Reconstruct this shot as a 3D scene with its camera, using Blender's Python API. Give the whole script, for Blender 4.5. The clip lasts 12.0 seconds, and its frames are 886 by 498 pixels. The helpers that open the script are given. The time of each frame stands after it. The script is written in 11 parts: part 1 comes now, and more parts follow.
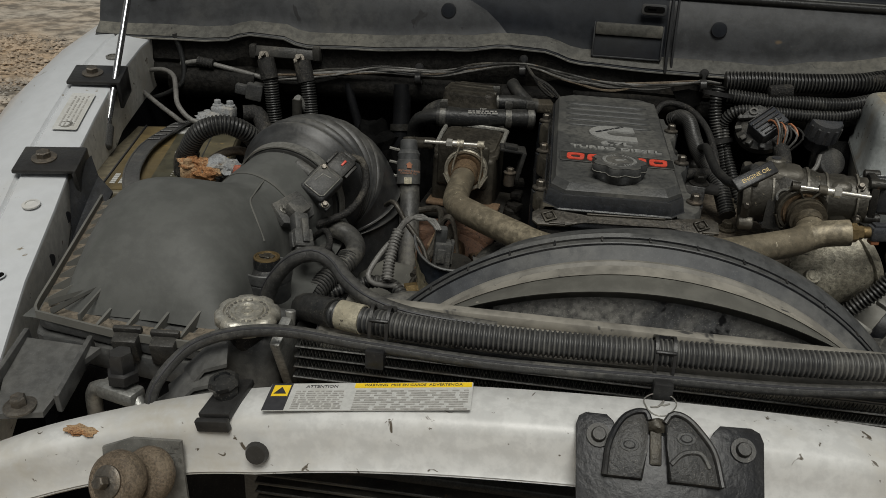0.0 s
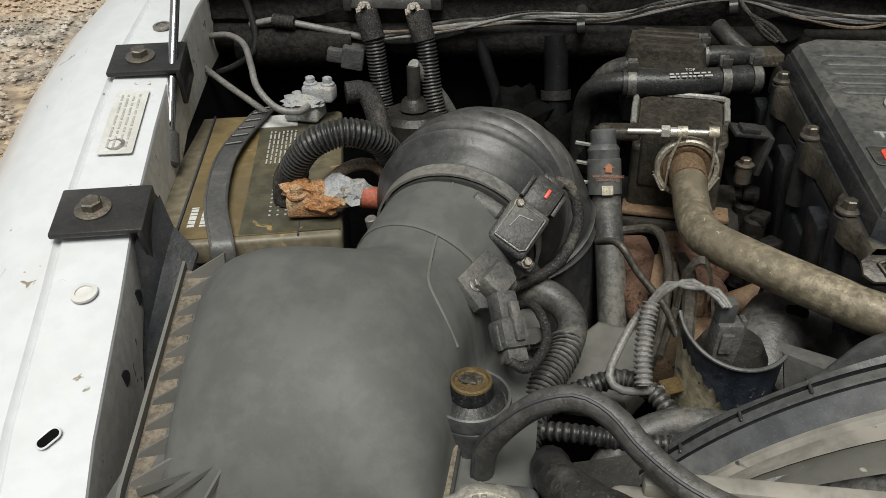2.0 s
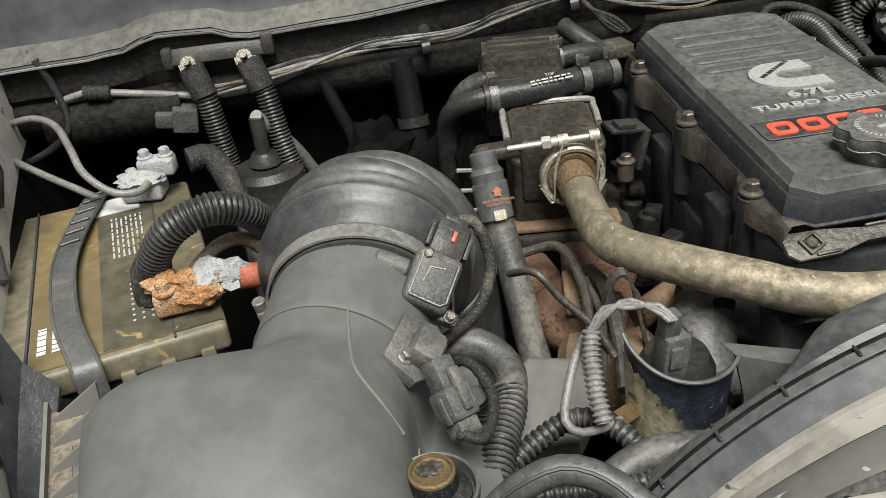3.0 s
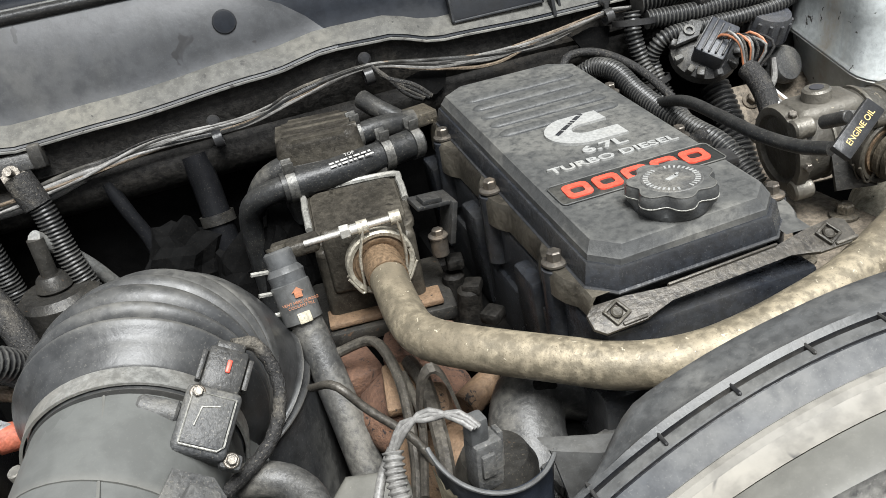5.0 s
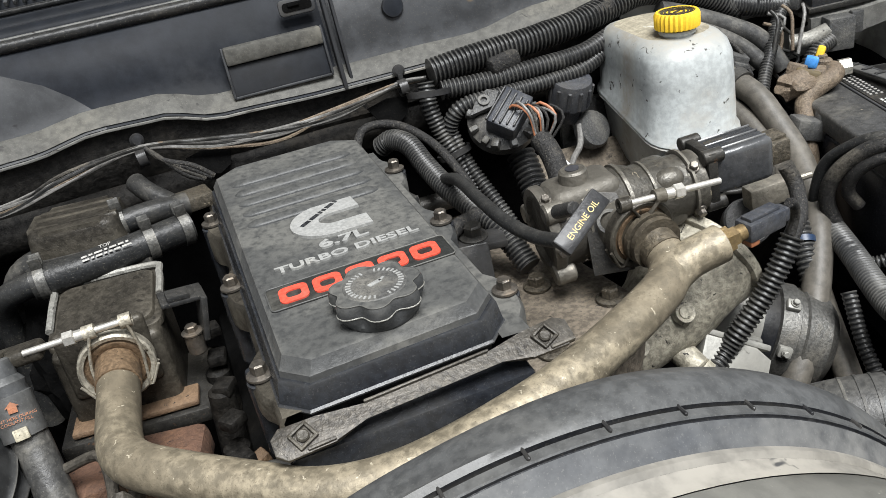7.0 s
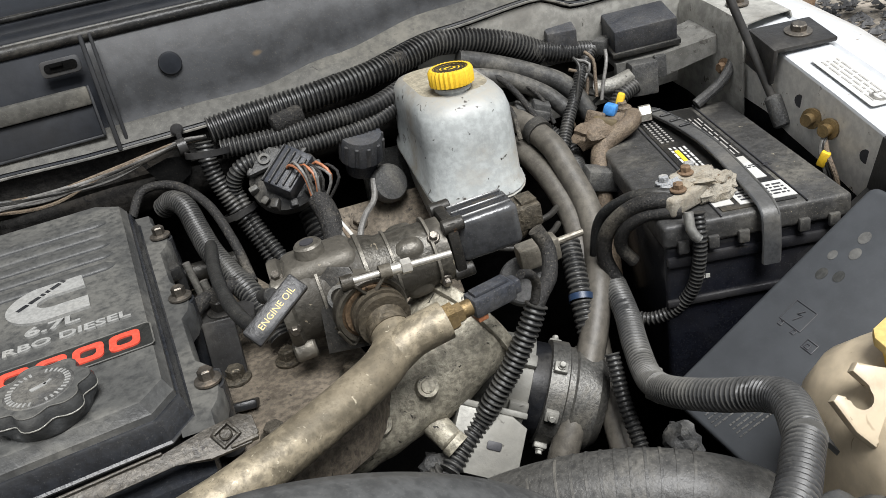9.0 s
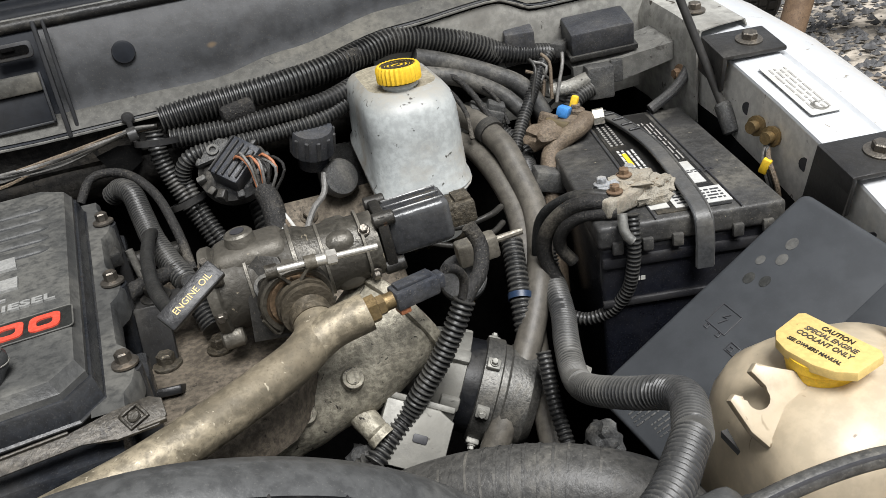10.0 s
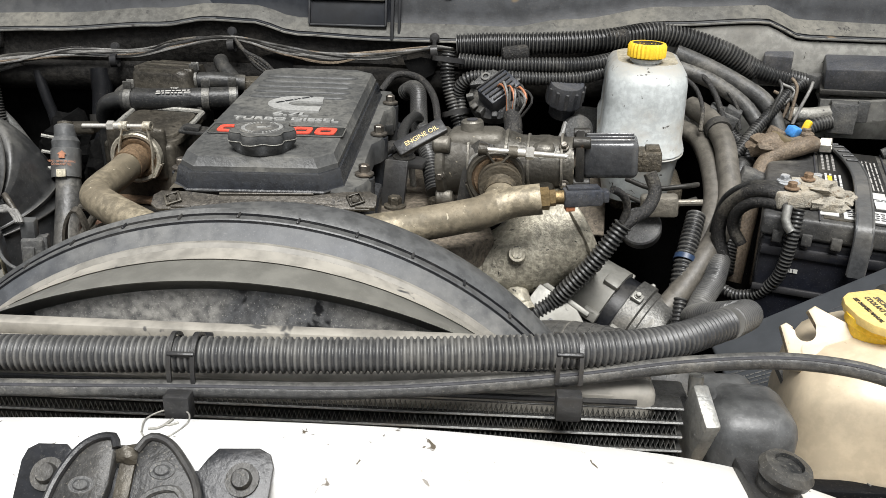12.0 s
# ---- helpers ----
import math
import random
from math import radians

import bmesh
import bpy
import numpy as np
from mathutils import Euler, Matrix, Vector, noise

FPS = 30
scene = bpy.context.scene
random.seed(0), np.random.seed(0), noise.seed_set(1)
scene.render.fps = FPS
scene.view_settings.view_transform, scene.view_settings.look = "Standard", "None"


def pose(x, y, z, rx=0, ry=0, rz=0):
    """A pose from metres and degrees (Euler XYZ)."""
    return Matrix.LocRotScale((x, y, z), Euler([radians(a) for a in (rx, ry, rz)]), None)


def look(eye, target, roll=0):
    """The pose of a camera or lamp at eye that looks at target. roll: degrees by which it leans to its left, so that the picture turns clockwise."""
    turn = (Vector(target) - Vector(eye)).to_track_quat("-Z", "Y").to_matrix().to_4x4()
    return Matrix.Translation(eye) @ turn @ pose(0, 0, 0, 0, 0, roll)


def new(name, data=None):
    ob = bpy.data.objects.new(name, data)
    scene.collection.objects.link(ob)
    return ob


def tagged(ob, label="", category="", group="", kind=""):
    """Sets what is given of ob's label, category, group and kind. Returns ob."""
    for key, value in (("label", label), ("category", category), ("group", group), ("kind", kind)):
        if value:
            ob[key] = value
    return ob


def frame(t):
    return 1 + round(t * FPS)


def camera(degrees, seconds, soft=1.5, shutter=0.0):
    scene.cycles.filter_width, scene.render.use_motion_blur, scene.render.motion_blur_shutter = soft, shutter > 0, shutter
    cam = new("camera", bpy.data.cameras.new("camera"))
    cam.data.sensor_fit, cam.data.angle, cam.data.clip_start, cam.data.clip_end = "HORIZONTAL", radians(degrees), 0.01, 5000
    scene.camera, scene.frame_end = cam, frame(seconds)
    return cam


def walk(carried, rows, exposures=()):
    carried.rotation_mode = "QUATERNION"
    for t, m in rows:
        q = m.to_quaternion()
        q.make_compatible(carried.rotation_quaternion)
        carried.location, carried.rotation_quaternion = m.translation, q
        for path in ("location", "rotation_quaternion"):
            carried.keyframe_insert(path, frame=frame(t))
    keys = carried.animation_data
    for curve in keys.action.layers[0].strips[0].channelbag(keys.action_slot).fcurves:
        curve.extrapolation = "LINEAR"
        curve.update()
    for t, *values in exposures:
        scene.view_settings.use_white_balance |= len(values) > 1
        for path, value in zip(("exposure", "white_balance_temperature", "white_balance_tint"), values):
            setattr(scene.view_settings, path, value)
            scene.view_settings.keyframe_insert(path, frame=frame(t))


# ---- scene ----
cam = camera(57.0, 12.0, soft=0.6)
METRES, EYE, TILT, LEAN, TURN = 1.46, 1.45, -25.0, -3.0, 7.0
PATH = [
    (0, (0.02, 0.033, 1.444), (-0.186, 1.834, 0.599), 3.1),
    (0.5, (0.013, 0.145, 1.431), (-0.344, 1.896, 0.533), 3.9),
    (1, (-0.052, 0.246, 1.425), (-0.435, 1.957, 0.463), 4.3),
    (1.5, (-0.15, 0.334, 1.424), (-0.534, 2.006, 0.396), 2.0),
    (2, (-0.224, 0.401, 1.416), (-0.481, 2.081, 0.361), -1.3),
    (2.5, (-0.266, 0.45, 1.409), (-0.307, 2.138, 0.338), -3.5),
    (3, (-0.276, 0.48, 1.407), (-0.153, 2.186, 0.37), -6.4),
    (3.2, (-0.274, 0.493, 1.407), (-0.085, 2.202, 0.385), -7.1),
    (5, (-0.178, 0.536, 1.403), (0.215, 2.241, 0.434), -10.2),
    (5.5, (-0.128, 0.535, 1.405), (0.285, 2.241, 0.446), -10.6),
    (6, (-0.075, 0.531, 1.403), (0.366, 2.24, 0.463), -10.5),
    (6.5, (-0.021, 0.53, 1.404), (0.452, 2.236, 0.475), -10.5),
    (7, (0.031, 0.53, 1.404), (0.526, 2.235, 0.483), -10.5),
    (7.5, (0.093, 0.525, 1.405), (0.597, 2.231, 0.491), -10.9),
    (7.7, (0.114, 0.521, 1.403), (0.639, 2.224, 0.496), -10.9),
    (9.3, (0.256, 0.489, 1.414), (0.849, 2.163, 0.495), -10.5),
    (9.5, (0.266, 0.484, 1.412), (0.862, 2.158, 0.495), -10.4),
    (10, (0.289, 0.461, 1.4), (0.882, 2.139, 0.488), -8.8),
    (10.5, (0.309, 0.424, 1.387), (0.838, 2.133, 0.493), -6.5),
    (11, (0.311, 0.386, 1.374), (0.729, 2.141, 0.512), -4.1),
    (11.5, (0.309, 0.328, 1.345), (0.517, 2.148, 0.542), -0.8),
    (12, (0.340, 0.213, 1.346), (0.284, 2.048, 0.555), 1.5),
]
walk(cam, [(t, look(eye, target, roll)) for t, eye, target, roll in PATH], [(0, -1, 6720, 7), (0.1, -0.22, 6718, 7), (0.2, 0.05, 6717, 7), (0.4, 0.03, 6714, 7), (1.5, -0.2, 6696, 7), (2.5, 0.25, 6680, 7), (3, 0.62, 6637, 7), (5, 1.04, 6300, 9), (6, 0.86, 6292, 9.2), (7.5, 0.66, 6320, 9.8), (10, 0.38, 6400, 10.5), (10.5, 0.38, 6400, 10.5), (11.5, 0.72, 6430, 10.5), (12, 0.68, 6450, 10)])

# ---- world, sun ----
world = bpy.data.worlds.new("overcast_sky")
scene.world = world
world.use_nodes = True
wn, wl = world.node_tree.nodes, world.node_tree.links
sky = wn.new("ShaderNodeTexSky")
sky.sky_type, sky.sun_disc = "NISHITA", False
sky.sun_elevation, sky.sun_rotation = radians(66), radians(210)
sky.air_density, sky.dust_density, sky.ozone_density = 1.0, 4.0, 1.0
grey = wn.new("ShaderNodeMix")
grey.data_type, grey.inputs[0].default_value = "RGBA", 0.8
grey.inputs[7].default_value = (9.0, 9.2, 9.4, 1)
wl.new(sky.outputs[0], grey.inputs[6])
wl.new(grey.outputs[2], wn["Background"].inputs[0])
wn["Background"].inputs[1].default_value = 0.044
sun = new("sun", bpy.data.lights.new("sun", "SUN"))
sun.data.energy, sun.data.angle, sun.data.color = 4.5, radians(32), (1.0, 0.990, 0.970)
sun.matrix_world = look((0.5, -1.9, 7.0), (0.1, 1.0, 1.0))


# ---- materials ----
def deepen(c):
    """Spreads dark and pale base colours apart a little, putting deeper shade into them."""
    if c is None:
        return None
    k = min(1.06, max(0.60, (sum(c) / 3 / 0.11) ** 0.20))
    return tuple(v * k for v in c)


def mat(name, base, rough=0.5, metal=0.0, dust=None, amount=0.0, grain=0.15, scale=40.0, bump=0.15, spots=None, spot_amount=0.0, spot_scale=60.0, coat=0.0, spec=0.5, trans=0.0, sss=0.0, top=0.0, edge=0.0, edge_col=(0.30, 0.28, 0.24), fleck=0.42):
    """Node material: base with fine grain, a second tone (dust or stain) in uneven patches and small specks."""
    m = bpy.data.materials.new(name)
    m.use_nodes = True
    n, l = m.node_tree.nodes, m.node_tree.links
    bs = n["Principled BSDF"]
    base, dust, spots, edge_col = deepen(base), deepen(dust), deepen(spots), deepen(edge_col)
    tc = n.new("ShaderNodeTexCoord")
    info = n.new("ShaderNodeObjectInfo")
    shift = n.new("ShaderNodeVectorMath")
    shift.operation = "MULTIPLY_ADD"
    l.new(info.outputs["Random"], shift.inputs[0])
    shift.inputs[1].default_value = (3.1, 1.7, 2.3)
    l.new(tc.outputs["Object"], shift.inputs[2])

    def noise_tex(sc, detail=5.0, dist=0.0):
        t = n.new("ShaderNodeTexNoise")
        t.inputs["Scale"].default_value, t.inputs["Detail"].default_value, t.inputs["Distortion"].default_value = sc, detail, dist
        t.inputs["Roughness"].default_value = 0.62
        l.new(shift.outputs[0], t.inputs["Vector"])
        return t

    def ramp(src, a, b):
        r = n.new("ShaderNodeMapRange")
        r.interpolation_type = "SMOOTHSTEP"
        r.inputs["From Min"].default_value, r.inputs["From Max"].default_value = a, b
        l.new(src, r.inputs["Value"])
        return r.outputs[0]

    def mix(fac, a, b, fixed=None):
        x = n.new("ShaderNodeMix")
        x.data_type = "RGBA"
        if fac is None:
            x.inputs[0].default_value = fixed
        else:
            l.new(fac, x.inputs[0])
        for sock, v in ((6, a), (7, b)):
            if isinstance(v, tuple):
                x.inputs[sock].default_value = (*v[:3], 1)
            else:
                l.new(v, x.inputs[sock])
        return x.outputs[2]

    fine = noise_tex(scale * 6, 4)
    broad = noise_tex(scale * 0.35, 6, 0.4)
    lo = tuple(c * (1 - grain) for c in base)
    hi = tuple(min(1.0, c * (1 + grain)) for c in base)
    col = mix(ramp(fine.outputs[0], 0.36, 0.64), lo, hi)
    rgh = None
    if dust is not None:
        f = ramp(broad.outputs[0], 0.62 - amount * 0.35, 0.78 - amount * 0.25)
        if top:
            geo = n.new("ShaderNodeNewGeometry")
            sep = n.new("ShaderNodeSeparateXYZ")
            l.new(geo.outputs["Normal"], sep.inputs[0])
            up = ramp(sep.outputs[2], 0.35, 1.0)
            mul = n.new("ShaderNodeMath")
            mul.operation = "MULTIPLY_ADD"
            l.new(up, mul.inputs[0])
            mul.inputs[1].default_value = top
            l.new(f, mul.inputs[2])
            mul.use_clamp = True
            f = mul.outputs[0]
        lim = n.new("ShaderNodeMath")
        lim.operation = "MULTIPLY"
        l.new(f, lim.inputs[0])
        lim.inputs[1].default_value = min(1.0, 0.35 + amount * 0.6)
        speck = n.new("ShaderNodeMath")
        speck.operation = "MULTIPLY"
        l.new(lim.outputs[0], speck.inputs[0])
        l.new(ramp(fine.outputs[0], 0.15, 0.65), speck.inputs[1])
        col = mix(speck.outputs[0], col, dust)
        if fleck:
            mid = noise_tex(scale * 1.7, 5, 0.6)
            dim = n.new("ShaderNodeMath")
            dim.operation = "MULTIPLY"
            l.new(ramp(mid.outputs[0], 0.46, 0.66), dim.inputs[0])
            dim.inputs[1].default_value = fleck * 0.9
            col = mix(dim.outputs[0], col, tuple(c * 0.38 for c in base))
            tiny = noise_tex(620.0, 2, 0.0)
            fl = n.new("ShaderNodeMath")
            fl.operation = "MULTIPLY"
            l.new(ramp(tiny.outputs[0], 0.60, 0.70), fl.inputs[0])
            fl.inputs[1].default_value = fleck
            col = mix(fl.outputs[0], col, tuple(min(1.0, c * 1.15) for c in dust))
        rr = n.new("ShaderNodeMapRange")
        l.new(speck.outputs[0], rr.inputs["Value"])
        rr.inputs["To Min"].default_value, rr.inputs["To Max"].default_value = rough, max(rough, 0.85)
        rgh = rr.outputs[0]
    if spots is not None:
        s = noise_tex(spot_scale, 3, 0.8)
        col = mix(ramp(s.outputs[0], 0.72 - spot_amount * 0.25, 0.76 - spot_amount * 0.22), col, spots)
    if edge:
        geo2 = n.new("ShaderNodeNewGeometry")
        ef = n.new("ShaderNodeMath")
        ef.operation = "MULTIPLY"
        l.new(ramp(geo2.outputs["Pointiness"], 0.515, 0.60), ef.inputs[0])
        ef.inputs[1].default_value = edge
        ef2 = n.new("ShaderNodeMath")
        ef2.operation = "MULTIPLY"
        l.new(ef.outputs[0], ef2.inputs[0])
        l.new(ramp(broad.outputs[0], 0.30, 0.60), ef2.inputs[1])
        col = mix(ef2.outputs[0], col, edge_col)
    l.new(col, bs.inputs["Base Color"])
    if rgh is None:
        rr = n.new("ShaderNodeMapRange")
        l.new(broad.outputs[0], rr.inputs["Value"])
        rr.inputs["To Min"].default_value, rr.inputs["To Max"].default_value = max(0.02, rough - 0.12), min(1.0, rough + 0.12)
        rgh = rr.outputs[0]
    l.new(rgh, bs.inputs["Roughness"])
    bs.inputs["Metallic"].default_value = metal
    bs.inputs["Specular IOR Level"].default_value = spec
    bs.inputs["Coat Weight"].default_value = coat
    bs.inputs["Coat Roughness"].default_value = 0.12
    bs.inputs["Transmission Weight"].default_value = trans
    if sss:
        bs.inputs["Subsurface Weight"].default_value = sss
        bs.inputs["Subsurface Radius"].default_value = (0.03, 0.025, 0.018)
        bs.inputs["Subsurface Scale"].default_value = 0.3
    if bump:
        b = n.new("ShaderNodeBump")
        b.inputs["Strength"].default_value, b.inputs["Distance"].default_value = min(1.0, bump * 1.5), 0.002
        l.new(fine.outputs[0], b.inputs["Height"])
        l.new(b.outputs[0], bs.inputs["Normal"])
    return m


M_AIRBOX = mat("grey_moulded_plastic", (0.096, 0.098, 0.092), 0.58, dust=(0.155, 0.148, 0.126), amount=0.16, scale=7, bump=0.14, grain=0.10, edge=0.25, fleck=0.10, spec=0.35)
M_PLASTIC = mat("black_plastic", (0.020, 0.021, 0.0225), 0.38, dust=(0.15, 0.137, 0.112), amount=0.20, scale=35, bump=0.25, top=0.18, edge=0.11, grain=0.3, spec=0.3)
M_CLEANBLACK = mat("satin_black_plastic", (0.014, 0.015, 0.018), 0.32, dust=(0.10, 0.093, 0.08), amount=0.10, scale=25, bump=0.15, edge=0.09, grain=0.25, fleck=0.2, spec=0.3)
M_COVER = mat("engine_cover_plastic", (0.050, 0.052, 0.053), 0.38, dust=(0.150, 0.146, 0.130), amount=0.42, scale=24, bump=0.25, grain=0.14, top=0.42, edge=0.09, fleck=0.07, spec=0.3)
M_BADGE = mat("badge_field_plastic", (0.030, 0.031, 0.029), 0.42, dust=(0.105, 0.100, 0.085), amount=0.36, scale=26, bump=0.2, grain=0.2, fleck=0.1, spec=0.3)
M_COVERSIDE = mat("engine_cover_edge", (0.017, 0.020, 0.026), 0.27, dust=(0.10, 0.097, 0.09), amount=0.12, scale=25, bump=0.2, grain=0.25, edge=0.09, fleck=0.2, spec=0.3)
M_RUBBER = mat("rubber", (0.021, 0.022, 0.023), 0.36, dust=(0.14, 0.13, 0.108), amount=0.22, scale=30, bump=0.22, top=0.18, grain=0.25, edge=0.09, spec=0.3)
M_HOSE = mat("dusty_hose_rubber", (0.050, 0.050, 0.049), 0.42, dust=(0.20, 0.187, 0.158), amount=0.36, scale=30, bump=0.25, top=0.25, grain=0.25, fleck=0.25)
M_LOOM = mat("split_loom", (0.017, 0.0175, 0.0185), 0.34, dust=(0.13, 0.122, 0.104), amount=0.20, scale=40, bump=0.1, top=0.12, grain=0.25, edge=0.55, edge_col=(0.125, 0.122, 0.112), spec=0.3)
M_TAPE = mat("cloth_tape", (0.030, 0.029, 0.028), 0.65, dust=(0.19, 0.17, 0.135), amount=0.34, scale=60, bump=0.6, grain=0.4, spec=0.3)
M_COWL = mat("cowl_plastic", (0.040, 0.042, 0.045), 0.46, dust=(0.125, 0.105, 0.075), amount=0.34, scale=7, bump=0.18, grain=0.25, spots=(0.15, 0.105, 0.058), spot_amount=0.22, spot_scale=6, fleck=0.2, spec=0.25)
# grey base carries the sky's reflection on the left cowl, besides its dust
M_COWLGREY = mat("sky_grey_cowl_plastic", (0.050, 0.052, 0.055), 0.42, dust=(0.100, 0.098, 0.090), amount=0.34, scale=8, bump=0.12, grain=0.15, spots=(0.03, 0.03, 0.031), spot_amount=0.18, spot_scale=24, fleck=0.15, spec=0.28)
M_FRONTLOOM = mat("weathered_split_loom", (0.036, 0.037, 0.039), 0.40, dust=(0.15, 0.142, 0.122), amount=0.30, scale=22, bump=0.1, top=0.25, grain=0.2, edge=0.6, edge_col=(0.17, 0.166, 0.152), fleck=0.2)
M_LEDGE = mat("dusty_ledge", (0.085, 0.083, 0.074), 0.6, dust=(0.175, 0.165, 0.138), amount=0.45, scale=16, bump=0.25, grain=0.22, spots=(0.045, 0.043, 0.040), spot_amount=0.25, spot_scale=60, fleck=0.3, spec=0.3)
M_COWLDARK = mat("cowl_panel_plastic", (0.019, 0.022, 0.028), 0.48, dust=(0.055, 0.056, 0.056), amount=0.16, scale=9, bump=0.12, grain=0.15, edge=0.07, fleck=0.08, spec=0.10)
M_GREYMETAL = mat("dusty_painted_steel", (0.105, 0.105, 0.098), 0.5, dust=(0.24, 0.22, 0.18), amount=0.36, scale=15, bump=0.2, grain=0.25, spots=(0.035, 0.032, 0.03), spot_amount=0.42, edge=0.13, edge_col=(0.46, 0.44, 0.39))
M_DARKMETAL = mat("dark_steel", (0.023, 0.0225, 0.0215), 0.42, metal=0.3, dust=(0.115, 0.098, 0.072), amount=0.30, scale=25, bump=0.3, grain=0.35, spots=(0.09, 0.05, 0.028), spot_amount=0.2, edge=0.11, spec=0.3)
M_INNER = mat("inner_fender", (0.010, 0.0105, 0.012), 0.45, dust=(0.06, 0.055, 0.047), amount=0.25, scale=10, bump=0.25, spec=0.08)
# near-black base and low specular put the bay's deep shade into the colour
M_FIREWALL = mat("black_pad_and_shade", (0.008, 0.008, 0.008), 0.85, dust=(0.025, 0.022, 0.018), amount=0.25, scale=14, bump=0.5, spec=0.03)
M_PAINT = mat("white_paint", (0.53, 0.545, 0.56), 0.28, dust=(0.40, 0.375, 0.325), amount=0.22, scale=8, bump=0.04, grain=0.03, spots=(0.22, 0.185, 0.13), spot_amount=0.13, spot_scale=45, coat=0.3, fleck=0.0)
M_PAINTDIRTY = mat("white_paint_dirty", (0.56, 0.56, 0.545), 0.36, dust=(0.30, 0.265, 0.20), amount=0.46, scale=12, bump=0.06, grain=0.08, spots=(0.10, 0.082, 0.06), spot_amount=0.22, spot_scale=70, fleck=0.0)
M_VBAND = mat("clamp_steel", (0.40, 0.37, 0.30), 0.42, metal=0.45, dust=(0.16, 0.125, 0.08), amount=0.38, scale=40, bump=0.3, grain=0.3, spots=(0.06, 0.045, 0.03), spot_amount=0.25, spot_scale=160)
M_BRIGHT = mat("bright_zinc", (0.62, 0.60, 0.55), 0.32, metal=0.7, dust=(0.30, 0.27, 0.21), amount=0.25, scale=60, bump=0.1, grain=0.1, fleck=0.0)
M_COLLAR = mat("heat_browned_steel", (0.17, 0.115, 0.068), 0.55, metal=0.3, dust=(0.10, 0.062, 0.036), amount=0.5, scale=45, bump=0.4, grain=0.3, spots=(0.05, 0.032, 0.02), spot_amount=0.3, spot_scale=120)
M_BAND = mat("dull_band_steel", (0.27, 0.268, 0.25), 0.42, metal=0.55, dust=(0.105, 0.098, 0.082), amount=0.45, scale=30, bump=0.2, grain=0.25, edge=0.3)
M_CLAMP = mat("dark_spring_steel", (0.105, 0.103, 0.096), 0.42, metal=0.5, dust=(0.17, 0.155, 0.125), amount=0.35, scale=60, bump=0.2, grain=0.25)
M_SOOT = mat("sooty_pipe_end", (0.13, 0.108, 0.075), 0.42, metal=0.3, dust=(0.022, 0.019, 0.015), amount=0.60, scale=34, bump=0.5, grain=0.4, spots=(0.32, 0.28, 0.20), spot_amount=0.22, spot_scale=120)
M_STEEL = mat("zinc_steel", (0.24, 0.232, 0.21), 0.46, metal=0.6, dust=(0.10, 0.088, 0.068), amount=0.45, scale=45, bump=0.2, grain=0.25)
M_BOLT = mat("bolt_steel", (0.16, 0.145, 0.125), 0.42, metal=0.8, dust=(0.20, 0.15, 0.10), amount=0.4, scale=60, bump=0.2)
M_RUST = mat("rusty_iron", (0.105, 0.055, 0.034), 0.8, dust=(0.17, 0.088, 0.046), amount=0.42, scale=40, bump=0.6, spots=(0.022, 0.015, 0.013), spot_amount=0.42, spot_scale=140)
M_EGR = mat("stained_steel_pipe", (0.245, 0.210, 0.148), 0.50, metal=0.3, dust=(0.090, 0.071, 0.046), amount=0.56, scale=17, bump=0.32, grain=0.35, spots=(0.45, 0.40, 0.30), spot_amount=0.24, spot_scale=130, fleck=0.62)
M_ALU = mat("dirty_cast_aluminium", (0.172, 0.157, 0.128), 0.38, metal=0.4, dust=(0.075, 0.063, 0.046), amount=0.46, scale=24, bump=0.45, grain=0.35, spots=(0.020, 0.017, 0.014), spot_amount=0.33, spot_scale=210, edge=0.12, edge_col=(0.5, 0.47, 0.4), fleck=0.3)
M_OILALU = mat("oil_stained_casting", (0.082, 0.076, 0.063), 0.34, metal=0.35, dust=(0.035, 0.030, 0.023), amount=0.58, scale=30, bump=0.35, grain=0.35, spots=(0.26, 0.225, 0.165), spot_amount=0.17, spot_scale=70, edge=0.3, edge_col=(0.40, 0.37, 0.31), fleck=0.35)
M_MOTOR = mat("blue_black_motor_case", (0.030, 0.032, 0.037), 0.24, metal=0.2, dust=(0.13, 0.125, 0.11), amount=0.25, scale=30, bump=0.15, grain=0.25, edge=0.4, edge_col=(0.34, 0.34, 0.33), fleck=0.2)
M_GREYALU = mat("grey_cast_aluminium", (0.27, 0.265, 0.24), 0.45, metal=0.35, dust=(0.10, 0.09, 0.07), amount=0.48, scale=45, bump=0.45, grain=0.3, spots=(0.035, 0.031, 0.028), spot_amount=0.32, spot_scale=120, edge=0.1, edge_col=(0.6, 0.58, 0.53))
M_GRIME = mat("oily_cast_iron", (0.085, 0.072, 0.052), 0.42, metal=0.25, dust=(0.028, 0.024, 0.019), amount=0.50, scale=48, bump=0.7, grain=0.45, spots=(0.30, 0.26, 0.19), spot_amount=0.20, spot_scale=120, edge=0.11, spec=0.3)
M_RADALU = mat("radiator_aluminium", (0.42, 0.42, 0.40), 0.42, metal=0.8, dust=(0.22, 0.20, 0.16), amount=0.4, scale=50, bump=0.2)
M_FIN = mat("cooling_fins", (0.0910, 0.0910, 0.0875), 0.45, metal=0.7, dust=(0.14, 0.12, 0.09), amount=0.35, scale=60, bump=0.2)
M_SHROUD = mat("fan_shroud_plastic", (0.060, 0.064, 0.070), 0.55, dust=(0.225, 0.218, 0.198), amount=0.58, scale=9, bump=0.12, grain=0.18, edge=0.10, fleck=0.15)
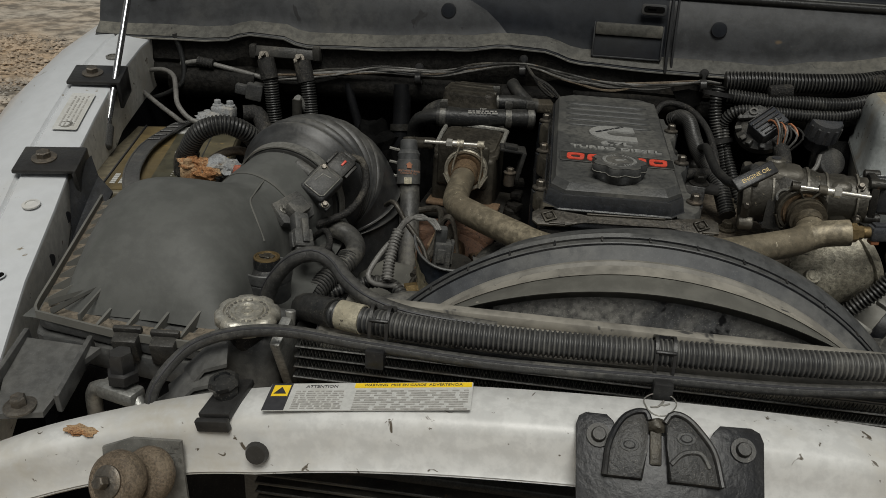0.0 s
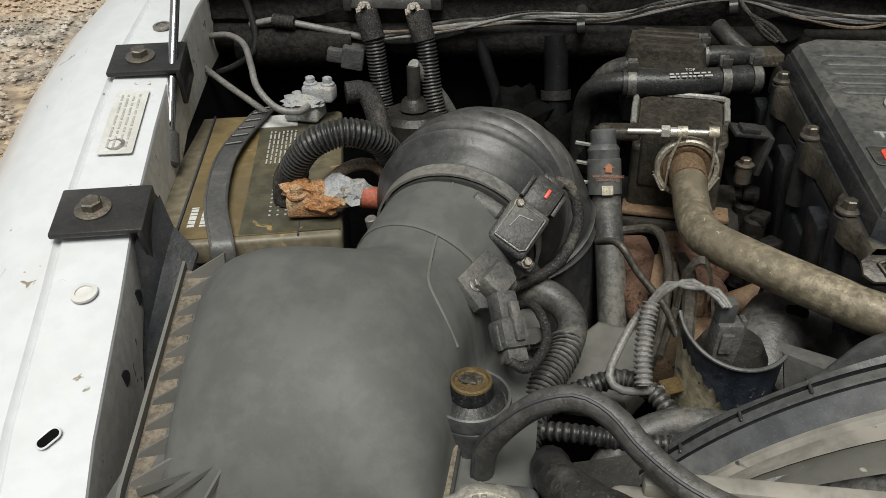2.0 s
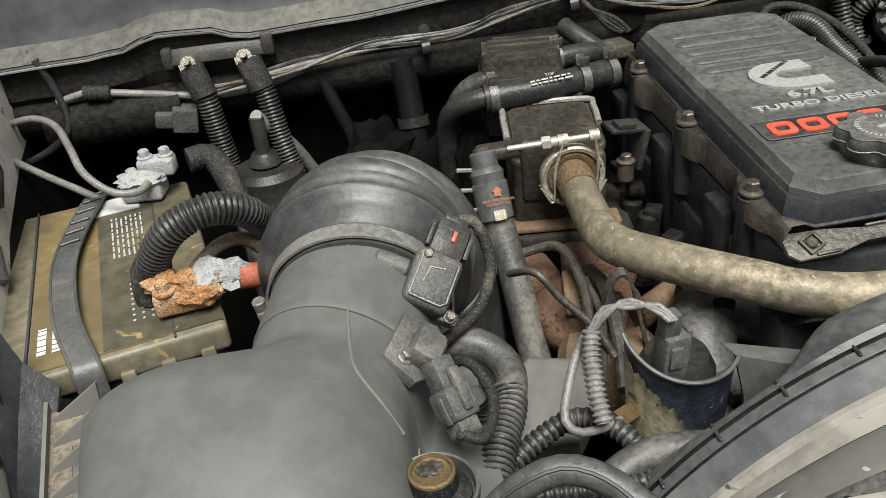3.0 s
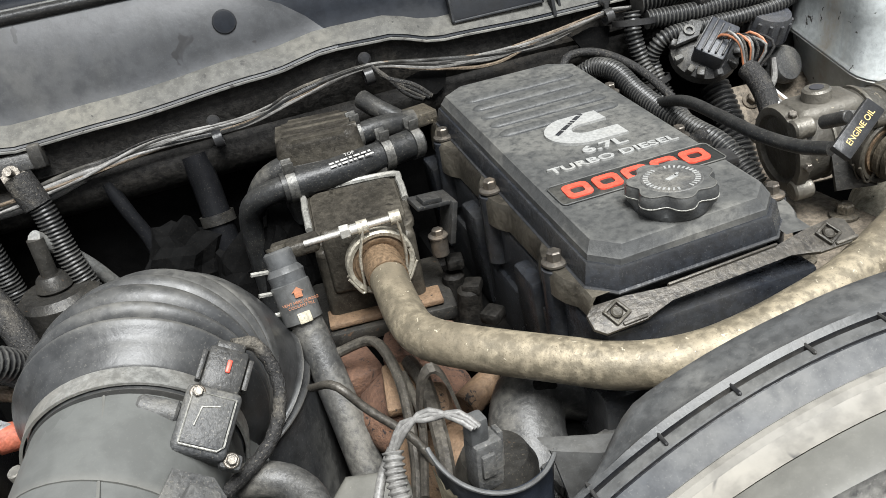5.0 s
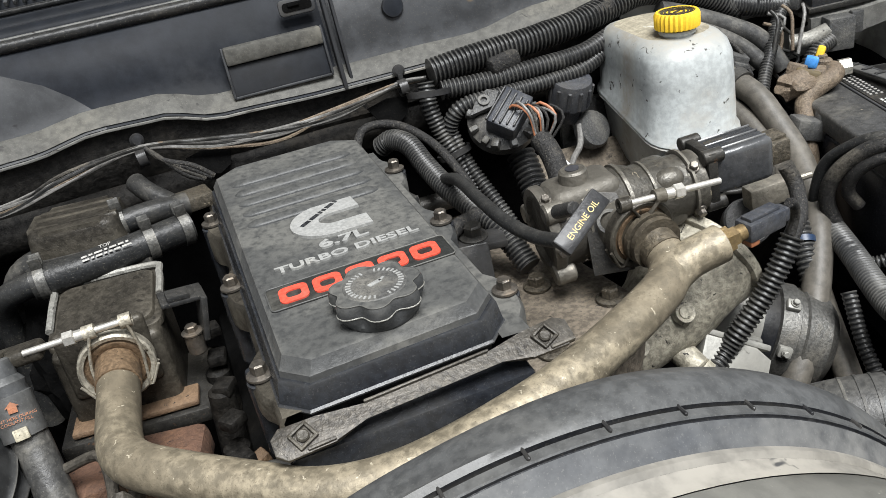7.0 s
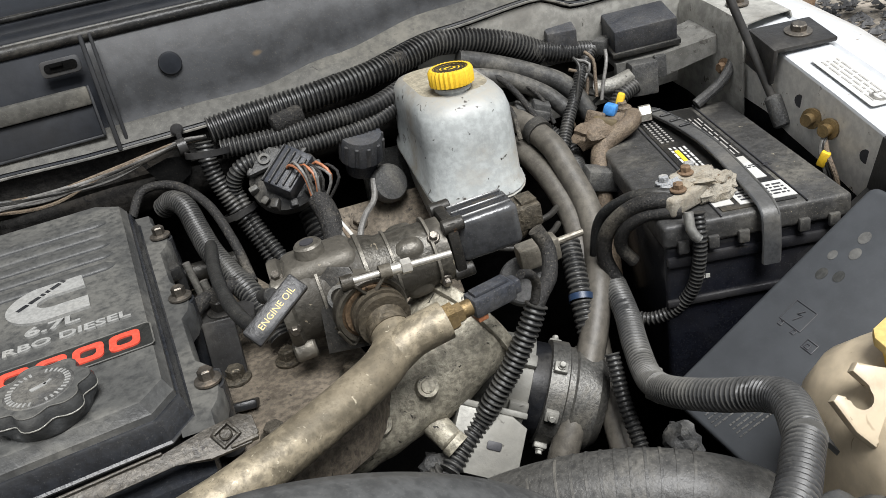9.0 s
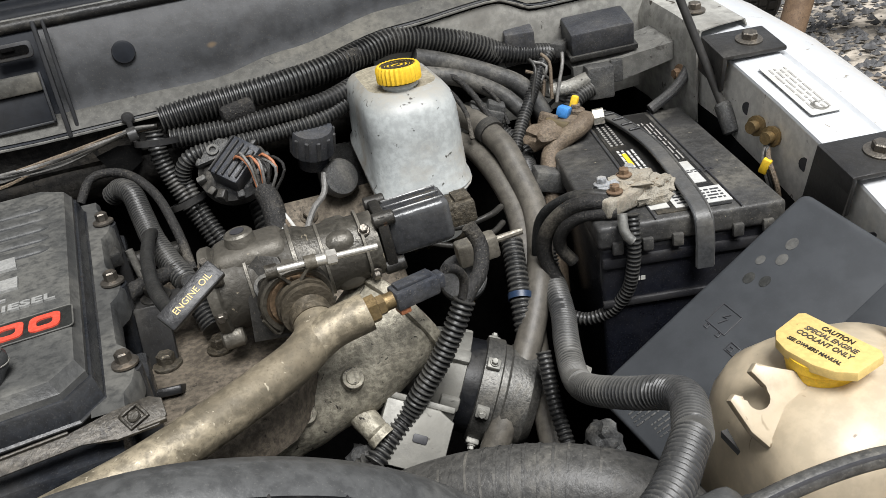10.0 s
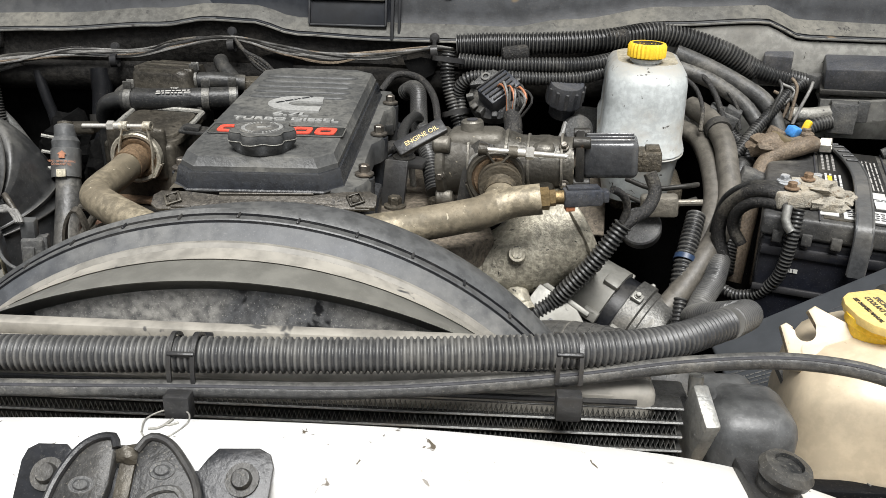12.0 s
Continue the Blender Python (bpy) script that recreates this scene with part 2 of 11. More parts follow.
M_SHROUDDUST = mat("fan_shroud_dusty", (0.165, 0.156, 0.136), 0.55, dust=(0.31, 0.288, 0.245), amount=0.50, scale=7, bump=0.15, grain=0.2, spots=(0.050, 0.050, 0.050), spot_amount=0.30, spot_scale=24, edge=0.08, fleck=0.0)
M_CAP = mat("radiator_cap_metal", (0.52, 0.50, 0.44), 0.40, metal=0.75, dust=(0.30, 0.26, 0.19), amount=0.4, scale=60, bump=0.2)
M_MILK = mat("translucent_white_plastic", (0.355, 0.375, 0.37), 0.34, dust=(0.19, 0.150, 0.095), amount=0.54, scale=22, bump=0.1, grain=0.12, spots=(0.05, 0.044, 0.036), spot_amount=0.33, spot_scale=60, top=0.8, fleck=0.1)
M_TANKDUST = mat("caked_tan_dust", (0.30, 0.270, 0.20), 0.7, dust=(0.16, 0.138, 0.095), amount=0.5, scale=40, bump=0.4, grain=0.25, spots=(0.42, 0.41, 0.36), spot_amount=0.3, spot_scale=40)
M_MUD = mat("dried_mud", (0.31, 0.275, 0.19), 0.7, dust=(0.19, 0.17, 0.125), amount=0.45, scale=24, bump=0.3, grain=0.2, spots=(0.05, 0.052, 0.056), spot_amount=0.3, spot_scale=40, fleck=0.1)
M_ALT = mat("clean_cast_aluminium", (0.200, 0.196, 0.176), 0.48, metal=0.3, dust=(0.125, 0.118, 0.098), amount=0.42, scale=16, bump=0.2, grain=0.14, spots=(0.06, 0.055, 0.045), spot_amount=0.22, spot_scale=45, fleck=0.1, edge=0.2, edge_col=(0.5, 0.49, 0.45))
M_STEERHOSE = mat("tan_dusted_hose", (0.088, 0.080, 0.067), 0.5, dust=(0.19, 0.172, 0.14), amount=0.4, scale=18, bump=0.2, grain=0.2, fleck=0.2)
M_CREAM = mat("yellowed_plastic", (0.46, 0.385, 0.275), 0.38, dust=(0.35, 0.275, 0.180), amount=0.34, scale=12, bump=0.06, grain=0.08, spots=(0.15, 0.10, 0.05), spot_amount=0.15, spot_scale=50, sss=0.06, fleck=0.0)
M_YELLOW = mat("yellow_plastic", (0.78, 0.50, 0.03), 0.42, dust=(0.30, 0.23, 0.10), amount=0.2, scale=60, bump=0.1, grain=0.08, fleck=0.0)
M_YELLOWPALE = mat("faded_yellow_plastic", (0.62, 0.45, 0.16), 0.45, dust=(0.46, 0.34, 0.15), amount=0.35, scale=40, bump=0.08, grain=0.08, spots=(0.25, 0.16, 0.06), spot_amount=0.14, spot_scale=80, fleck=0.0)
M_BATTERY = mat("battery_case", (0.011, 0.0125, 0.019), 0.25, dust=(0.09, 0.087, 0.08), amount=0.12, scale=20, bump=0.12, edge=0.09, fleck=0.2, spec=0.3)
M_BATTOP = mat("battery_lid_dusty", (0.050, 0.050, 0.050), 0.40, dust=(0.17, 0.158, 0.13), amount=0.36, scale=25, bump=0.25, grain=0.25, spots=(0.40, 0.35, 0.25), spot_amount=0.07, spot_scale=200, edge=0.09, spec=0.3)
M_BATTAN = mat("battery_lid_tan", (0.150, 0.130, 0.088), 0.5, dust=(0.100, 0.084, 0.056), amount=0.42, scale=14, bump=0.2, grain=0.2, spots=(0.28, 0.195, 0.085), spot_amount=0.22, spot_scale=18)
M_BATOLIVE = mat("dirty_olive_label", (0.070, 0.066, 0.044), 0.45, dust=(0.165, 0.130, 0.066), amount=0.42, scale=12, bump=0.1, grain=0.2, spots=(0.26, 0.18, 0.07), spot_amount=0.15, spot_scale=30, fleck=0.15)
M_LABELBLACK = mat("label_black", (0.02, 0.02, 0.02), 0.3, dust=(0.20, 0.17, 0.12), amount=0.25, scale=30, bump=0.05)
M_LABELTAN = mat("label_stained", (0.165, 0.122, 0.055), 0.45, dust=(0.065, 0.056, 0.038), amount=0.5, scale=14, bump=0.1, spots=(0.30, 0.19, 0.06), spot_amount=0.15, spot_scale=26)
M_LABELWHITE = mat("label_white", (0.50, 0.50, 0.48), 0.42, dust=(0.30, 0.275, 0.225), amount=0.34, scale=40, bump=0.02, grain=0.06, fleck=0.0)
M_PRINT = mat("dark_print", (0.045, 0.045, 0.05), 0.5, bump=0)
M_PRINTGREY = mat("grey_print", (0.32, 0.31, 0.29), 0.5, bump=0)
M_SIGNYELLOW = mat("sign_yellow", (0.85, 0.58, 0.03), 0.4, bump=0, grain=0.03)
M_RED = mat("red_letters", (0.62, 0.075, 0.045), 0.42, dust=(0.22, 0.12, 0.09), amount=0.25, scale=45, bump=0.05, fleck=0.0)
M_SILVER = mat("silver_letters", (0.36, 0.36, 0.345), 0.38, metal=0.3, dust=(0.34, 0.32, 0.27), amount=0.30, scale=45, bump=0.05, fleck=0.0)
M_CORROSION = mat("orange_corrosion", (0.32, 0.150, 0.060), 0.85, dust=(0.50, 0.40, 0.25), amount=0.55, scale=95, bump=0.9, grain=0.4, spots=(0.10, 0.04, 0.02), spot_amount=0.34, spot_scale=130)
M_CRUST = mat("grey_terminal_crust", (0.30, 0.31, 0.32), 0.85, dust=(0.42, 0.36, 0.26), amount=0.4, scale=90, bump=0.9, spots=(0.10, 0.10, 0.11), spot_amount=0.35, spot_scale=160)
M_WHITECRUST = mat("pale_terminal_crust", (0.31, 0.285, 0.235), 0.85, dust=(0.30, 0.24, 0.16), amount=0.45, scale=90, bump=0.9, spots=(0.16, 0.12, 0.08), spot_amount=0.3, spot_scale=130)
M_REDRUBBER = mat("red_boot", (0.33, 0.09, 0.05), 0.6, dust=(0.28, 0.14, 0.08), amount=0.4, scale=60, bump=0.3)
M_BROWNTAPE = mat("brown_cable", (0.135, 0.102, 0.070), 0.6, dust=(0.22, 0.175, 0.12), amount=0.40, scale=70, bump=0.5, grain=0.3)
M_BLUE = mat("blue_plastic", (0.05, 0.22, 0.55), 0.45, bump=0.05)
M_BLUEGREY = mat("blue_grey_plastic", (0.040, 0.044, 0.054), 0.36, dust=(0.16, 0.15, 0.132), amount=0.26, scale=50, bump=0.15, grain=0.25, edge=0.13, spec=0.3)
M_GREYCONN = mat("grey_connector", (0.055, 0.056, 0.057), 0.40, dust=(0.18, 0.168, 0.14), amount=0.30, scale=60, bump=0.3, top=0.15, grain=0.3, edge=0.15, edge_col=(0.34, 0.33, 0.30), spec=0.3)
M_ORANGE = mat("orange_wire", (0.36, 0.14, 0.065), 0.5, dust=(0.12, 0.08, 0.06), amount=0.4, scale=80, bump=0.05)
M_BRASS = mat("brass", (0.24, 0.17, 0.08), 0.4, metal=0.7, dust=(0.10, 0.075, 0.045), amount=0.45, scale=70, bump=0.2)
M_WIRE = mat("grey_wire", (0.16, 0.155, 0.145), 0.45, dust=(0.06, 0.055, 0.05), amount=0.40, scale=60, bump=0.15, grain=0.25)
M_CHROME = mat("strut_rod", (0.35, 0.35, 0.36), 0.2, metal=0.95, bump=0, fleck=0.0)
M_TANRUST = mat("tan_iron", (0.165, 0.105, 0.060), 0.7, dust=(0.085, 0.048, 0.027), amount=0.48, scale=50, bump=0.5, spots=(0.022, 0.018, 0.014), spot_amount=0.35, spot_scale=110)
M_STRAPRUB = mat("strap_rubber", (0.060, 0.062, 0.064), 0.40, dust=(0.15, 0.14, 0.12), amount=0.28, scale=34, bump=0.15, grain=0.18, edge=0.12, fleck=0.15, spec=0.4)
M_STRAP = mat("dusty_brown_steel", (0.062, 0.055, 0.045), 0.45, metal=0.3, dust=(0.155, 0.138, 0.108), amount=0.4, scale=35, bump=0.3, grain=0.35, spots=(0.03, 0.026, 0.022), spot_amount=0.35, spot_scale=90, edge=0.13)
M_OILY = mat("oily_brown_casting", (0.036, 0.032, 0.026), 0.40, metal=0.2, dust=(0.105, 0.093, 0.072), amount=0.34, scale=28, bump=0.4, grain=0.4, spots=(0.014, 0.012, 0.010), spot_amount=0.36, spot_scale=60, edge=0.2, edge_col=(0.30, 0.27, 0.21), spec=0.3)
M_TAG = mat("weathered_tag", (0.40, 0.365, 0.275), 0.6, dust=(0.22, 0.19, 0.13), amount=0.45, scale=60, bump=0.2, grain=0.2, spots=(0.08, 0.07, 0.055), spot_amount=0.35, spot_scale=150)
M_WEB = mat("smudged_web", (0.11, 0.112, 0.115), 0.45, dust=(0.48, 0.46, 0.41), amount=0.55, scale=24, bump=0.2, grain=0.25, spots=(0.022, 0.022, 0.024), spot_amount=0.36, spot_scale=17, fleck=0.5)
M_BEAM = mat("grimy_beam", (0.016, 0.015, 0.0135), 0.6, dust=(0.042, 0.036, 0.028), amount=0.36, scale=22, bump=0.6, grain=0.5, spots=(0.008, 0.0075, 0.007), spot_amount=0.35, spot_scale=80, spec=0.12)
# pale tone is dust plus the sky's grey reflection painted into the elbow
M_ELBOW = mat("dust_and_sheen_elbow_rubber", (0.036, 0.037, 0.038), 0.36, dust=(0.135, 0.130, 0.115), amount=0.34, scale=14, bump=0.15, top=0.22, grain=0.2, edge=0.3, fleck=0.3)
M_NAVY = mat("navy_label", (0.020, 0.040, 0.085), 0.4, bump=0.05)
M_LID = mat("fuse_lid_plastic", (0.050, 0.054, 0.059), 0.42, dust=(0.082, 0.084, 0.084), amount=0.16, scale=5, bump=0.10, grain=0.10, fleck=0.12, spec=0.4)
M_FLANK = mat("stained_white_flank", (0.66, 0.645, 0.60), 0.42, dust=(0.42, 0.37, 0.28), amount=0.34, scale=16, bump=0.1, grain=0.10, spots=(0.12, 0.08, 0.045), spot_amount=0.24, spot_scale=55, fleck=0.1)
M_CORNER = mat("dirty_grey_panel", (0.30, 0.295, 0.27), 0.5, dust=(0.11, 0.10, 0.082), amount=0.45, scale=12, bump=0.15, grain=0.2, spots=(0.05, 0.04, 0.03), spot_amount=0.3, spot_scale=40, fleck=0.25)
M_THROAT = mat("olive_dust_throat", (0.115, 0.112, 0.098), 0.5, dust=(0.19, 0.182, 0.155), amount=0.35, scale=7, bump=0.12, grain=0.12, spots=(0.30, 0.285, 0.24), spot_amount=0.10, spot_scale=60, fleck=0.12)
M_HORN = mat("grey_tan_casting", (0.33, 0.305, 0.240), 0.5, metal=0.2, dust=(0.11, 0.092, 0.064), amount=0.36, scale=30, bump=0.5, grain=0.3, spots=(0.030, 0.026, 0.021), spot_amount=0.34, spot_scale=120)
M_DIRT = mat("dirt_caked_plate", (0.135, 0.112, 0.084), 0.8, dust=(0.20, 0.17, 0.13), amount=0.4, scale=30, bump=0.5, grain=0.35, spots=(0.045, 0.037, 0.029), spot_amount=0.3, spot_scale=110)
M_GREYPLASTIC = mat("dusty_grey_plastic", (0.064, 0.066, 0.067), 0.42, dust=(0.165, 0.160, 0.144), amount=0.34, scale=16, bump=0.2, top=0.2, grain=0.22, edge=0.11, fleck=0.2)
M_SHIELD = mat("scuffed_blue_black_plastic", (0.024, 0.030, 0.042), 0.42, dust=(0.17, 0.165, 0.145), amount=0.42, scale=18, bump=0.2, grain=0.3, spots=(0.26, 0.25, 0.22), spot_amount=0.12, spot_scale=60, fleck=0.2)
M_TYRE = mat("tyre_rubber", (0.045, 0.043, 0.040), 0.8, dust=(0.14, 0.13, 0.11), amount=0.4, scale=20, bump=0.3, fleck=0.0)
M_CREAMPAINT = mat("cream_paint", (0.66, 0.60, 0.45), 0.5, dust=(0.45, 0.40, 0.30), amount=0.3, scale=6, bump=0.05, fleck=0.0)
M_STONE = mat("gravel_stones", (0.33, 0.305, 0.27), 0.9, dust=(0.42, 0.29, 0.17), amount=0.55, scale=1.1, bump=0.4, grain=0.4, fleck=0.0)
M_DARKSTONE = mat("dark_gravel_stones", (0.09, 0.09, 0.092), 0.9, dust=(0.17, 0.16, 0.15), amount=0.35, scale=6, bump=0.4, grain=0.3, fleck=0.0)
M_GROUND = mat("gravel_ground", (0.27, 0.24, 0.20), 0.95, dust=(0.38, 0.25, 0.135), amount=0.55, scale=1.1, bump=0.8, grain=0.55, spots=(0.14, 0.125, 0.105), spot_amount=0.36, spot_scale=60, fleck=0.0)


# ---- builders ----
def thing(name, loc, label, category, group="", kind=""):
    e = new(name)
    e.empty_display_size = 0.02
    e.matrix_basis = Matrix.Translation(loc)
    return tagged(e, label, category, group, kind)


def part(name, bm, material, parent=None, label="", smooth=True, angle=35):
    """Links a bmesh, built in world places, as one mesh object under a thing or a part."""
    me = bpy.data.meshes.new(name)
    bmesh.ops.recalc_face_normals(bm, faces=bm.faces[:])
    for f in bm.faces:
        f.smooth = smooth
    if smooth:
        lim = radians(angle)
        for ed in bm.edges:
            if len(ed.link_faces) != 2 or ed.calc_face_angle(0) > lim:
                ed.smooth = False
    bm.to_mesh(me)
    bm.free()
    me.materials.append(material)
    ob = new(name, me)
    if parent is not None:
        base = Matrix.Identity(4)
        p = parent
        while p is not None:
            base = p.matrix_basis @ base if p.parent is None else base
            p = p.parent
        ob.parent = parent
        if parent.parent is None:
            ob.matrix_parent_inverse = parent.matrix_basis.inverted()
        else:
            ob.matrix_parent_inverse = Matrix.Identity(4)
    if label:
        ob["label"] = label
    return ob


def single(name, bm, material, label, category, group="", kind="", smooth=True, angle=35):
    return tagged(part(name, bm, material, None, "", smooth, angle), label, category, group, kind)


def frame_m(origin, z_axis, x_hint=(1, 0, 0)):
    z = Vector(z_axis).normalized()
    x = Vector(x_hint)
    x = x - z * x.dot(z)
    if x.length < 1e-4:
        x = Vector((0, 1, 0)) - z * z.y
    x.normalize()
    y = z.cross(x)
    m = Matrix((x, y, z)).transposed().to_4x4()
    m.translation = Vector(origin)
    return m


def box(bm, centre, size, rot=(0, 0, 0), bevel=0.003, seg=2, taper=None, m=None):
    """A bevelled block; taper scales its top in x and y."""
    mm = (m if m is not None else Matrix.Identity(4)) @ pose(*centre, *rot)
    made = bmesh.ops.create_cube(bm, size=1.0)["verts"]
    for v in made:
        v.co = Vector((v.co.x * size[0], v.co.y * size[1], v.co.z * size[2]))
        if taper and v.co.z > 0:
            v.co.x *= taper[0]
            v.co.y *= taper[1]
    if bevel > 0:
        eds = list({e for v in made for e in v.link_edges})
        got = bmesh.ops.bevel(bm, geom=eds, offset=min(bevel, 0.45 * min(size)), segments=seg, affect="EDGES", profile=0.5)
        made = list({v for f in got["faces"] for v in f.verts} | {v for v in made if v.is_valid})
    bmesh.ops.transform(bm, matrix=mm, verts=made)
    return bm


def prism(bm, outline, z0, z1, m=None, bevel=0.002, seg=2, top_inset=0.0):
    """An outline of (x, y) raised from z0 to z1, its upper rim bevelled."""
    m = m if m is not None else Matrix.Identity(4)
    lo = [bm.verts.new((x, y, z0)) for x, y in outline]
    cx, cy = sum(p[0] for p in outline) / len(outline), sum(p[1] for p in outline) / len(outline)
    hi = []
    for x, y in outline:
        d = Vector((cx - x, cy - y))
        d = d.normalized() * top_inset if d.length > 1e-6 else d
        hi.append(bm.verts.new((x + d.x, y + d.y, z1)))
    n = len(outline)
    bm.faces.new(lo[::-1])
    topf = bm.faces.new(hi)
    for i in range(n):
        bm.faces.new((lo[i], lo[(i + 1) % n], hi[(i + 1) % n], hi[i]))
    verts = lo + hi
    if bevel > 0:
        got = bmesh.ops.bevel(bm, geom=list(topf.edges), offset=bevel, segments=seg, affect="EDGES", profile=0.5)
        verts = list({v for f in got["faces"] for v in f.verts} | {v for v in verts if v.is_valid})
        for f in got["faces"]:
            for e in f.edges:
                verts.extend(v for v in e.verts)
        verts = list(set(verts))
    bmesh.ops.transform(bm, matrix=m, verts=verts)
    return bm


def lathe(bm, profile, m=None, seg=24, start=0.0, sweep=360.0, lobes=0, lobe_depth=0.0):
    """Turns a profile of (radius, height) round z. lobes: a scalloped rim."""
    m = m if m is not None else Matrix.Identity(4)
    whole = abs(sweep - 360) < 1e-6
    count = seg if whole else seg + 1
    rings = []
    for i in range(count):
        a = radians(start + sweep * i / seg)
        k = 1.0 - (lobe_depth * (0.5 - 0.5 * math.cos(lobes * a)) if lobes else 0.0)
        rings.append([bm.verts.new(m @ Vector((r * k * math.cos(a), r * k * math.sin(a), z))) for r, z in profile])
    last = count if whole else count - 1
    for i in range(last):
        a, b = rings[i], rings[(i + 1) % count]
        for j in range(len(profile) - 1):
            if profile[j][0] < 1e-6 and profile[j + 1][0] < 1e-6:
                continue
            bm.faces.new((a[j], b[j], b[j + 1], a[j + 1]))
    bmesh.ops.remove_doubles(bm, verts=[v for r in rings for v in r], dist=1e-6)
    return bm


def cyl(bm, p0, p1, r0, r1=None, seg=20, bevel=0.0):
    r1 = r0 if r1 is None else r1
    p0, p1 = Vector(p0), Vector(p1)
    h = (p1 - p0).length
    b = min(bevel, h * 0.4, r0 * 0.5, r1 * 0.5)
    prof = [(0, 0), (r0 - b, 0), (r0, b), (r1, h - b), (r1 - b, h), (0, h)] if b > 0 else [(0, 0), (r0, 0), (r1, h), (0, h)]
    return lathe(bm, prof, frame_m(p0, p1 - p0), seg)


def smooth_path(pts, step=0.008):
    """A rounded line through the points, at even steps."""
    p = [Vector(q) for q in pts]
    p = [p[0] * 2 - p[1]] + p + [p[-1] * 2 - p[-2]]
    raw = []
    for i in range(1, len(p) - 2):
        for k in range(16):
            t = k / 16
            raw.append(0.5 * (2 * p[i] + (p[i + 1] - p[i - 1]) * t + (2 * p[i - 1] - 5 * p[i] + 4 * p[i + 1] - p[i + 2]) * t * t + (3 * p[i] - p[i - 1] - 3 * p[i + 1] + p[i + 2]) * t ** 3))
    raw.append(p[-2])
    out, left = [raw[0]], step
    for a, b in zip(raw, raw[1:]):
        d = (b - a).length
        while d > left:
            a = a.lerp(b, left / d)
            out.append(a.copy())
            d, left = d - left, step
        left -= d
    if (out[-1] - raw[-1]).length > step * 0.3:
        out.append(raw[-1])
    return out


def sweep(bm, line, radius, seg=12, caps=True, squash=1.0):
    """A tube along a line; radius is a number or a function of the share of the way."""
    n = len(line)
    tang = [(line[min(i + 1, n - 1)] - line[max(i - 1, 0)]).normalized() for i in range(n)]
    up = Vector((0, 0, 1)) if abs(tang[0].z) < 0.9 else Vector((1, 0, 0))
    u = (up - tang[0] * up.dot(tang[0])).normalized()
    rings = []
    for i in range(n):
        u = (u - tang[i] * u.dot(tang[i])).normalized()
        v = tang[i].cross(u)
        r = radius(i / max(1, n - 1)) if callable(radius) else radius
        rings.append([bm.verts.new(line[i] + (u * math.cos(2 * math.pi * k / seg) * squash + v * math.sin(2 * math.pi * k / seg)) * r) for k in range(seg)])
    for a, b in zip(rings, rings[1:]):
        for k in range(seg):
            bm.faces.new((a[k], a[(k + 1) % seg], b[(k + 1) % seg], b[k]))
    if caps:
        bm.faces.new(rings[0][::-1])
        bm.faces.new(rings[-1])
    return bm


def hose(bm, pts, r, seg=14, step=0.008):
    return sweep(bm, smooth_path(pts, step), r, seg)


def loom(bm, pts, r, pitch=0.0045, depth=0.14, seg=12):
    """A corrugated sleeve: a ridge and a groove at every pitch."""
    line = smooth_path(pts, pitch / 4)
    n = len(line)
    tang = [(line[min(i + 1, n - 1)] - line[max(i - 1, 0)]).normalized() for i in range(n)]
    up = Vector((0, 0, 1)) if abs(tang[0].z) < 0.9 else Vector((1, 0, 0))
    u = (up - tang[0] * up.dot(tang[0])).normalized()
    shape = (1.0, 1.0, 1.0 - depth, 1.0 - depth)
    rings = []
    for i in range(n):
        u = (u - tang[i] * u.dot(tang[i])).normalized()
        v = tang[i].cross(u)
        rr = r * shape[i % 4]
        rings.append([bm.verts.new(line[i] + (u * math.cos(2 * math.pi * k / seg) + v * math.sin(2 * math.pi * k / seg)) * rr) for k in range(seg)])
    for a, b in zip(rings, rings[1:]):
        for k in range(seg):
            bm.faces.new((a[k], a[(k + 1) % seg], b[(k + 1) % seg], b[k]))
    bm.faces.new(rings[0][::-1])
    bm.faces.new(rings[-1])
    return bm


def strip(bm, line, width_dir, width, thick):
    """A flat band along a line."""
    w = Vector(width_dir).normalized()
    n = len(line)
    rows = []
    for i in range(n):
        t = (line[min(i + 1, n - 1)] - line[max(i - 1, 0)]).normalized()
        nn = t.cross(w).normalized()
        c = line[i]
        rows.append([bm.verts.new(c + w * a * width / 2 + nn * b * thick / 2) for a, b in ((-1, -1), (1, -1), (1, 1), (-1, 1))])
    for a, b in zip(rows, rows[1:]):
        for k in range(4):
            bm.faces.new((a[k], a[(k + 1) % 4], b[(k + 1) % 4], b[k]))
    bm.faces.new(rows[0][::-1])
    bm.faces.new(rows[-1])
    return bm


def sheet(bm, rows, thick=0.0, down=(0, 0, -1)):
    """A surface through rows of points, with a thickness."""
    d = Vector(down)
    top = [[bm.verts.new(Vector(p)) for p in r] for r in rows]
    for a, b in zip(top, top[1:]):
        for k in range(len(a) - 1):
            bm.faces.new((a[k], a[k + 1], b[k + 1], b[k]))
    if thick:
        low = [[bm.verts.new(Vector(p) + d * thick) for p in r] for r in rows]
        for a, b in zip(low, low[1:]):
            for k in range(len(a) - 1):
                bm.faces.new((a[k], b[k], b[k + 1], a[k + 1]))
        for a, b in ((top[0], low[0]), (top[-1], low[-1])):
            for k in range(len(a) - 1):
                bm.faces.new((a[k], b[k], b[k + 1], a[k + 1]))
        for k in (0, -1):
            for i in range(len(top) - 1):
                bm.faces.new((top[i][k], top[i + 1][k], low[i + 1][k], low[i][k]))
    return bm


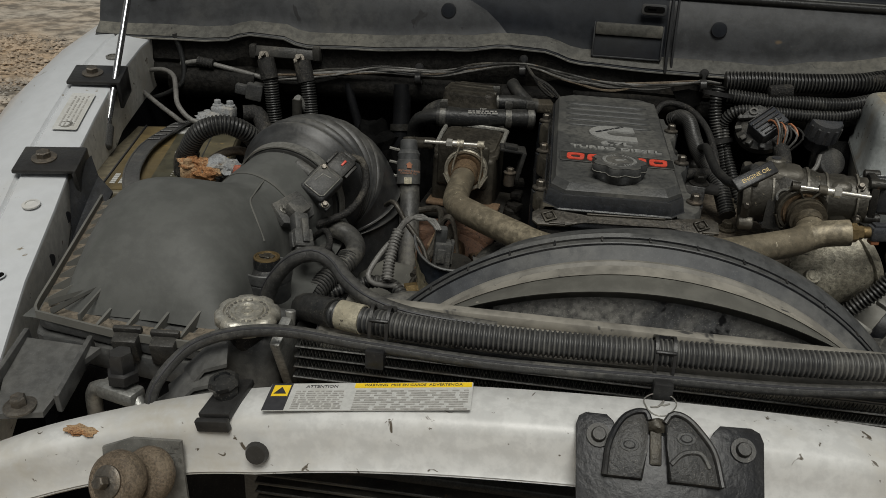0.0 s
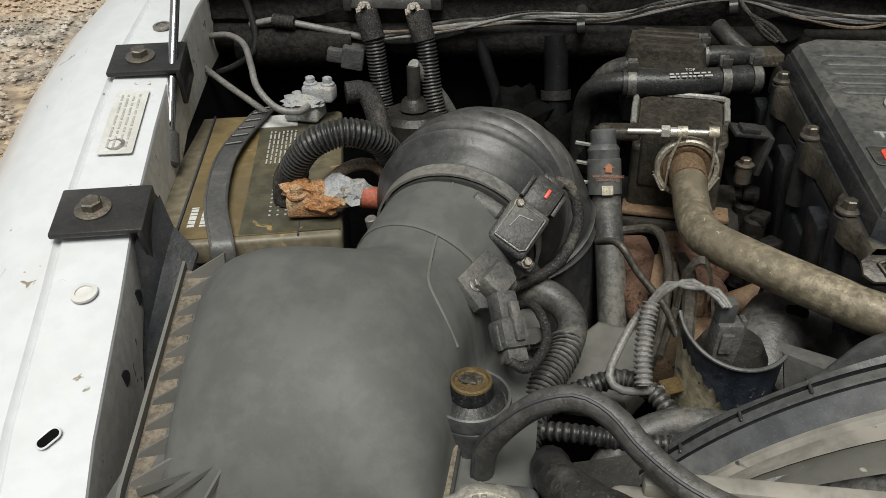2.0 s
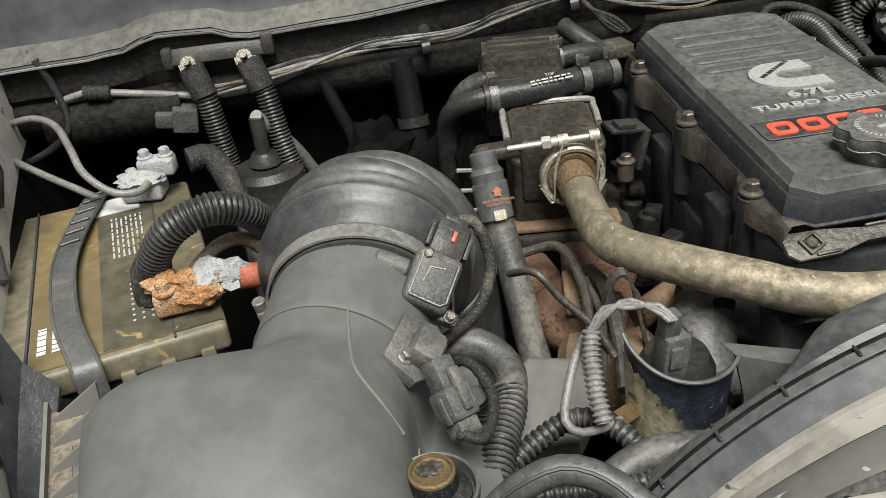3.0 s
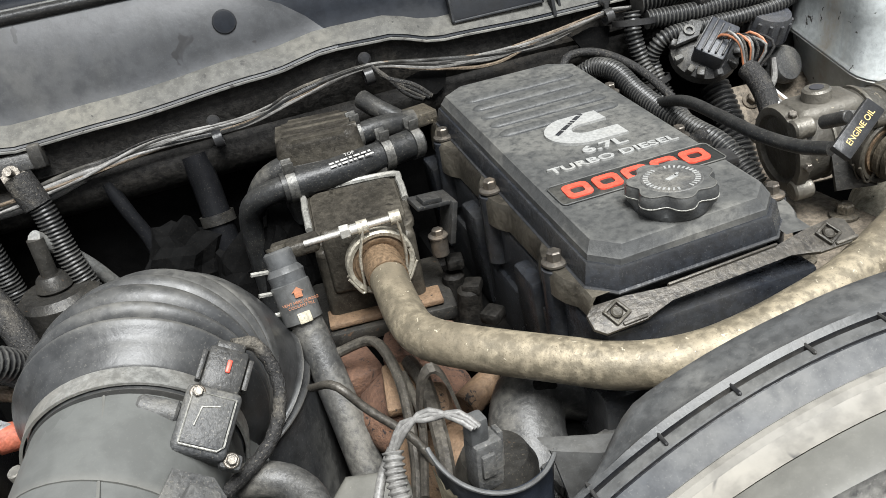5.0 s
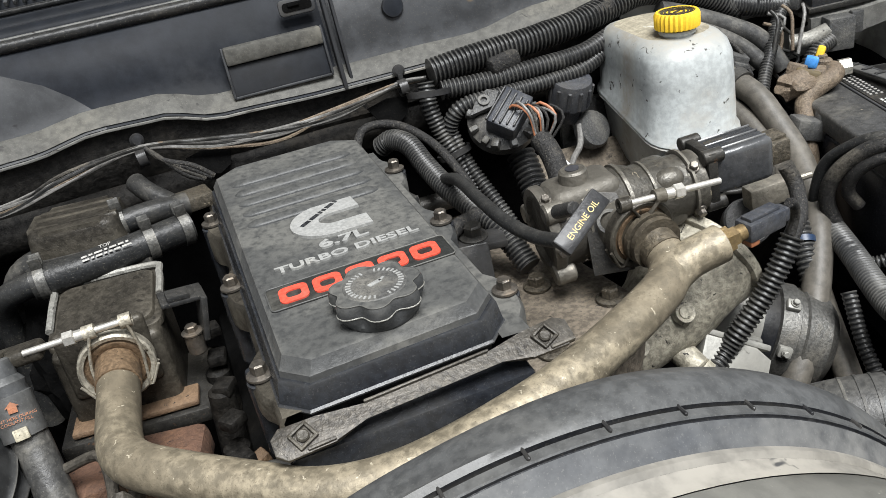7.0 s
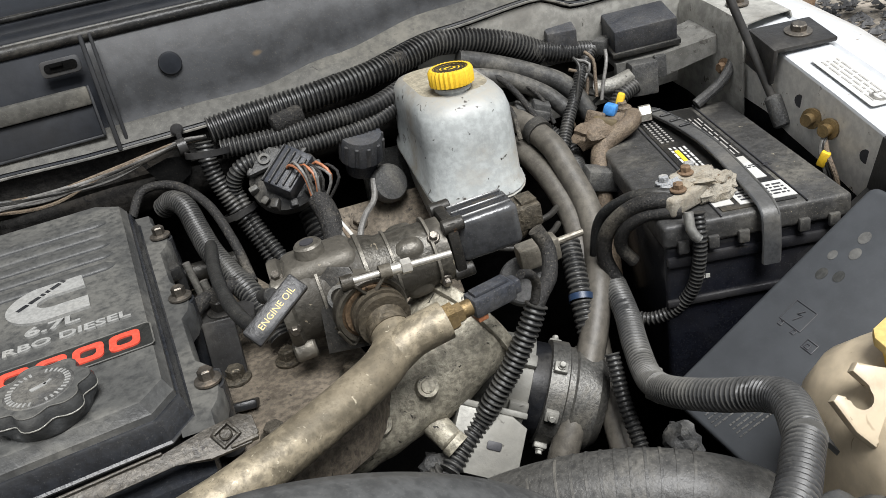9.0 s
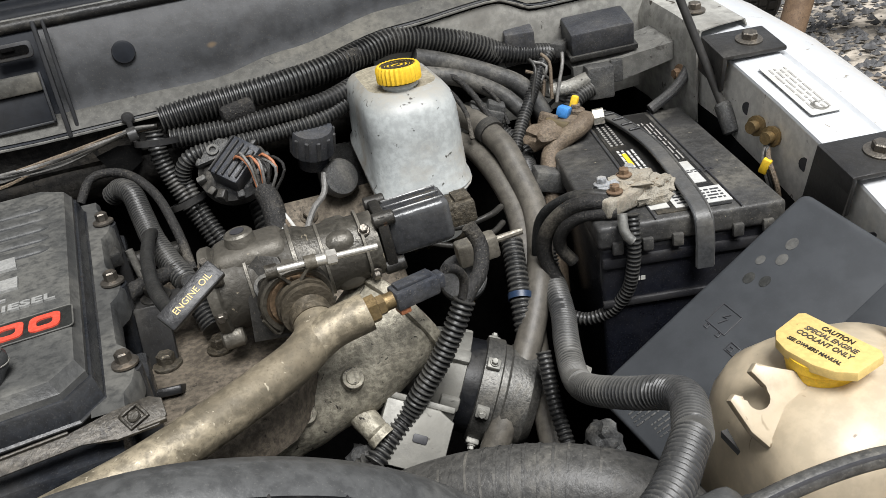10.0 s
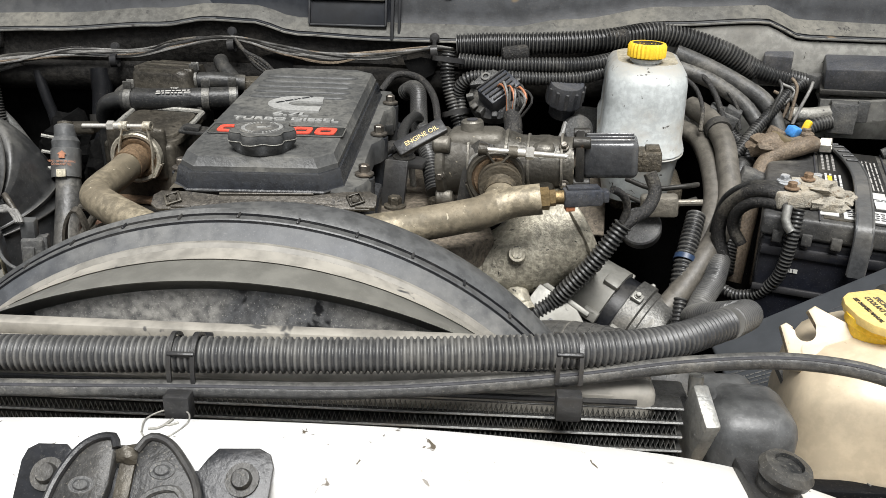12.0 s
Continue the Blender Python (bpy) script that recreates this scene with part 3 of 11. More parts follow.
def hexbolt(bm, base, axis=(0, 0, 1), r=0.008, h=0.006, washer=1.7):
    m = frame_m(base, axis)
    if washer:
        lathe(bm, [(0, 0), (r * washer, 0), (r * washer, h * 0.22), (r * 1.2, h * 0.38), (0, h * 0.38)], m, 20)
    lathe(bm, [(0, h * 0.3), (r, h * 0.3), (r, h * 1.2), (r * 0.82, h * 1.35), (0, h * 1.3)], m, 6)
    return bm


def ring(bm, centre, axis, r, t, w, seg=32):
    """A band of radius r, thickness t, width w round an axis."""
    return lathe(bm, [(r, -w / 2), (r + t, -w / 2), (r + t, w / 2), (r, w / 2), (r, -w / 2)], frame_m(centre, axis), seg)


def crumb(bm, centre, size, seed, rough=0.4, sub=2):
    """A lumpy crust."""
    got = bmesh.ops.create_icosphere(bm, subdivisions=sub, radius=1.0)["verts"]
    for v in got:
        k = 1 + rough * noise.noise(v.co * 2.1 + Vector((seed, seed * 0.7, 0)))
        v.co = Vector((v.co.x * size[0] * k, v.co.y * size[1] * k, v.co.z * size[2] * k)) + Vector(centre)
    return bm


def lettering(name, body, m, height, material, parent, label="", depth=0.0006, align="CENTER", bold=0.0, shear=0.0, stretch=1.0):
    """Raised letters in the built-in font on the plane of m."""
    cu = bpy.data.curves.new(name, "FONT")
    cu.body, cu.size, cu.extrude, cu.align_x, cu.align_y, cu.offset, cu.shear, cu.resolution_u = body, height / 0.72, depth, align, "CENTER", bold, shear, 3
    tmp = bpy.data.objects.new(name, cu)
    scene.collection.objects.link(tmp)
    bpy.context.view_layer.update()
    me = bpy.data.meshes.new_from_object(tmp.evaluated_get(bpy.context.evaluated_depsgraph_get()))
    bpy.data.objects.remove(tmp)
    bpy.data.curves.remove(cu)
    me.name = name
    me.transform(m @ Matrix.Diagonal((stretch, 1, 1, 1)))
    me.materials.clear()
    me.materials.append(material)
    ob = new(name, me)
    ob.parent = parent
    ob.matrix_parent_inverse = parent.matrix_basis.inverted() if parent.parent is None else Matrix.Identity(4)
    if label:
        ob["label"] = label
    return ob


def bars(bm, m, w, h, rows, seed=0, thick=0.0004, fill=0.5):
    """Rows of small bars in place of fine print on the plane of m."""
    rnd = random.Random(seed)
    for i in range(rows):
        y = h / 2 - (i + 0.5) * h / rows
        x = -w / 2
        while x < w / 2 - 0.002:
            length = min(rnd.uniform(0.05, 0.22) * w, w / 2 - x)
            prism(bm, [(x, y - h / rows * fill / 2), (x + length, y - h / rows * fill / 2), (x + length, y + h / rows * fill / 2), (x, y + h / rows * fill / 2)], 0, thick, m, bevel=0)
            x += length + 0.04 * w
    return bm


def rounded(w, h, r, n=4):
    out = []
    for cx, cy, a0 in ((w / 2 - r, h / 2 - r, 0), (-w / 2 + r, h / 2 - r, 90), (-w / 2 + r, -h / 2 + r, 180), (w / 2 - r, -h / 2 + r, 270)):
        for k in range(n + 1):
            a = radians(a0 + 90 * k / n)
            out.append((cx + r * math.cos(a), cy + r * math.sin(a)))
    return out


def nb():
    return bmesh.new()


# ---- ground ----
def ground():
    bm = nb()
    n = 40
    rows = []
    for j in range(n + 1):
        y = -14 + 60 * (j / n) ** 1.4
        rows.append([(-30 + 64 * i / n, y, 0.035 * noise.noise((i * 0.9, j * 0.7, 0)) - 0.02) for i in range(n + 1)])
    sheet(bm, rows)
    r = 400.0
    sq = [bm.verts.new((a, b, -0.06)) for a, b in ((-r, -r), (r, -r), (r, r), (-r, r))]
    bm.faces.new(sq)
    single("ground", bm, M_GROUND, "pale brown and grey gravel lot", "ground", kind="structure")


def stones(name, material, x0, x1, y0, y1, count, seed, label, big=0.035):
    """Loose gravel as one object."""
    rnd = random.Random(seed)
    vs, fs = [], []
    shape = [(1, 0, 0), (0, 1, 0), (-1, 0, 0), (0, -1, 0), (0, 0, 1), (0, 0, -0.6)]
    tri = [(0, 1, 4), (1, 2, 4), (2, 3, 4), (3, 0, 4), (1, 0, 5), (2, 1, 5), (3, 2, 5), (0, 3, 5)]
    for _ in range(count):
        x, y = rnd.uniform(x0, x1), rnd.uniform(y0, y1)
        s = big * rnd.uniform(0.25, 1.0) ** 1.6
        a, k = rnd.uniform(0, 6.28), len(vs)
        ca, sa = math.cos(a), math.sin(a)
        for p in shape:
            px, py, pz = (p[0] * rnd.uniform(0.7, 1.2), p[1] * rnd.uniform(0.5, 1.0), p[2] * rnd.uniform(0.4, 0.8))
            vs.append((x + s * (ca * px - sa * py), y + s * (sa * px + ca * py), s * pz + 0.004))
        fs += [tuple(k + q for q in t) for t in tri]
    me = bpy.data.meshes.new(name)
    me.from_pydata(vs, [], fs)
    me.materials.append(material)
    return tagged(new(name, me), label, "gravel", kind="stuff")


ground()

# ---- truck body round the bay ----
CX = 0.15      # middle of the truck


def mirror_x(x, side):
    return CX + (x - CX) * (1 if side < 0 else -1)


def fender(side, label):
    """Side -1: the passenger's fender. Outer skin, rail on top and inner flank."""
    base = (mirror_x(-0.68, side), 1.0, 0.55)
    f = thing("truck_fender", base, label, "fender", "front fenders")
    # along the rail: y, x of the rail's inner edge, z
    line = [(0.56, -0.462, 0.925), (0.66, -0.498, 0.960), (0.78, -0.535, 1.002), (0.90, -0.567, 1.036), (1.0, -0.597, 1.062), (1.12, -0.628, 1.088), (1.25, -0.660, 1.114), (1.40, -0.690, 1.134), (1.60, -0.720, 1.150)]
    rows = []
    for y, x, z in line:
        sect = [(0.0, -0.004), (-0.001, -0.001), (-0.006, 0.0), (-0.060, 0.004), (-0.064, 0.0), (-0.068, 0.004), (-0.105, 0.000), (-0.150, -0.018), (-0.190, -0.052), (-0.215, -0.105), (-0.230, -0.20), (-0.235, -0.45)]
        rows.append([(mirror_x(x + dx, side), y, z + dz) for dx, dz in sect])
    bm = nb()
    sheet(bm, rows)
    part("skin", bm, M_PAINT, f)
    bm = nb()
    sheet(bm, [[(mirror_x(x, side), y, z - 0.004), (mirror_x(x + 0.002, side), y, z - 0.05), (mirror_x(x + 0.001, side), y, z - 0.105)] for y, x, z in line], 0.003, (side, 0, 0))
    part("rail_flank", bm, M_FLANK, f, "stained flank of the rail")
    return f


fender_l = fender(-1, "white painted truck fender with dusty bolted top rail")
fender_r = fender(1, "white painted truck fender with dirt along its rail")


def rail_at(y, side):
    line = [(0.56, -0.462, 0.925), (0.66, -0.498, 0.960), (0.78, -0.535, 1.002), (0.90, -0.567, 1.036), (1.0, -0.597, 1.062), (1.12, -0.628, 1.088), (1.25, -0.660, 1.114), (1.40, -0.690, 1.134), (1.60, -0.720, 1.150)]
    for a, b in zip(line, line[1:]):
        if a[0] <= y <= b[0]:
            t = (y - a[0]) / (b[0] - a[0])
            return Vector((mirror_x(a[1] + (b[1] - a[1]) * t, side), y, a[2] + (b[2] - a[2]) * t))


def rail_bracket(side, y, long):
    """A black steel tab folded over the rail, with its bolt."""
    p = rail_at(y, side)
    s = side
    f = thing("fender_bracket", p, "black steel bracket bolted over the fender rail", "bracket", "fender brackets")
    bm = nb()
    m = Matrix.Translation(p) @ pose(0, 0, 0, 12, 0, 14 * -s)
    box(bm, (s * 0.026, 0, 0.008), (0.078, 0.062, 0.006), bevel=0.002, m=m)
    box(bm, (-s * 0.012, 0, -0.012), (0.006, 0.062, 0.045), bevel=0.002, m=m)
    if long:
        sheet(bm, [[m @ Vector((-s * 0.014, yy, 0.005)), m @ Vector((-s * 0.018, yy, -0.05)), m @ Vector((-s * 0.09, yy * 1.3 - 0.01, -0.12)), m @ Vector((-s * 0.10, yy * 1.2 - 0.02, -0.20))] for yy in (-0.031, 0.0, 0.031)], 0.004, (s, 0, -0.4))
    part("tab", bm, M_CLEANBLACK, f)
    bm = nb()
    hexbolt(bm, m @ Vector((s * 0.032, 0, 0.011)), m.to_3x3() @ Vector((0, 0, 1)), 0.0095, 0.008)
    part("bolt", bm, M_BOLT, f)


def gusset_plate():
    """The dark sheet between the front bracket and the air box."""
    bm = nb()
    p = rail_at(0.993, -1)
    sheet(bm, [[p + Vector((0.010, 0.034, 0.004)), (-0.566, 1.006, 1.044), (-0.536, 0.985, 1.032)], [p + Vector((0.012, 0.0, 0.000)), (-0.566, 0.970, 1.020), (-0.540, 0.950, 1.005)], [p + Vector((0.014, -0.032, -0.010)), (-0.566, 0.925, 0.985), (-0.548, 0.900, 0.960)], [p + Vector((0.020, -0.050, -0.060)), (-0.566, 0.890, 0.935), (-0.556, 0.872, 0.915)]], 0.004)
    single("gusset_plate", bm, M_COVERSIDE, "dark sheet gusset between fender bracket and air box", "bracket")


gusset_plate()
for sd in (-1, 1):
    rail_bracket(sd, 0.993, True)
    rail_bracket(sd, 1.244, False)


def corner_plate():
    """The folded dark plate over the rear end of the driver's rail."""
    c = thing("corner_plate", (0.97, 1.37, 1.10), "dirty grey folded plate at the rear end of the fender rail", "bracket")
    rows = []
    for y in (1.290, 1.36, 1.43, 1.50):
        p = rail_at(y, 1)
        rows.append([p + Vector((-0.010, 0, -0.20)), p + Vector((-0.012, 0, -0.006)), p + Vector((-0.006, 0, 0.012)), p + Vector((0.020, 0, 0.014)), p + Vector((0.062, 0, 0.014)), p + Vector((0.066, 0, 0.004))])
    bm = nb()
    sheet(bm, rows, 0.003, (1, 0, -0.5))
    part("plate", bm, M_CORNER, c)
    bm = nb()
    hexbolt(bm, rail_at(1.345, 1) + Vector((0.018, 0, 0.016)), (0, -0.15, 1), 0.0085, 0.008)
    part("bolt", bm, M_BOLT, c)
    bm = nb()
    hexbolt(bm, rail_at(1.33, 1) + Vector((-0.013, 0, -0.055)), (-1, 0, 0.1), 0.007, 0.008)
    part("bolt", bm, M_TANRUST, c, "rusty bolt")


corner_plate()


def rail_details(side, f):
    for y, off in ((0.90, 0.03), (1.085, 0.035), (1.33, 0.03)):
        p = rail_at(y, side)
        bm = nb()
        lathe(bm, [(0, 0), (0.011, 0), (0.011, 0.002), (0.007, 0.003), (0.007, 0.0015), (0, 0.0015)], frame_m(p + Vector((side * off, 0, 0.0035)), (0, -0.2, 1)), 18)
        part("plug", bm, M_STEEL if y > 1 else M_PAINTDIRTY, f)
    for y in (0.775, 0.715):
        p = rail_at(y, side)
        bm = nb()
        ms = frame_m(p + Vector((side * 0.032, 0, 0.0046)), (0, -0.30, 0.95), (side * -0.55, 0.8, 0.28))
        prism(bm, rounded(0.017, 0.009, 0.004), 0, 0.0003, ms, bevel=0)
        slot = part("slot", bm, M_FIREWALL, f, "dark oval slot in the rail")
        bm = nb()
        lip = rounded(0.0178, 0.0098, 0.0044)
        sweep(bm, [ms @ Vector((u, v, 0.0002)) for u, v in lip + lip[:1]], 0.0008, 6, caps=False)
        part("lip", bm, M_PAINT, slot)
    p = rail_at(1.125, side)
    along = (rail_at(1.19, side) - rail_at(1.06, side)).normalized()
    out = Vector((side, 0, 0.07))
    m = frame_m(p + Vector((side * 0.032, 0, 0.0048)), along.cross(out) if along.cross(out).z > 0 else out.cross(along), along)
    bm = nb()
    prism(bm, rounded(0.115, 0.034, 0.003), 0, 0.0006, m, bevel=0)
    part("sticker", bm, M_LABELWHITE, f, "white sticker with small print")
    bm = nb()
    bars(bm, m @ Matrix.Translation((0, 0, 0.0007)), 0.095, 0.024, 4, 5, fill=0.35)
    part("print", bm, M_PRINTGREY, f)
    for y in (0.72, 0.86, 0.94, 1.06, 1.18):
        p = rail_at(y, side)
        bm = nb()
        lathe(bm, [(0, 0), (0.008, 0), (0.008, 0.0015), (0, 0.0015)], frame_m(p + Vector((-side * 0.0005, 0, -0.038)), (-side, 0, 0)), 14)
        part("hole", bm, M_PRINT, f, "dark round hole in the rail flank")


rail_details(-1, fender_l)
rail_details(1, fender_r)


def inner_fender(side, name):
    bm = nb()
    ys = [0.60, 0.8, 1.0, 1.2, 1.4, 1.52]
    rows = []
    for y in ys:
        p = rail_at(y, side)
        x = p.x
        k = -side
        rows.append([(x + k * -0.004, y, p.z - 0.07), (x + k * 0.004, y, p.z - 0.10), (x + k * 0.03, y, p.z - 0.20), (x + k * 0.06, y, 0.62), (x + k * 0.09, y, 0.45)])
    sheet(bm, rows, 0.004, (side, 0, 0))
    single(name, bm, M_INNER, "dark grey dusty inner fender panel", "inner fender", kind="structure")


inner_fender(-1, "wall_west")
inner_fender(1, "wall_east")


def firewall():
    bm = nb()
    rows = []
    for i in range(25):
        x = -0.78 + 1.86 * i / 24
        rows.append([(x, 1.475 + 0.012 * noise.noise((x * 6, 1, 2)), 1.10), (x, 1.50 + 0.012 * noise.noise((x * 5, 3, 2)), 0.98), (x, 1.505 + 0.01 * noise.noise((x * 7, 5, 2)), 0.80), (x, 1.47, 0.62), (x, 1.44, 0.42)])
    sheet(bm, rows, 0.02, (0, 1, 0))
    single("wall_north", bm, M_FIREWALL, "black insulated firewall, darkened further for the bay's shade", "firewall", kind="structure")
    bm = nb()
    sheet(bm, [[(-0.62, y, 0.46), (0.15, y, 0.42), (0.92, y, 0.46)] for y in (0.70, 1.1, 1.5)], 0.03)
    single("floor", bm, M_FIREWALL, "underside of the engine bay, near-black as painted shade", "bay floor", kind="structure")


firewall()

# the cowl: z of its front edge along x
EDGE = [(-0.80, 1.138), (-0.60, 1.143), (-0.555, 1.147), (-0.51, 1.160), (-0.45, 1.158), (-0.41, 1.146), (-0.30, 1.150), (-0.13, 1.161), (-0.055, 1.172), (0.01, 1.170), (0.075, 1.154), (0.20, 1.150), (0.39, 1.150), (0.48, 1.163), (0.62, 1.184), (0.76, 1.192), (0.82, 1.171), (0.95, 1.170), (1.08, 1.168)]


def edge_z(x):
    for a, b in zip(EDGE, EDGE[1:]):
        if a[0] <= x <= b[0]:
            t = (x - a[0]) / (b[0] - a[0])
            t = t * t * (3 - 2 * t)
            return a[1] + (b[1] - a[1]) * t
    return EDGE[0][1] if x < EDGE[0][0] else EDGE[-1][1]


def cowl():
    c = thing("cowl_panel", (CX, 1.48, 1.14), "dusty black plastic cowl panel below the windscreen", "cowl panel")
    n = 90
    levels = ((1.452, -0.004, 0), (1.448, 0.001, 0), (1.452, 0.005, 0), (1.462, 0.012, 0.03), (1.468, 0.018, 0.06), (1.4735, 0.038, 0.22), (1.480, 0.06, 0.42), (1.500, 1.258, 1), (1.512, 1.268, 1), (1.53, 1.266, 1))
    # reflections painted as colour: sky grey at left, dark in the slanted middle
    for x0, x1, s0, s1, mt, lb in ((-0.80, -0.045, 0, -0.115, M_COWLGREY, "dusty panel greyed by a painted sky reflection"), (-0.045, 0.215, -0.115, 0, M_COWLDARK, "clean panel with a dark reflection in its colour"), (0.215, 1.08, 0, 0, M_COWL, "dusty panel with brown stains")):
        rows = []
        for i in range(41):
            row = []
            for y, h, t in levels:
                x = x0 + s0 * t + (x1 + s1 * t - x0 - s0 * t) * i / 40
                row.append((x, y, h if h > 1 else edge_z(x) + h))
            rows.append(row)
        bm = nb()
        sheet(bm, rows, 0.003, (0, 1, 0))
        part("wall", bm, mt, c, lb)
    # dusty ledge along the lower edge
    bm = nb()
    rows = []
    for i in range(n + 1):
        x = -0.80 + 1.88 * i / n
        z = edge_z(x)
        w = 0.002 * noise.noise((x * 9, 2, 7))
        rows.append([(x, 1.4490, z + 0.0042), (x, 1.4515, z + 0.0075), (x, 1.4600, z + 0.0140 + w), (x, 1.4655, z + 0.0195 + w), (x, 1.4690, z + 0.0215 + w)])
    sheet(bm, rows)
    part("ledge", bm, M_LEDGE, c, "pale dusty ledge above the rim")
    bm = nb()
    rows = []
    for i in range(41):
        x = -0.80 + 1.88 * i / 40
        rows.append([(x, 1.522, 1.262), (x, 1.60, 1.272), (x, 1.612, 1.280), (x, 1.66, 1.285), (x, 1.95, 1.33)])
    sheet(bm, rows, 0.003)
    part("grille_deck", bm, M_COWLDARK, c)
    for k in range(40):
        bm = nb()
        box(bm, (-0.48 + 0.0105 * k, 1.715, 1.299), (0.0042, 0.085, 0.006), (8, 0, 0), bevel=0.001, seg=1)
        part("louvre", bm, M_GREYPLASTIC, c)
    # the two pale lines are highlights on the mouldings, made as strips
    for y, z, r, mt, nm, lb in ((1.506, 1.2680, 0.0070, M_RUBBER, "seal", "black rubber weather strip"), (1.5200, 1.2730, 0.0022, M_GREYMETAL, "trim_line", "thin pale strip standing for a highlight"), (1.5400, 1.2690, 0.0140, M_COWLDARK, "roll", "rounded black moulding"), (1.5660, 1.2750, 0.0022, M_GREYMETAL, "trim_line", "thin pale strip standing for a highlight"), (1.5950, 1.2700, 0.0170, M_COWLDARK, "roll", "rounded black moulding"), (1.640, 1.287, 0.004, M_RUBBER, "trim_line", "")):
        bm = nb()
        sweep(bm, smooth_path([(-0.80, y, z - 0.003), (-0.3, y, z), (0.4, y, z), (1.08, y, z - 0.003)], 0.03), r, 12)
        part(nm, bm, mt, c, lb)
    # bright rim along the lower edge
    bm = nb()
    sweep(bm, [Vector((-0.80 + 1.88 * i / n, 1.4465, edge_z(-0.80 + 1.88 * i / n) - 0.001)) for i in range(n + 1)], 0.0017, 6)
    part("rim", bm, M_GREYMETAL, c, "pale worn rim of the cowl")
    # service flap beside the seam: a pale shelf over a dark pocket, with a finger pull above
    m = frame_m((0.145, 1.470, 1.205), (0, -1, 0.26), (1, 0, 0))
    bm = nb()
    box(bm, (0.006, 0.006, 0.006), (0.112, 0.020, 0.012), (14, 0, 0), bevel=0.003, m=m)
    flap = part("flap_shelf", bm, M_LEDGE, c, "dusty shelf of the service flap")
    bm = nb()
    box(bm, (0.006, -0.022, 0.002), (0.112, 0.034, 0.005), bevel=0.002, m=m)
    part("flap_pocket", bm, M_COWLDARK, flap, "dark pocket below the shelf")
    bm = nb()
    for q, sz in (((-0.051, -0.012, 0.004), (0.003, 0.056, 0.008)), ((0.063, -0.012, 0.004), (0.003, 0.056, 0.008)), ((0.006, -0.040, 0.003), (0.116, 0.003, 0.007))):
        box(bm, q, sz, bevel=0.001, m=m)
    part("flap_rim", bm, M_COWL, flap)
    bm = nb()
    prism(bm, rounded(0.042, 0.018, 0.005), 0.0, 0.003, m @ Matrix.Translation((0.044, 0.042, 0.002)), bevel=0.0008)
    pull = part("finger_pull", bm, M_COWL, c)
    bm = nb()
    prism(bm, rounded(0.034, 0.010, 0.004), 0.003, 0.0042, m @ Matrix.Translation((0.044, 0.042, 0.002)), bevel=0.0004)
    box(bm, (0.040, 0.044, 0.007), (0.014, 0.004, 0.004), bevel=0.001, m=m)
    part("pull_recess", bm, M_FIREWALL, pull)
    bm = nb()
    box(bm, (0.073, 0.004, 0.006), (0.005, 0.130, 0.012), bevel=0.002, m=m)
    box(bm, (0.083, 0.004, 0.002), (0.004, 0.130, 0.008), bevel=0.0015, m=m)
    part("seam", bm, M_COWLDARK, c, "upright step between two cowl panels")
    for x in (-0.158, 0.30, -0.70, 0.84):
        bm = nb()
        lathe(bm, [(0, 0.0022), (0.0105, 0.0022), (0.0125, 0.0016), (0.0132, 0.0004), (0.0132, -0.001), (0, -0.001)], frame_m((x, 1.4795, 1.221), (0, -1, 0.27)), 28)
        part("plug", bm, M_COWLDARK, c, "round flush plug")
    return c


cowl()


def cowl_lip():
    """The grey steel flange under the cowl's edge."""
    n = 70
    bm = nb()
    rows = []
    for i in range(n + 1):
        x = -0.78 + 1.84 * i / n
        z = edge_z(x)
        w = 0.004 * noise.noise((x * 8, 0, 4))
        rows.append([(x, 1.462, z - 0.003), (x, 1.458 + w, z - 0.016), (x, 1.452 + w, z - 0.038), (x, 1.462, 1.092), (x, 1.49, 1.085)])
    sheet(bm, rows, 0.003, (0, 1, 0))
    flange = single("cowl_flange", bm, M_BEAM, "dark grimy steel flange under the cowl edge", "flange", kind="structure")
    rows = []
    for i in range(31):
        x = 0.585 + 0.455 * i / 30
        z = edge_z(x)
        rows.append([(x, 1.449, z - 0.006), (x, 1.447, z - 0.020), (x, 1.452, z - 0.050), (x, 1.455, 1.065), (x, 1.46, 1.02)])
    bm = nb()
    sheet(bm, rows, 0.003, (0, 1, 0))
    part("side_panel", bm, M_CORNER, flange, "dirty pale steel panel")
    bm = nb()
    lathe(bm, [(0, 0.002), (0.024, 0.002), (0.027, 0.0), (0, 0.0)], frame_m((0.690, 1.4445, 1.128), (0, -1, 0.15)), 24)
    part("panel_hole", bm, M_FIREWALL, flange, "dark round hole")
    bm = nb()
    sweep(bm, smooth_path([(-0.75, 1.475, 1.075), (-0.3, 1.47, 1.08), (0.3, 1.47, 1.085), (1.02, 1.475, 1.08)], 0.03), 0.026, 12)
    single("firewall_beam", bm, M_BEAM, "dark grimy steel beam along the firewall", "beam", kind="structure")


cowl_lip()


# ---- radiator support and cooling pack ----
BAR = [(-0.56, 0.575, 0.900), (-0.48, 0.592, 0.925), (-0.42, 0.612, 0.946), (-0.36, 0.630, 0.961), (-0.29, 0.647, 0.976), (-0.22, 0.654, 0.991), (-0.12, 0.656, 1.009), (0.0, 0.657, 1.021), (0.15, 0.659, 1.027), (0.30, 0.663, 1.025), (0.42, 0.666, 1.016), (0.50, 0.668, 1.006), (0.57, 0.664, 0.992), (0.65, 0.648, 0.970), (0.71, 0.63, 0.952), (0.78, 0.605, 0.930), (0.86, 0.585, 0.905)]


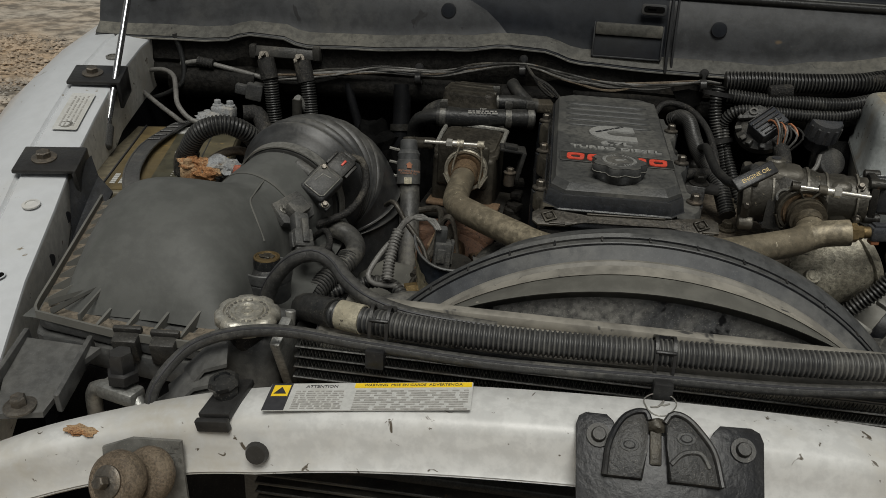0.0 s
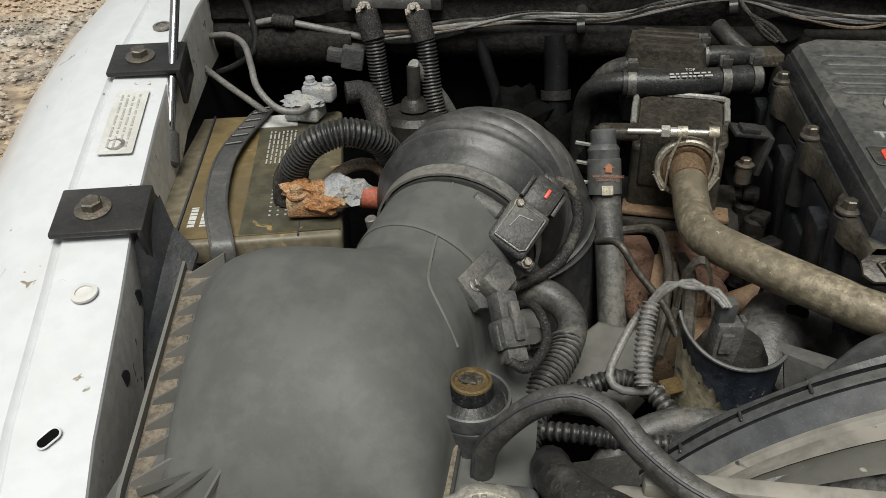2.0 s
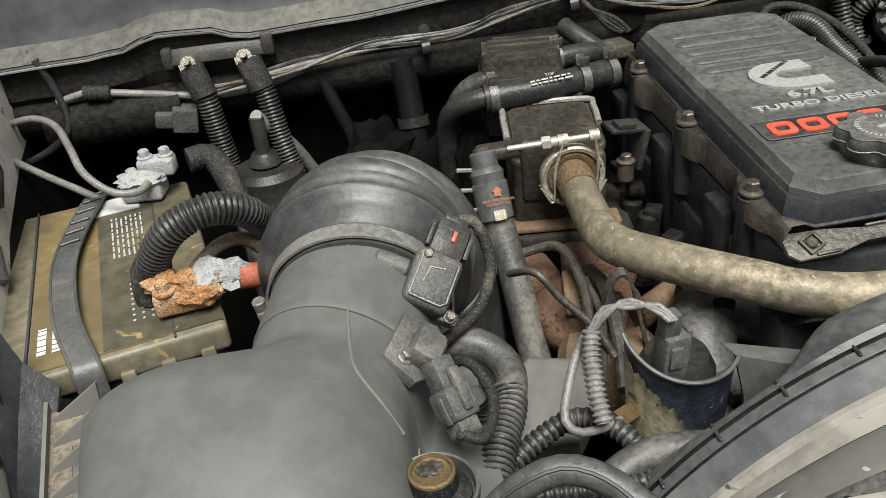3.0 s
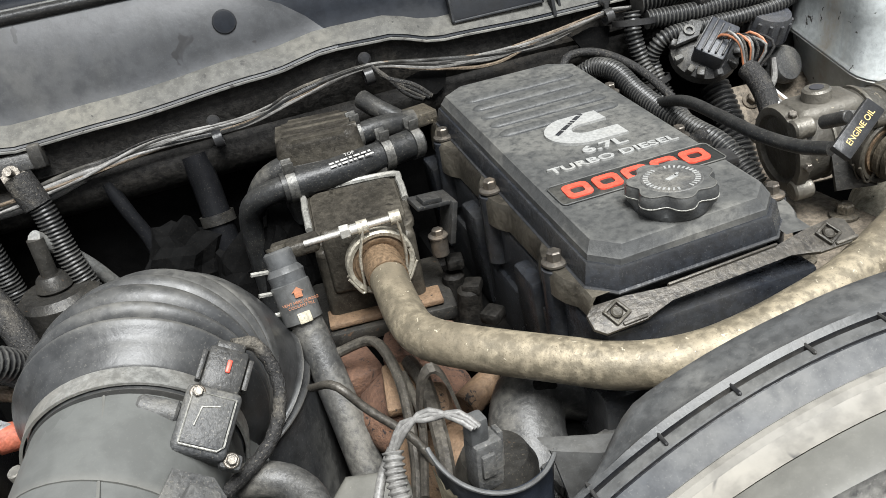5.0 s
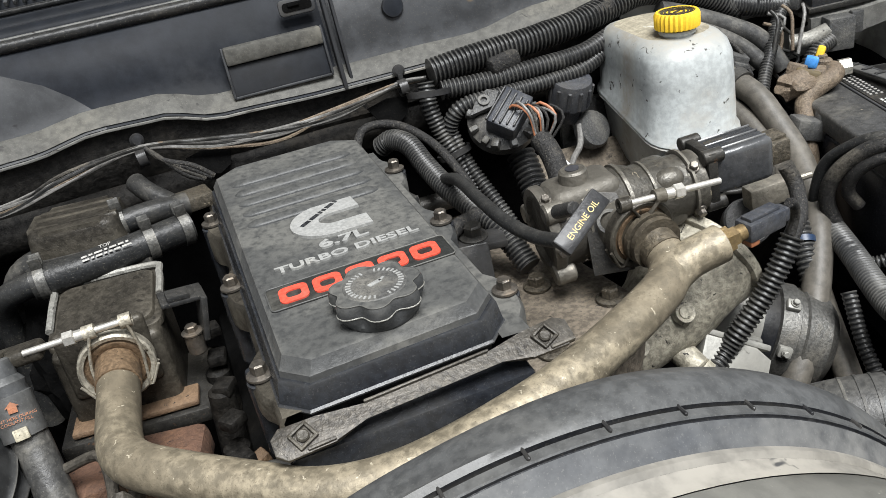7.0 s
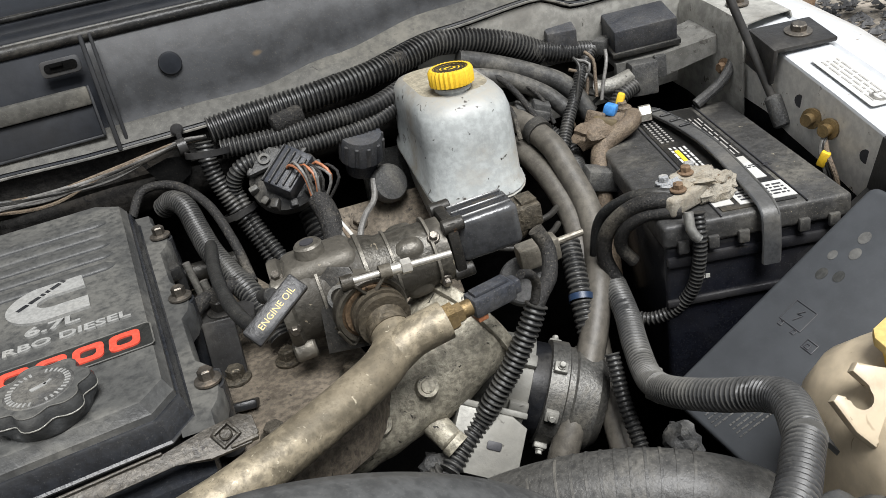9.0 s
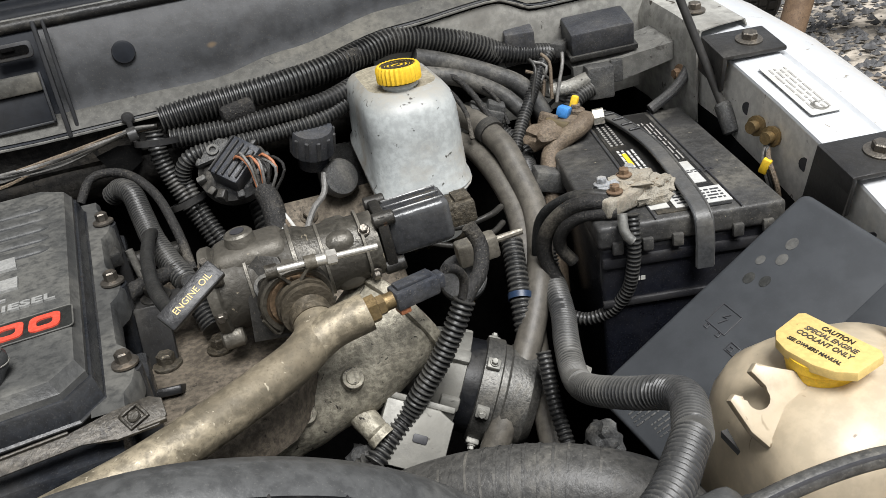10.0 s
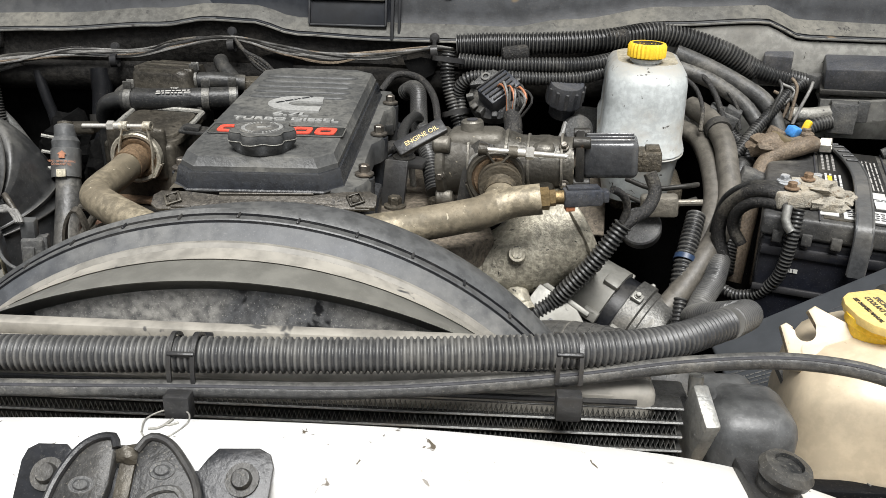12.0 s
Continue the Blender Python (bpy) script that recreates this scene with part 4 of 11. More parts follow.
def bar_at(x):
    for a, b in zip(BAR, BAR[1:]):
        if a[0] <= x <= b[0]:
            t = (x - a[0]) / (b[0] - a[0])
            return a[1] + (b[1] - a[1]) * t, a[2] + (b[2] - a[2]) * t
    return BAR[0][1:] if x < BAR[0][0] else BAR[-1][1:]


def tie_bar():
    b = thing("radiator_support", (CX, 0.65, 0.9), "white painted radiator support bar with dirt and rust stains", "radiator support")
    line = smooth_path([(x, y, z) for x, y, z in BAR], 0.02)
    rows = []
    for p in line:
        w = 1.0 - 0.28 * min(1.0, max(0.0, (-0.20 - p.x) / 0.16))
        sect = ((0.002, -0.030), (0.0, -0.004), (-0.005, 0.0), (-0.030 * w, -0.001), (-0.046 * w, -0.004), (-0.052 * w, -0.008), (-0.056 * w, -0.015), (-0.059 * w, -0.030), (-0.064 * w, -0.046), (-0.068 * w, -0.050), (-0.064 * w, -0.053), (-0.045 * w, -0.052))
        rows.append([(p.x, p.y + a, p.z + b) for a, b in sect])
    bm = nb()
    sheet(bm, rows, 0.003, (0, 0.3, -1))
    part("bar", bm, M_PAINTDIRTY, b, angle=50)
    return b


support = tie_bar()


def label_plate(parent):
    """The caution labels on the support bar."""
    y, z = bar_at(-0.108)
    m = frame_m((-0.109, y - 0.0265, z + 0.0002), (-0.13, -0.075, 1), (1, 0.03, 0.13)) @ Matrix.Diagonal((0.92, 0.92, 1, 1))
    bm = nb()
    prism(bm, rounded(0.205, 0.042, 0.002), 0, 0.0006, m, bevel=0)
    pl = part("caution_label", bm, M_LABELWHITE, parent, "white and yellow warning label")
    for nm, cx, w, cy, h, mt in (("yellow_band", 0.043, 0.117, 0.0165, 0.007, M_SIGNYELLOW), ("dark_field", -0.091, 0.022, 0.0, 0.041, M_PRINT), ("yellow_field", -0.090, 0.017, 0.009, 0.017, M_SIGNYELLOW)):
        bm = nb()
        box(bm, (cx, cy, 0.0008), (w, h, 0.0006 if nm != "yellow_field" else 0.001), bevel=0, m=m)
        part(nm, bm, mt, pl)
    bm = nb()
    prism(bm, [(-0.0965, 0.004), (-0.0835, 0.004), (-0.090, 0.0145)], 0.001, 0.0017, m, bevel=0)
    part("triangle", bm, M_PRINT, pl)
    bm = nb()
    bars(bm, m @ Matrix.Translation((0.043, -0.006, 0.0006)), 0.112, 0.031, 9, 3, fill=0.55)
    part("print", bm, M_PRINTGREY, pl)
    bm = nb()
    bars(bm, m @ Matrix.Translation((-0.049, -0.005, 0.0006)), 0.050, 0.029, 9, 4, fill=0.55)
    part("print", bm, M_PRINTGREY, pl)
    lettering("heading", "ATTENTION", m @ Matrix.Translation((-0.049, 0.0155, 0.0008)), 0.0042, M_PRINT, pl, depth=0.0002)
    lettering("heading", "WARNING  MISE EN GARDE  ADVERTENCIA", m @ Matrix.Translation((0.043, 0.0163, 0.0012)), 0.0036, M_PRINT, pl, depth=0.0002)


label_plate(support)


def radiator():
    r = thing("radiator", (CX, 0.75, 0.55), "dusty black radiator top with a finned core", "radiator")
    bm = nb()
    box(bm, (CX, 0.735, 1.015), (0.66, 0.055, 0.030), bevel=0.008, seg=3)
    box(bm, (CX, 0.757, 1.034), (0.62, 0.014, 0.012), bevel=0.003)
    part("top_tank", bm, M_SHROUDDUST, r)
    bm = nb()
    box(bm, (CX, 0.74, 0.80), (0.72, 0.035, 0.42), bevel=0.004)
    part("core", bm, M_FIN, r)
    bm = nb()
    box(bm, (CX - 0.015, 0.7175, 1.0245), (0.63, 0.020, 0.006), (14, 0, 0), bevel=0.002)
    part("rail", bm, M_SHROUDDUST, r, "flat tan dusty rail")
    for k, (y, z) in enumerate(((0.7275, 1.0295), (0.7065, 1.0205))):
        bm = nb()
        sweep(bm, [Vector((CX - 0.33 + 0.645 * i / 12, y, z)) for i in range(13)], 0.0022, 8)
        part("gasket", bm, M_CLEANBLACK, r, "thin black gasket edge")
    return r


radiator()


def charge_cooler():
    """The finned cooler in front of the radiator, with end tanks and pale side plates."""
    c = thing("charge_air_cooler", (CX, 0.70, 0.55), "aluminium finned charge air cooler with black end tanks", "intercooler")
    for k in range(5):
        bm = nb()
        box(bm, (CX, 0.716 - 0.0035 * k, 1.0152 - 0.0095 * k), (0.70, 0.018, 0.0024), bevel=0.001, seg=1)
        part("tube", bm, M_FIN, c)
    for k in range(4):
        bm = nb()
        n = 380
        line = []
        for i in range(n + 1):
            x = CX - 0.345 + 0.69 * i / n
            line.append((x, 0.706 - 0.0035 * k, 1.0105 - 0.0095 * k + (0.0034 if i % 2 else -0.0034)))
        sheet(bm, [[(p[0], p[1], p[2]) for p in line], [(p[0], p[1] + 0.018, p[2]) for p in line]])
        part("fin_strip", bm, M_FIN, c)
        bm = nb()
        sweep(bm, [Vector((q[0], q[1] - 0.0003, q[2])) for q in line], 0.00055, 4, caps=False)
        part("fin_edge", bm, M_RADALU, c, "bright zigzag fin edge")
    for s in (-1, 1):
        bm = nb()
        box(bm, (CX + s * 0.360, 0.714, 0.990), (0.012, 0.036, 0.080), (24, 0, 6 * s), bevel=0.003)
        cyl(bm, (CX + s * 0.360, 0.722, 1.018), (CX + s * 0.360, 0.726, 1.034), 0.0055, 0.0055, 12, 0.001)
        cyl(bm, (CX + s * 0.360, 0.700, 0.996), (CX + s * 0.360, 0.696, 1.004), 0.0045, 0.0045, 12, 0.001)
        part("side_plate", bm, M_RADALU, c, "pale corroded aluminium side plate")
        bm = nb()
        box(bm, (CX + s * 0.402, 0.728, 0.955), (0.066, 0.066, 0.120), bevel=0.020, seg=4)
        box(bm, (CX + s * 0.392, 0.748, 0.998), (0.045, 0.045, 0.03), bevel=0.010, seg=3)
        part("end_tank", bm, M_GREYPLASTIC, c)
    return c


charge_cooler()


def front_grille():
    bm = nb()
    box(bm, (CX, 0.66, 0.78), (0.78, 0.02, 0.26), bevel=0.003)
    g = thing("air_conditioning_condenser", (CX, 0.66, 0.6), "dark finned condenser behind the front bar", "condenser")
    part("core", bm, M_FIN, g)
    for k in range(12):
        bm = nb()
        box(bm, (CX, 0.636, 0.905 - 0.011 * k), (0.74, 0.016, 0.0035), bevel=0.001, seg=1)
        part("tube", bm, M_DARKMETAL, g)


front_grille()


def fan_shroud():
    s = thing("fan_shroud", (CX, 0.86, 0.45), "black plastic fan shroud arch coated with pale dust", "fan shroud")
    m = Matrix(((1, 0, 0, 0.148), (0, 0, 1, 0.0), (0, 1, 0, 0.734), (0, 0, 0, 1)))

    def band(name, prof, material, label="", a0=8, a1=172, seg=72):
        bm = nb()
        lathe(bm, prof, m, seg, a0, a1 - a0)
        return part(name, bm, material, s, label, angle=30)

    prof = [(0.335, 0.900), (0.355, 0.897), (0.3655, 0.888), (0.3690, 0.876), (0.3685, 0.864), (0.3655, 0.856), (0.3625, 0.852)]
    rows = []
    for k in range(97):
        a = 8 + 164 * k / 96
        f = min(1.0, max(0.0, (a - 113) / 10))
        f = 1 - 0.72 * f * f * (3 - 2 * f)
        g = min(1.0, max(0.0, (a - 74) / 26))
        g = 0.0085 * g * g * (3 - 2 * g) * (1.0 if a < 128 else max(0.0, 1 - (a - 128) / 20))
        rows.append([(0.148 + (r - g * (y > 0.858)) * math.cos(radians(a)), 0.852 + (y - 0.852) * f, 0.734 + (r - g * (y > 0.858)) * math.sin(radians(a))) for r, y in prof])
    bm = nb()
    sheet(bm, rows)
    part("rear_lip", bm, M_GREYPLASTIC, s, angle=60)
    band("groove", [(0.3625, 0.852), (0.3590, 0.8516), (0.3590, 0.8508), (0.3602, 0.8504)], M_CLEANBLACK)
    band("ledge", [(0.3602, 0.8504), (0.3614, 0.8492), (0.3610, 0.8425), (0.3600, 0.8417)], M_GREYPLASTIC, "thin grey ledge round the arch")
    band("groove", [(0.3600, 0.8417), (0.3583, 0.8414), (0.3580, 0.8407)], M_CLEANBLACK)
    band("ring", [(0.3580, 0.8407), (0.3545, 0.8378), (0.3485, 0.832), (0.3455, 0.829)], M_SHROUD, "blue-grey ring with smeared dust")
    band("bead", [(0.3455, 0.829), (0.3475, 0.827), (0.3475, 0.823), (0.3440, 0.820)], M_SHROUDDUST, "bright dusty bead round the arch")
    upper = [(0.148 + 0.3440 * math.cos(radians(a)), 0.820, 0.734 + 0.3440 * math.sin(radians(a))) for a in range(14, 167, 3)]
    lower = []
    for p in upper:
        x = 0.148 + (p[0] - 0.148) * 0.97
        lower.append((x, 0.778, 0.590 + math.sqrt(0.478 ** 2 - (x - 0.148) ** 2)))
    bm = nb()
    lift = lambda t, d: [tuple(Vector(p).lerp(Vector(q), t) + Vector((0, 0, d))) for p, q in zip(upper, lower)]
    sheet(bm, [upper, lift(0.15, -0.001), lift(0.34, 0.0)], 0.003, (0, 0.7, -0.7))
    part("throat_rim", bm, M_SHROUDDUST, s, "tan caked upper part of the throat", angle=40)
    bm = nb()
    sheet(bm, [lift(0.34, -0.001), lift(0.85, 0.001), lower, [(p[0], p[1] + 0.012, p[2] - 0.012) for p in lower]], 0.003, (0, 0.7, -0.7))
    part("throat", bm, M_THROAT, s, "smooth grey-olive throat of the arch", angle=40)
    # clip tabs across the groove
    for k in range(19):
        a = radians(18 + 144 * k / 18)
        bm = nb()
        mm = Matrix.Translation((0.148 + 0.360 * math.cos(a), 0.8495, 0.734 + 0.360 * math.sin(a))) @ pose(0, 0, 0, 0, 90 - math.degrees(a), 0)
        box(bm, (0, 0.002, 0.0008), (0.0024, 0.016, 0.005), bevel=0.0008, seg=1, m=mm)
        part("tab", bm, M_CLEANBLACK, s)
    # front web between arch and radiator
    bm = nb()
    inner = [(p[0], 0.792, p[2] - 0.006) for p in lower]
    low = [(p[0], 0.780, 0.80) for p in lower]
    sheet(bm, [inner, [tuple(Vector(p).lerp(Vector(q), 0.5)) for p, q in zip(inner, low)], low], 0.004, (0, 1, 0))
    part("web", bm, M_WEB, s, "smudged dusty front web")
    # shoulders running down to the sides
    for d in (-1, 1):
        bm = nb()
        sheet(bm, [[(0.148 + d * 0.30, y, 0.975), (0.148 + d * 0.36, y, 0.955), (0.148 + d * 0.40, y, 0.92), (0.148 + d * 0.41, y, 0.7)] for y in (0.765, 0.80, 0.835, 0.84)], 0.004)
        part("shoulder", bm, M_PLASTIC, s)
    return s


fan_shroud()


def fan():
    f = thing("cooling_fan", (0.148, 0.90, 0.73), "black cooling fan deep behind the shroud", "fan")
    m = Matrix(((1, 0, 0, 0.148), (0, 0, 1, 0.0), (0, 1, 0, 0.734), (0, 0, 0, 1)))
    bm = nb()
    lathe(bm, [(0, 0.86), (0.07, 0.862), (0.085, 0.88), (0.085, 0.93), (0, 0.93)], m, 28)
    part("hub", bm, M_DARKMETAL, f)
    for k in range(9):
        bm = nb()
        a = radians(40 * k + 10)
        rows = []
        for i in range(7):
            r = 0.07 + 0.215 * i / 6
            w = 0.045 + 0.02 * i / 6
            u, v = Vector((math.cos(a), 0, math.sin(a))), Vector((-math.sin(a), 0, math.cos(a)))
            c = Vector((0.148, 0.885, 0.734)) + u * r
            rows.append([c - v * w + Vector((0, -0.02, 0)), c, c + v * w + Vector((0, 0.025, 0))])
        sheet(bm, rows, 0.003, (0, 1, 0))
        part("blade", bm, M_PLASTIC, f)


fan()


def hood():
    """The open hood above the bay, leaning back on its hinges."""
    h = thing("truck_hood", (CX, 1.62, 1.31), "white painted truck hood standing open on its struts", "hood")
    a = radians(64)
    m = Matrix.Translation((CX, 1.62, 1.315)) @ Matrix.Rotation(-a, 4, "X")
    bm = nb()
    rows = []
    for j in range(13):
        v = j / 12
        w = 0.80 - 0.13 * v
        rows.append([m @ Vector((w * (-1 + 2 * i / 16), -1.12 * v + 0.05 * v * ((-1 + 2 * i / 16) ** 2), 0.05 - 0.05 * abs(-1 + 2 * i / 16) ** 4 + 0.05 * v * (1 - v) * 4 * 0.5)) for i in range(17)])
    sheet(bm, rows, 0.004, m.to_3x3() @ Vector((0, 0, -1)))
    part("skin", bm, M_PAINT, h)
    bm = nb()
    box(bm, (0, -0.55, 0.012), (1.18, 0.86, 0.03), bevel=0.012, m=m)
    part("liner", bm, M_FIREWALL, h, "black felt liner")


hood()


# ---- passenger side ----
def battery(base_quad_m, size, top_mat, name_label):
    """A car battery in its own frame: x across, y back, z up from its foot."""
    m = base_quad_m
    w, d, h = size
    b = thing("car_battery", m.translation, name_label, "battery", "starter batteries")
    bm = nb()
    box(bm, (0, 0, h * 0.44), (w * 0.97, d * 0.97, h * 0.88), bevel=0.006, seg=3, m=m)
    for k in (-1, 1):
        box(bm, (0, k * d * 0.485, h * 0.80), (w * 0.96, 0.008, 0.012), bevel=0.003, m=m)
    part("case", bm, M_BATTERY, b)
    bm = nb()
    box(bm, (0, 0, h * 0.94), (w, d, h * 0.12), bevel=0.005, seg=3, m=m)
    for k in range(6):
        box(bm, (-w * 0.4 + w * 0.16 * k, -d * 0.5 - 0.002, h * 0.89), (w * 0.06, 0.006, 0.014), bevel=0.002, m=m)
    lid = part("lid", bm, top_mat, b)
    return b, m, lid


# left battery: yawed so that its long side runs back and outwards
BL_M = Matrix.Translation((-0.560, 1.185, 0.800)) @ pose(0, 0, 0, 0, 0, 14)
bat_l, m, lid = battery(BL_M, (0.205, 0.315, 0.215), M_BATTAN, "dusty tan-topped battery with corroded orange terminal")
H = 0.215
bm = nb()
box(bm, (0.002, 0.0, H + 0.0006), (0.115, 0.300, 0.0012), bevel=0, m=m)
lab = part("label", bm, M_LABELTAN, lid, "brown stained label")
bm = nb()
box(bm, (0.052, -0.004, H + 0.0009), (0.098, 0.290, 0.0012), bevel=0, m=m)
part("dark_field", bm, M_BATOLIVE, lab, "dark olive field of the label")
bm = nb()
box(bm, (-0.058, 0.0, H + 0.0012), (0.0025, 0.312, 0.003), bevel=0.0008, m=m)
box(bm, (0.060, 0.0, H + 0.0010), (0.002, 0.312, 0.0025), bevel=0.0008, m=m)
part("seam", bm, M_PRINT, lid)
bm = nb()
box(bm, (0.020, 0.128, H + 0.0020), (0.055, 0.036, 0.0008), bevel=0, m=m)
part("white_field", bm, M_LABELWHITE, lab)
bm = nb()
bars(bm, m @ pose(0.032, 0.05, H + 0.0022, 0, 0, 90), 0.09, 0.034, 7, 9, fill=0.38)
part("print", bm, M_PRINTGREY, lab)
bm = nb()
bars(bm, m @ pose(0.044, 0.02, H + 0.0024, 0, 0, 90), 0.05, 0.008, 2, 12, fill=0.5)
part("yellow_print", bm, M_BRASS, lab)
bm = nb()
for i in range(3):
    for j in range(8):
        lathe(bm, [(0, 0.0006), (0.0014, 0.0006), (0.0014, 0), (0, 0)], m @ Matrix.Translation((0.030 + 0.008 * i, -0.115 + 0.009 * j, H + 0.0018)), 8)
part("dots", bm, M_PRINTGREY, lab)
bm = nb()
bars(bm, m @ pose(-0.040, -0.108, H + 0.0016, 0, 0, 90), 0.040, 0.024, 2, 11, 0.0003, 0.6)
part("word_bars", bm, M_LABELWHITE, lab, "white blocks of lettering")


def hold_down(m, h, width, length, label, bow, ribs=6):
    """The rubber strap over a battery; bow: its sideways offset at five places from back to front."""
    s = thing("battery_strap", m @ Vector((-0.012, 0, h)), label, "strap", "battery straps")
    b0, b1, b2, b3, b4 = bow
    line = smooth_path([m @ Vector(p) for p in ((b0 + 0.004, length / 2 + 0.014, h - 0.03), (b0, length / 2 + 0.004, h + 0.004), (b1, length * 0.27, h + 0.0095), (b2, 0, h + 0.011), (b3, -length * 0.30, h + 0.0095), (b4, -length / 2 - 0.001, h + 0.003), (b4 + 0.001, -length / 2 - 0.010, h - 0.02), (b4 + 0.001, -length / 2 - 0.011, h - 0.055))], 0.006)
    across = m.to_3x3() @ Vector((1, 0, 0))
    bm = nb()
    strip(bm, line, across, width, 0.004)
    part("band", bm, M_STRAPRUB, s)
    for d in (-1, 1):
        bm = nb()
        sweep(bm, [p + across * d * width * 0.5 + Vector((0, 0, 0.0015)) for p in line], 0.0016, 8)
        part("bead", bm, M_STRAPRUB, s)
    for k in range(ribs):
        p = line[7 + 4 * k]
        bm = nb()
        box(bm, (0, 0, 0.0030), (width * 0.95, 0.0034, 0.0036), (0, 0, 12), bevel=0.0010, seg=1, m=Matrix.Translation(p) @ m.to_3x3().to_4x4())
        part("rung", bm, M_CLEANBLACK, s)
    return s


hold_down(BL_M, H, 0.021, 0.315, "grey ribbed rubber strap over a tan battery", (0.008, -0.012, -0.026, -0.024, -0.012))


def clamp_block(name, centre, size, rot, material, label, bolts, crust=None):
    c = thing(name, centre, label, "battery terminal", "battery terminals")
    m = Matrix.Translation(centre) @ pose(0, 0, 0, *rot)
    bm = nb()
    box(bm, (0, 0, 0), size, bevel=0.004, seg=3, m=m)
    cyl(bm, m @ Vector((size[0] * 0.2, 0, -0.012)), m @ Vector((size[0] * 0.2, 0, size[2] * 0.5 + 0.006)), 0.0095, 0.009, 16, 0.002)
    part("clamp", bm, material, c)
    for p in bolts:
        bm = nb()
        hexbolt(bm, m @ Vector((p[0], p[1], size[2] * 0.5)), m.to_3x3() @ Vector((0, 0, 1)), 0.0065, 0.008, 1.5)
        part("bolt", bm, material if crust is None else crust, c)
    return c, m


c1, mm = clamp_block("battery_clamp", BL_M @ Vector((0.075, -0.118, H + 0.016)), (0.050, 0.030, 0.022), (0, 0, 10), M_CORROSION, "battery clamp under orange corrosion", [(-0.014, -0.008)])
for k, (p, s, mt, lb) in enumerate((((-0.014, 0.010, 0.010), (0.018, 0.014, 0.010), M_CORROSION, "orange crust"), ((0.005, 0.002, 0.012), (0.014, 0.012, 0.008), M_CORROSION, "orange crust"), ((0.030, 0.004, 0.008), (0.024, 0.020, 0.015), M_CRUST, "grey crust"), ((0.012, -0.012, 0.004), (0.020, 0.010, 0.010), M_CORROSION, "orange crust"), ((-0.02, 0.018, 0.014), (0.012, 0.006, 0.006), M_WHITECRUST, "pale flakes"))):
    bm = nb()
    crumb(bm, mm @ Vector(p), s, 3 + k, 0.5, 3)
    part("crust", bm, mt, c1, lb)
bm = nb()
cyl(bm, mm @ Vector((0.046, 0.002, 0.004)), mm @ Vector((0.085, 0.004, -0.006)), 0.012, 0.010, 16, 0.003)
part("boot", bm, M_REDRUBBER, c1, "faded red cable boot")
c2, mm = clamp_block("battery_clamp", BL_M @ Vector((0.058, 0.130, H + 0.014)), (0.044, 0.034, 0.020), (0, 0, -6), M_CRUST, "grey crusted battery clamp with three bolts", [(-0.012, 0.006), (0.012, 0.008)])
bm = nb()
box(bm, (0.016, 0.012, 0.020), (0.040, 0.022, 0.020), bevel=0.004, seg=3, m=mm)
part("clamp_top", bm, M_CRUST, c2)
for p in ((0.005, 0.012, 0.030), (0.027, 0.014, 0.030)):
    bm = nb()
    hexbolt(bm, mm @ Vector(p), (0, 0, 1), 0.0062, 0.007, 1.4)
    part("bolt", bm, M_CRUST, c2)
bm = nb()
crumb(bm, mm @ Vector((0.0, -0.004, 0.012)), (0.026, 0.018, 0.008), 12, 0.5, 3)
part("crust", bm, M_CRUST, c2)


def run(kind, pts, r, material, label, category="hose", group="", pitch=0.0045, depth=0.14, seg=14):
    """One hose, cable or loom as a thing of its own."""
    bm = nb()
    if kind in ("wire_loom", "corrugated_hose"):
        loom(bm, pts, r, pitch, depth, seg)
    else:
        hose(bm, pts, r, seg)
    ob = single(kind, bm, material, label, category, group, angle=60)
    if kind in ("overflow_hose", "washer_hose"):
        line = smooth_path(pts, 0.008)
        off = []
        for i, p in enumerate(line):
            t = (line[min(i + 1, len(line) - 1)] - line[max(i - 1, 0)]).normalized()
            side = t.cross(Vector((0, 0, 1)))
            side = side.normalized() if side.length > 0.2 else Vector((0, -1, 0))
            off.append(p + (side * 0.62 + side.cross(t) * 0.76).normalized() * (r - 0.0002))
        bm = nb()
        sweep(bm, off, 0.0012, 6)
        part("mould_line", bm, M_PRINT, ob, "dark line along the hose")
    return ob


run("wire_loom", [(-0.490, 1.118, 1.030), (-0.478, 1.105, 1.062), (-0.455, 1.098, 1.090), (-0.424, 1.104, 1.100), (-0.398, 1.122, 1.085), (-0.388, 1.150, 1.05), (-0.385, 1.19, 0.98)], 0.0145, M_LOOM, "black corrugated cable sleeve arching over the battery", "cable")
bm = nb()
hose(bm, [(-0.492, 1.112, 1.018), (-0.490, 1.112, 1.04), (-0.480, 1.108, 1.056)], 0.016)
single("taped_cable_end", bm, M_TAPE, "black taped cable end above the corroded clamp", "cable", angle=60)
run("battery_cable", [(-0.455, 1.095, 1.040), (-0.430, 1.125, 1.052), (-0.405, 1.135, 1.05), (-0.385, 1.14, 1.02), (-0.38, 1.16, 0.96)], 0.0065, M_BROWNTAPE, "brown dusty battery cable", "cable")
run("battery_cable", [(-0.450, 1.075, 1.036), (-0.420, 1.095, 1.042), (-0.395, 1.10, 1.03), (-0.378, 1.11, 0.99)], 0.0055, M_BROWNTAPE, "brown dusty battery cable", "cable")
run("battery_cable", [(-0.485, 1.338, 1.048), (-0.460, 1.345, 1.045), (-0.440, 1.320, 1.01), (-0.425, 1.29, 0.96), (-0.42, 1.27, 0.90)], 0.014, M_TAPE, "thick black taped battery cable", "cable")
